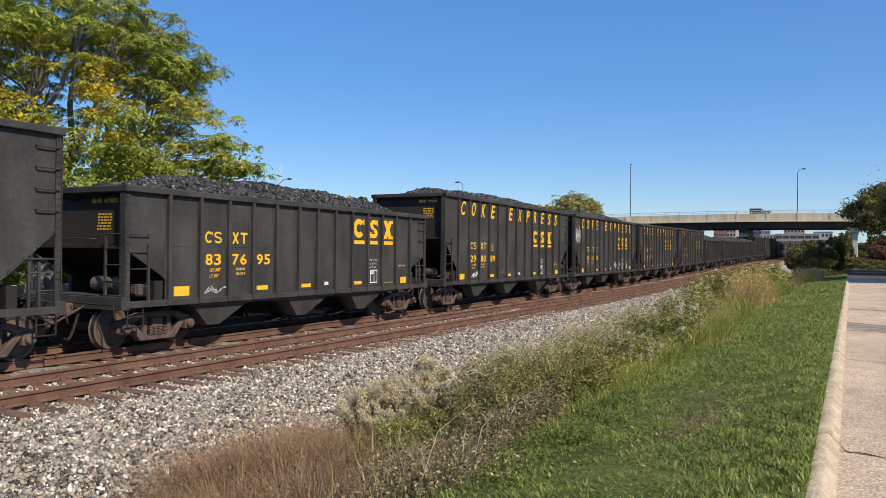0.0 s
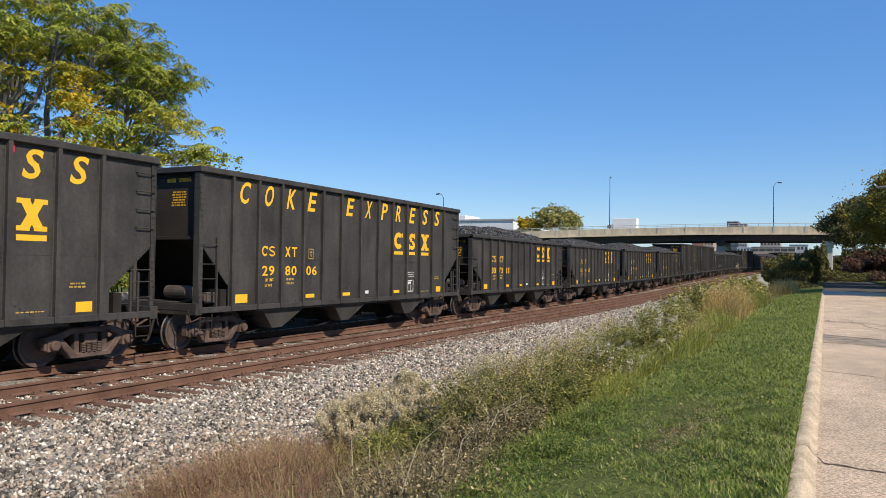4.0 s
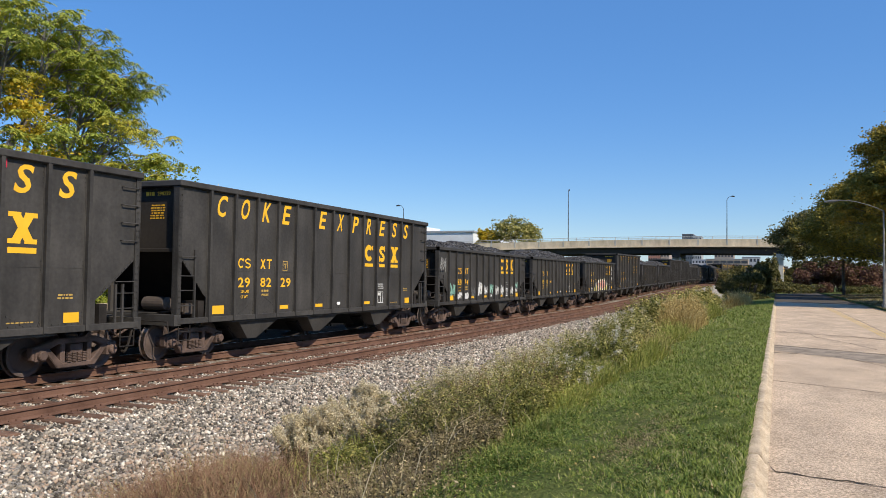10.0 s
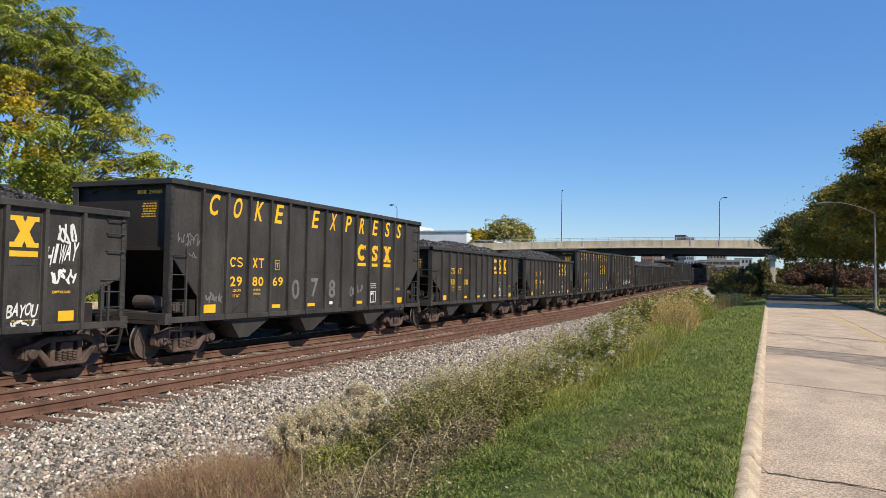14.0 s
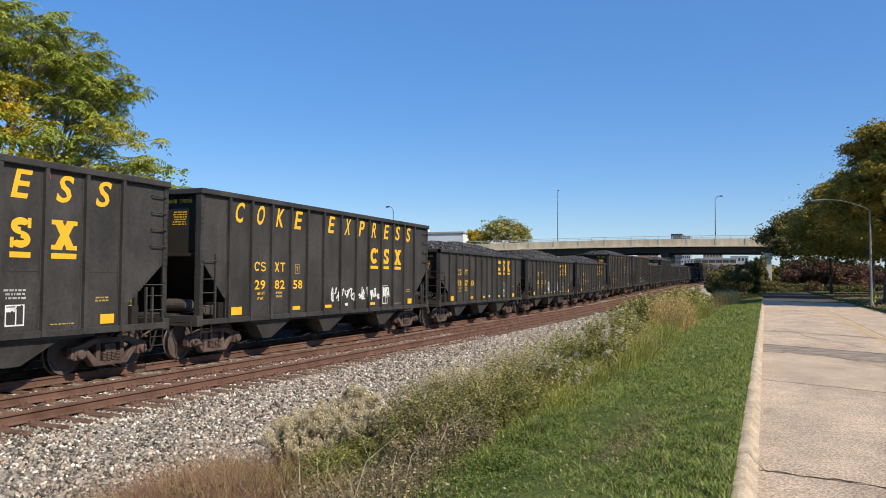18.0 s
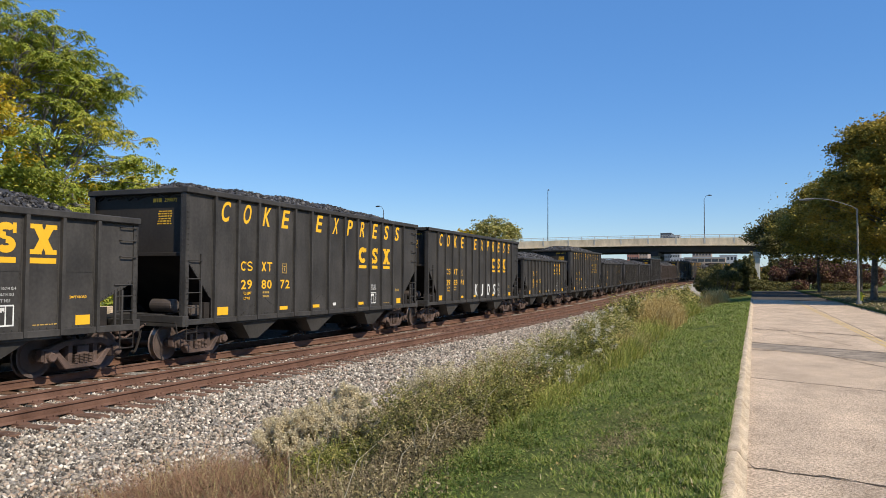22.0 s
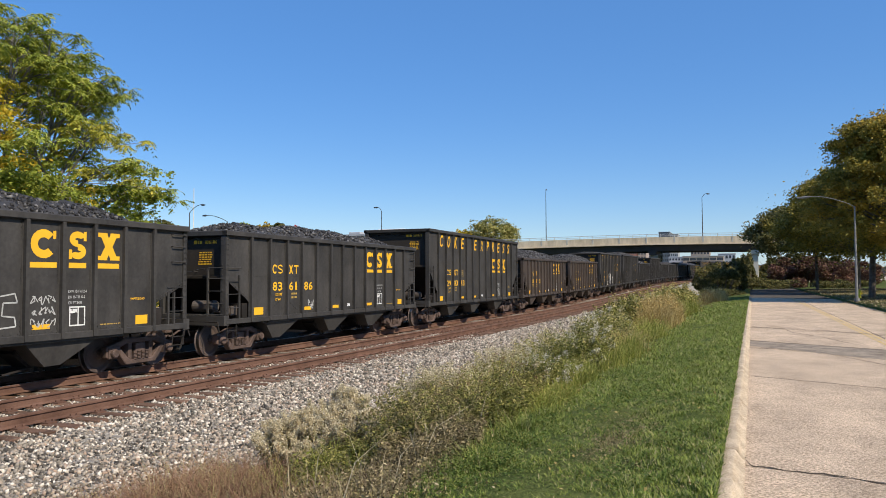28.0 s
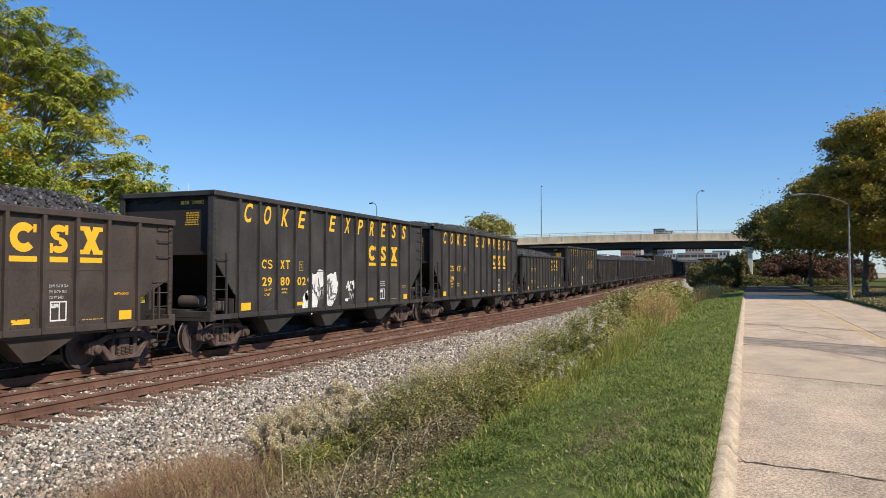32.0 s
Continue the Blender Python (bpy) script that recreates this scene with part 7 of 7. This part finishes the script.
shoots("dark brown withered brush with green leaves beside the lawn", -3.45, 10.5, 0.85, 1.2, 0.98, 320, WEED, 50, 0.06, 404, RED_GRASS, 0.10, 30, 0.018, 0.4, BRUSH)
shoots("dark green weeds among the withered brush", -3.1, 9.4, 0.6, 1.0, 0.66, 240, DEEP_WEED, 46, 0.06, 422, DRY, 0.07, 22, 0.016, 0.2, LIME)
shoots("dark green weeds among the withered brush", -4.1, 7.5, 0.55, 0.6, 0.56, 180, DEEP_WEED, 40, 0.06, 423, stem_mat=LIME)
shoots("dark green weeds behind the goldenrod", -4.3, 10.2, 0.7, 1.0, 0.86, 240, DEEP_WEED, 46, 0.065, 424, BRUSH, 0.1, 24, 0.02, 0.4, BRUSH)
shoots("withered goldenrod with cream tops beside the ballast", -4.75, 12.0, 0.75, 1.2, 1.12, 280, WEED, 40, 0.07, 405, SEED, 0.13, 110, 0.022, 0.6, BRUSH)
shoots("white asters on dark green weeds beside the lawn", -3.05, 11.8, 0.5, 0.8, 0.86, 190, DEEP_WEED, 50, 0.07, 406, ASTER, 0.12, 80, 0.022, 0.3, LIME, flat=0.35)
shoots("withered goldenrod with cream tops beside the ballast", -4.6, 14.9, 0.9, 1.5, 1.1, 300, WEED, 42, 0.08, 407, SEED, 0.15, 90, 0.027, 0.5, BRUSH)
shoots("white asters on dark green weeds beside the lawn", -3.2, 15.6, 0.75, 1.3, 1.12, 290, DEEP_WEED, 52, 0.08, 408, ASTER, 0.14, 80, 0.026, 0.16, LIME, flat=0.35)
shoots("yellow-green weeds with cream tops beside the ballast", -4.7, 18.8, 0.9, 1.9, 1.2, 260, WEED, 46, 0.09, 409, SEED, 0.17, 46, 0.034, 0.4, LIME)
shoots("white asters on dark green weeds beside the lawn", -3.4, 19.6, 0.8, 1.6, 1.35, 280, DEEP_WEED, 52, 0.09, 410, ASTER, 0.16, 80, 0.030, 0.12, LIME, flat=0.4)
shoots("yellow-green weeds with cream tops beside the ballast", -4.2, 24.0, 1.1, 2.4, 1.42, 300, WEED, 48, 0.11, 411, SEED, 0.2, 44, 0.042, 0.35, LIME)
shoots("dark green viny thicket beside the ballast", -4.4, 29.6, 1.0, 2.2, 1.75, 260, DEEP_WEED, 60, 0.14, 412, SEED, 0.2, 30, 0.05, 0.15, LIME, slim=0.55)
shoots("yellow-green viny thicket with pale tops", -4.4, 36.5, 1.2, 4.0, 1.95, 330, WEED, 60, 0.17, 413, SEED, 0.22, 26, 0.055, 0.12, LIME, slim=0.5)
shoots("yellow-green bushy weeds beside the ballast", -3.7, 46.0, 1.3, 5.0, 1.9, 330, WEED, 60, 0.19, 414, STRAW, 0.25, 30, 0.07, 0.3, LIME, slim=0.5)
shoots("green viny thicket with pale tops", -4.7, 57.0, 1.5, 6.5, 1.85, 320, DEEP_WEED, 60, 0.22, 415, SEED, 0.25, 24, 0.07, 0.15, LIME, slim=0.5)
shoots("golden straw brush beside the lawn", -3.1, 31.0, 0.65, 2.4, 1.5, 380, STRAW, 46, 0.13, 416, STRAW, 0.22, 40, 0.05, 0.8, STRAW, slim=0.3)
weeds("fine red-brown dry grass beside the ballast", -5.2, 6.4, 1.1, 2.0, 0.66, 8600, 5000, 18000, RED_GRASS, BRUSH, RED_GRASS, 201, 0.028, 0.018, 0.0042, 0.95, 34)
weeds("fine red-brown dry grass beside the ballast", -4.4, 4.9, 1.2, 1.4, 0.52, 6200, 5000, 13000, RED_GRASS, BRUSH, RED_GRASS, 202, 0.028, 0.018, 0.0042, 0.95, 32)
weeds("fine red-brown dry grass creeping into the ballast", -6.2, 7.0, 0.7, 1.8, 0.62, 4600, 2600, 7000, RED_GRASS, BRUSH, RED_GRASS, 229, 0.028, 0.018, 0.0042, 0.95, 26)
weeds("yellow-green fine grass at the ballast's edge", -5.9, 7.4, 0.5, 2.6, 0.36, 2600, 600, 1200, LIME, DRY, STRAW, 228, 0.025, 0.014, 0.005, 0.6, 20)
weeds("tall green grass blades in the weeds", -4.3, 7.3, 0.7, 0.6, 0.62, 800, 600, 0, LIME, LIME, SEED, 204, 0.05, 0.02, 0.010, 0.8, 7)
weeds("green and tan mixed weeds beside the lawn", -3.2, 5.6, 0.8, 1.3, 0.42, 2400, 8500, 800, DRY, BRUSH, DRY, 205, 0.035, 0.02, 0.0045, 0.6, 16)
weeds("low broad-leaved green weeds at the lawn's edge", -2.35, 7.2, 0.35, 2.4, 0.20, 900, 9000, 0, DEEP_WEED, CLOVER, SEED, 208, 0.028, 0.02, 0.006, 0.7, 16)
weeds("yellow-green tall grass beside the lawn", -2.6, 12.2, 0.35, 1.6, 0.64, 1300, 900, 0, LIME, LIME, SEED, 232, 0.035, 0.02, 0.008, 0.6, 12)
weeds("yellow-green tall grass beside the lawn", -2.5, 16.8, 0.45, 2.6, 0.74, 2300, 1500, 0, LIME, LIME, SEED, 212, 0.045, 0.02, 0.010, 0.6, 16)
weeds("yellow-green tall grass beside the ballast", -4.0, 13.0, 0.5, 1.2, 0.90, 900, 900, 300, LIME, LIME, STRAW, 233, 0.045, 0.02, 0.008, 0.6, 7)
weeds("yellow-green weeds beside the lawn", -2.8, 23.5, 0.55, 3.0, 0.90, 1700, 3500, 1200, LIME, LIME, STRAW, 215, 0.055, 0.03, 0.012, 0.6, 14)
weeds("cream and yellow-green grass among the asters", -3.3, 13.6, 0.8, 1.8, 0.9, 1300, 2600, 5200, LIME, LIME, SEED, 238, 0.05, 0.026, 0.008, 0.5, 14)
weeds("yellow-green grass at the lawn's edge", -2.65, 10.4, 0.35, 1.6, 0.5, 1300, 2200, 900, LIME, LIME, STRAW, 239, 0.04, 0.02, 0.007, 0.6, 14)
weeds("straw and cream grass beside the ballast", -3.6, 22.0, 0.7, 2.6, 0.95, 1300, 1500, 3500, STRAW, LIME, SEED, 234, 0.05, 0.034, 0.010, 0.5, 10)
weeds("straw and yellow-green grass among the asters", -3.0, 18.0, 0.7, 3.2, 0.95, 1500, 2200, 2200, STRAW, LIME, STRAW, 237, 0.045, 0.035, 0.010, 0.5, 16)
weeds("rough tall grass at the lawn's edge", -2.45, 8.0, 0.3, 3.6, 0.24, 4200, 2500, 0, GRASS, DEEP_WEED, SEED, 235, 0.025, 0.02, 0.006, 0.8, 34)
weeds("golden straw grass beside the lawn", -3.0, 30.0, 0.75, 3.4, 1.35, 4200, 4500, 4200, STRAW, STRAW, STRAW, 236, 0.07, 0.05, 0.018, 0.5, 12)
weeds("straw-coloured tall grass beside the lawn", -3.1, 33.0, 0.7, 2.4, 1.4, 2000, 2000, 2000, STRAW, STRAW, SEED, 217, 0.07, 0.04, 0.016, 0.5, 14)
weeds("straw-coloured tall grass beside the lawn", -2.8, 41.0, 0.7, 3.2, 1.05, 1500, 2600, 900, LIME, LIME, SEED, 219, 0.08, 0.04, 0.02, 0.5, 12)
weeds("reddish straw grass at the end of the lawn", -2.0, 60.0, 1.0, 5.0, 1.32, 2400, 1200, 2500, STRAW, STRAW, RED_GRASS, 221, 0.1, 0.05, 0.024, 0.5, 14)
weeds("low tan weeds at the ballast's foot", -5.75, 12.5, 0.4, 4.5, 0.34, 1300, 2600, 900, BRUSH, BRUSH, DRY, 223, 0.035, 0.018, 0.005, 0.6, 22)
weeds("low tan weeds at the ballast's foot", -5.7, 26.0, 0.5, 9.0, 0.50, 1500, 3200, 1200, DRY, WEED, SEED, 224, 0.05, 0.025, 0.009, 0.6, 26)
weeds("mixed low weeds in the ditch", -3.7, 20.0, 1.2, 13.0, 0.42, 4500, 9000, 0, BRUSH, WEED, SEED, 225, 0.045, 0.02, 0.007, 0.6, 60, dome=0.1)
weeds("mixed low weeds in the ditch", -3.9, 48.0, 1.5, 16.0, 0.70, 4000, 8000, 0, DRY, WEED, SEED, 226, 0.09, 0.02, 0.014, 0.6, 50, dome=0.1)
weeds("mixed low weeds in the ditch", -4.0, 5.5, 1.3, 3.2, 0.30, 3200, 5200, 0, BRUSH, BRUSH, SEED, 227, 0.035, 0.02, 0.005, 0.6, 40, dome=0.1)

stalks = thing("dry_stalks", "long pale dry stalks leaning out of the weeds", "weeds", kind="stuff")
r = np.random.default_rng(301)
n = 60
x, y = r.uniform(-4.4, -2.7, n), r.uniform(4.8, 10.0, n)
v, f = blade_arrays(r, np.stack([x, y, ground_z(x, y)], -1), r.uniform(0.4, 0.9, n), 0.010, r.uniform(0.2, 1.2, n), droop=0.15)
tagged(part("stems", big("stems", v, f, SEED), None, stalks), kind="stuff")


# ---- what moves ----
def run(t):
    """How far the train has rolled at t seconds."""
    return 14.910 * t + 0.0023 * t * t


def on_track(y, length):
    """The pose of a car whose rear corner is at y: both its ends follow the rails."""
    a = Vector((FAR_X + float(bend(y)), y, FAR_Z + float(rise(y))))
    q = y + length
    b = Vector((FAR_X + float(bend(q)), q, FAR_Z + float(rise(q))))
    d = b - a
    return pose(*a, math.degrees(math.atan2(d.z, math.hypot(d.x, d.y))), 0, -math.degrees(math.atan2(d.x, d.y)))


def motions():
    for car, y0, length in TRAIN:
        walk(car, [(t, on_track(y0 - run(t), length)) for t in range(0, 33)])
        trucks = [o for o in car.children if o.name.startswith("truck")]
        for tr in trucks:
            for ws in [o for o in tr.children if o.name.startswith("wheelset")]:
                off = tr.matrix_basis.translation.y + ws.matrix_basis.translation.y
                base = ws.matrix_basis.translation
                rows, angle = [], None
                for k in range(0, 961):
                    t = k / 30
                    y = y0 - run(t) + off
                    if -6 < y < 42:
                        angle = math.degrees((42 - y) / 0.457)
                        rows.append((t, pose(base.x, base.y, base.z, angle % 360)))
                if not rows:
                    continue
                if rows[0][0] > 0:
                    rows.insert(0, (0.0, rows[0][1]))
                if rows[-1][0] < 32:
                    rows.append((32.0, rows[-1][1]))
                walk(ws, rows)

    walk(box_truck, [(t, pose(-5.5 - 16.4 * (t - 2), BY + 4.0, crest(-5.5 - 16.4 * (t - 2)) + 0.01)) for t in range(0, 33)])
    walk(dark_car, [(t, pose(-33.0 + 16.9 * (t - 30.5), BY + 9.0, crest(-33.0 + 16.9 * (t - 30.5)) + 0.01)) for t in range(0, 33)])


motions()
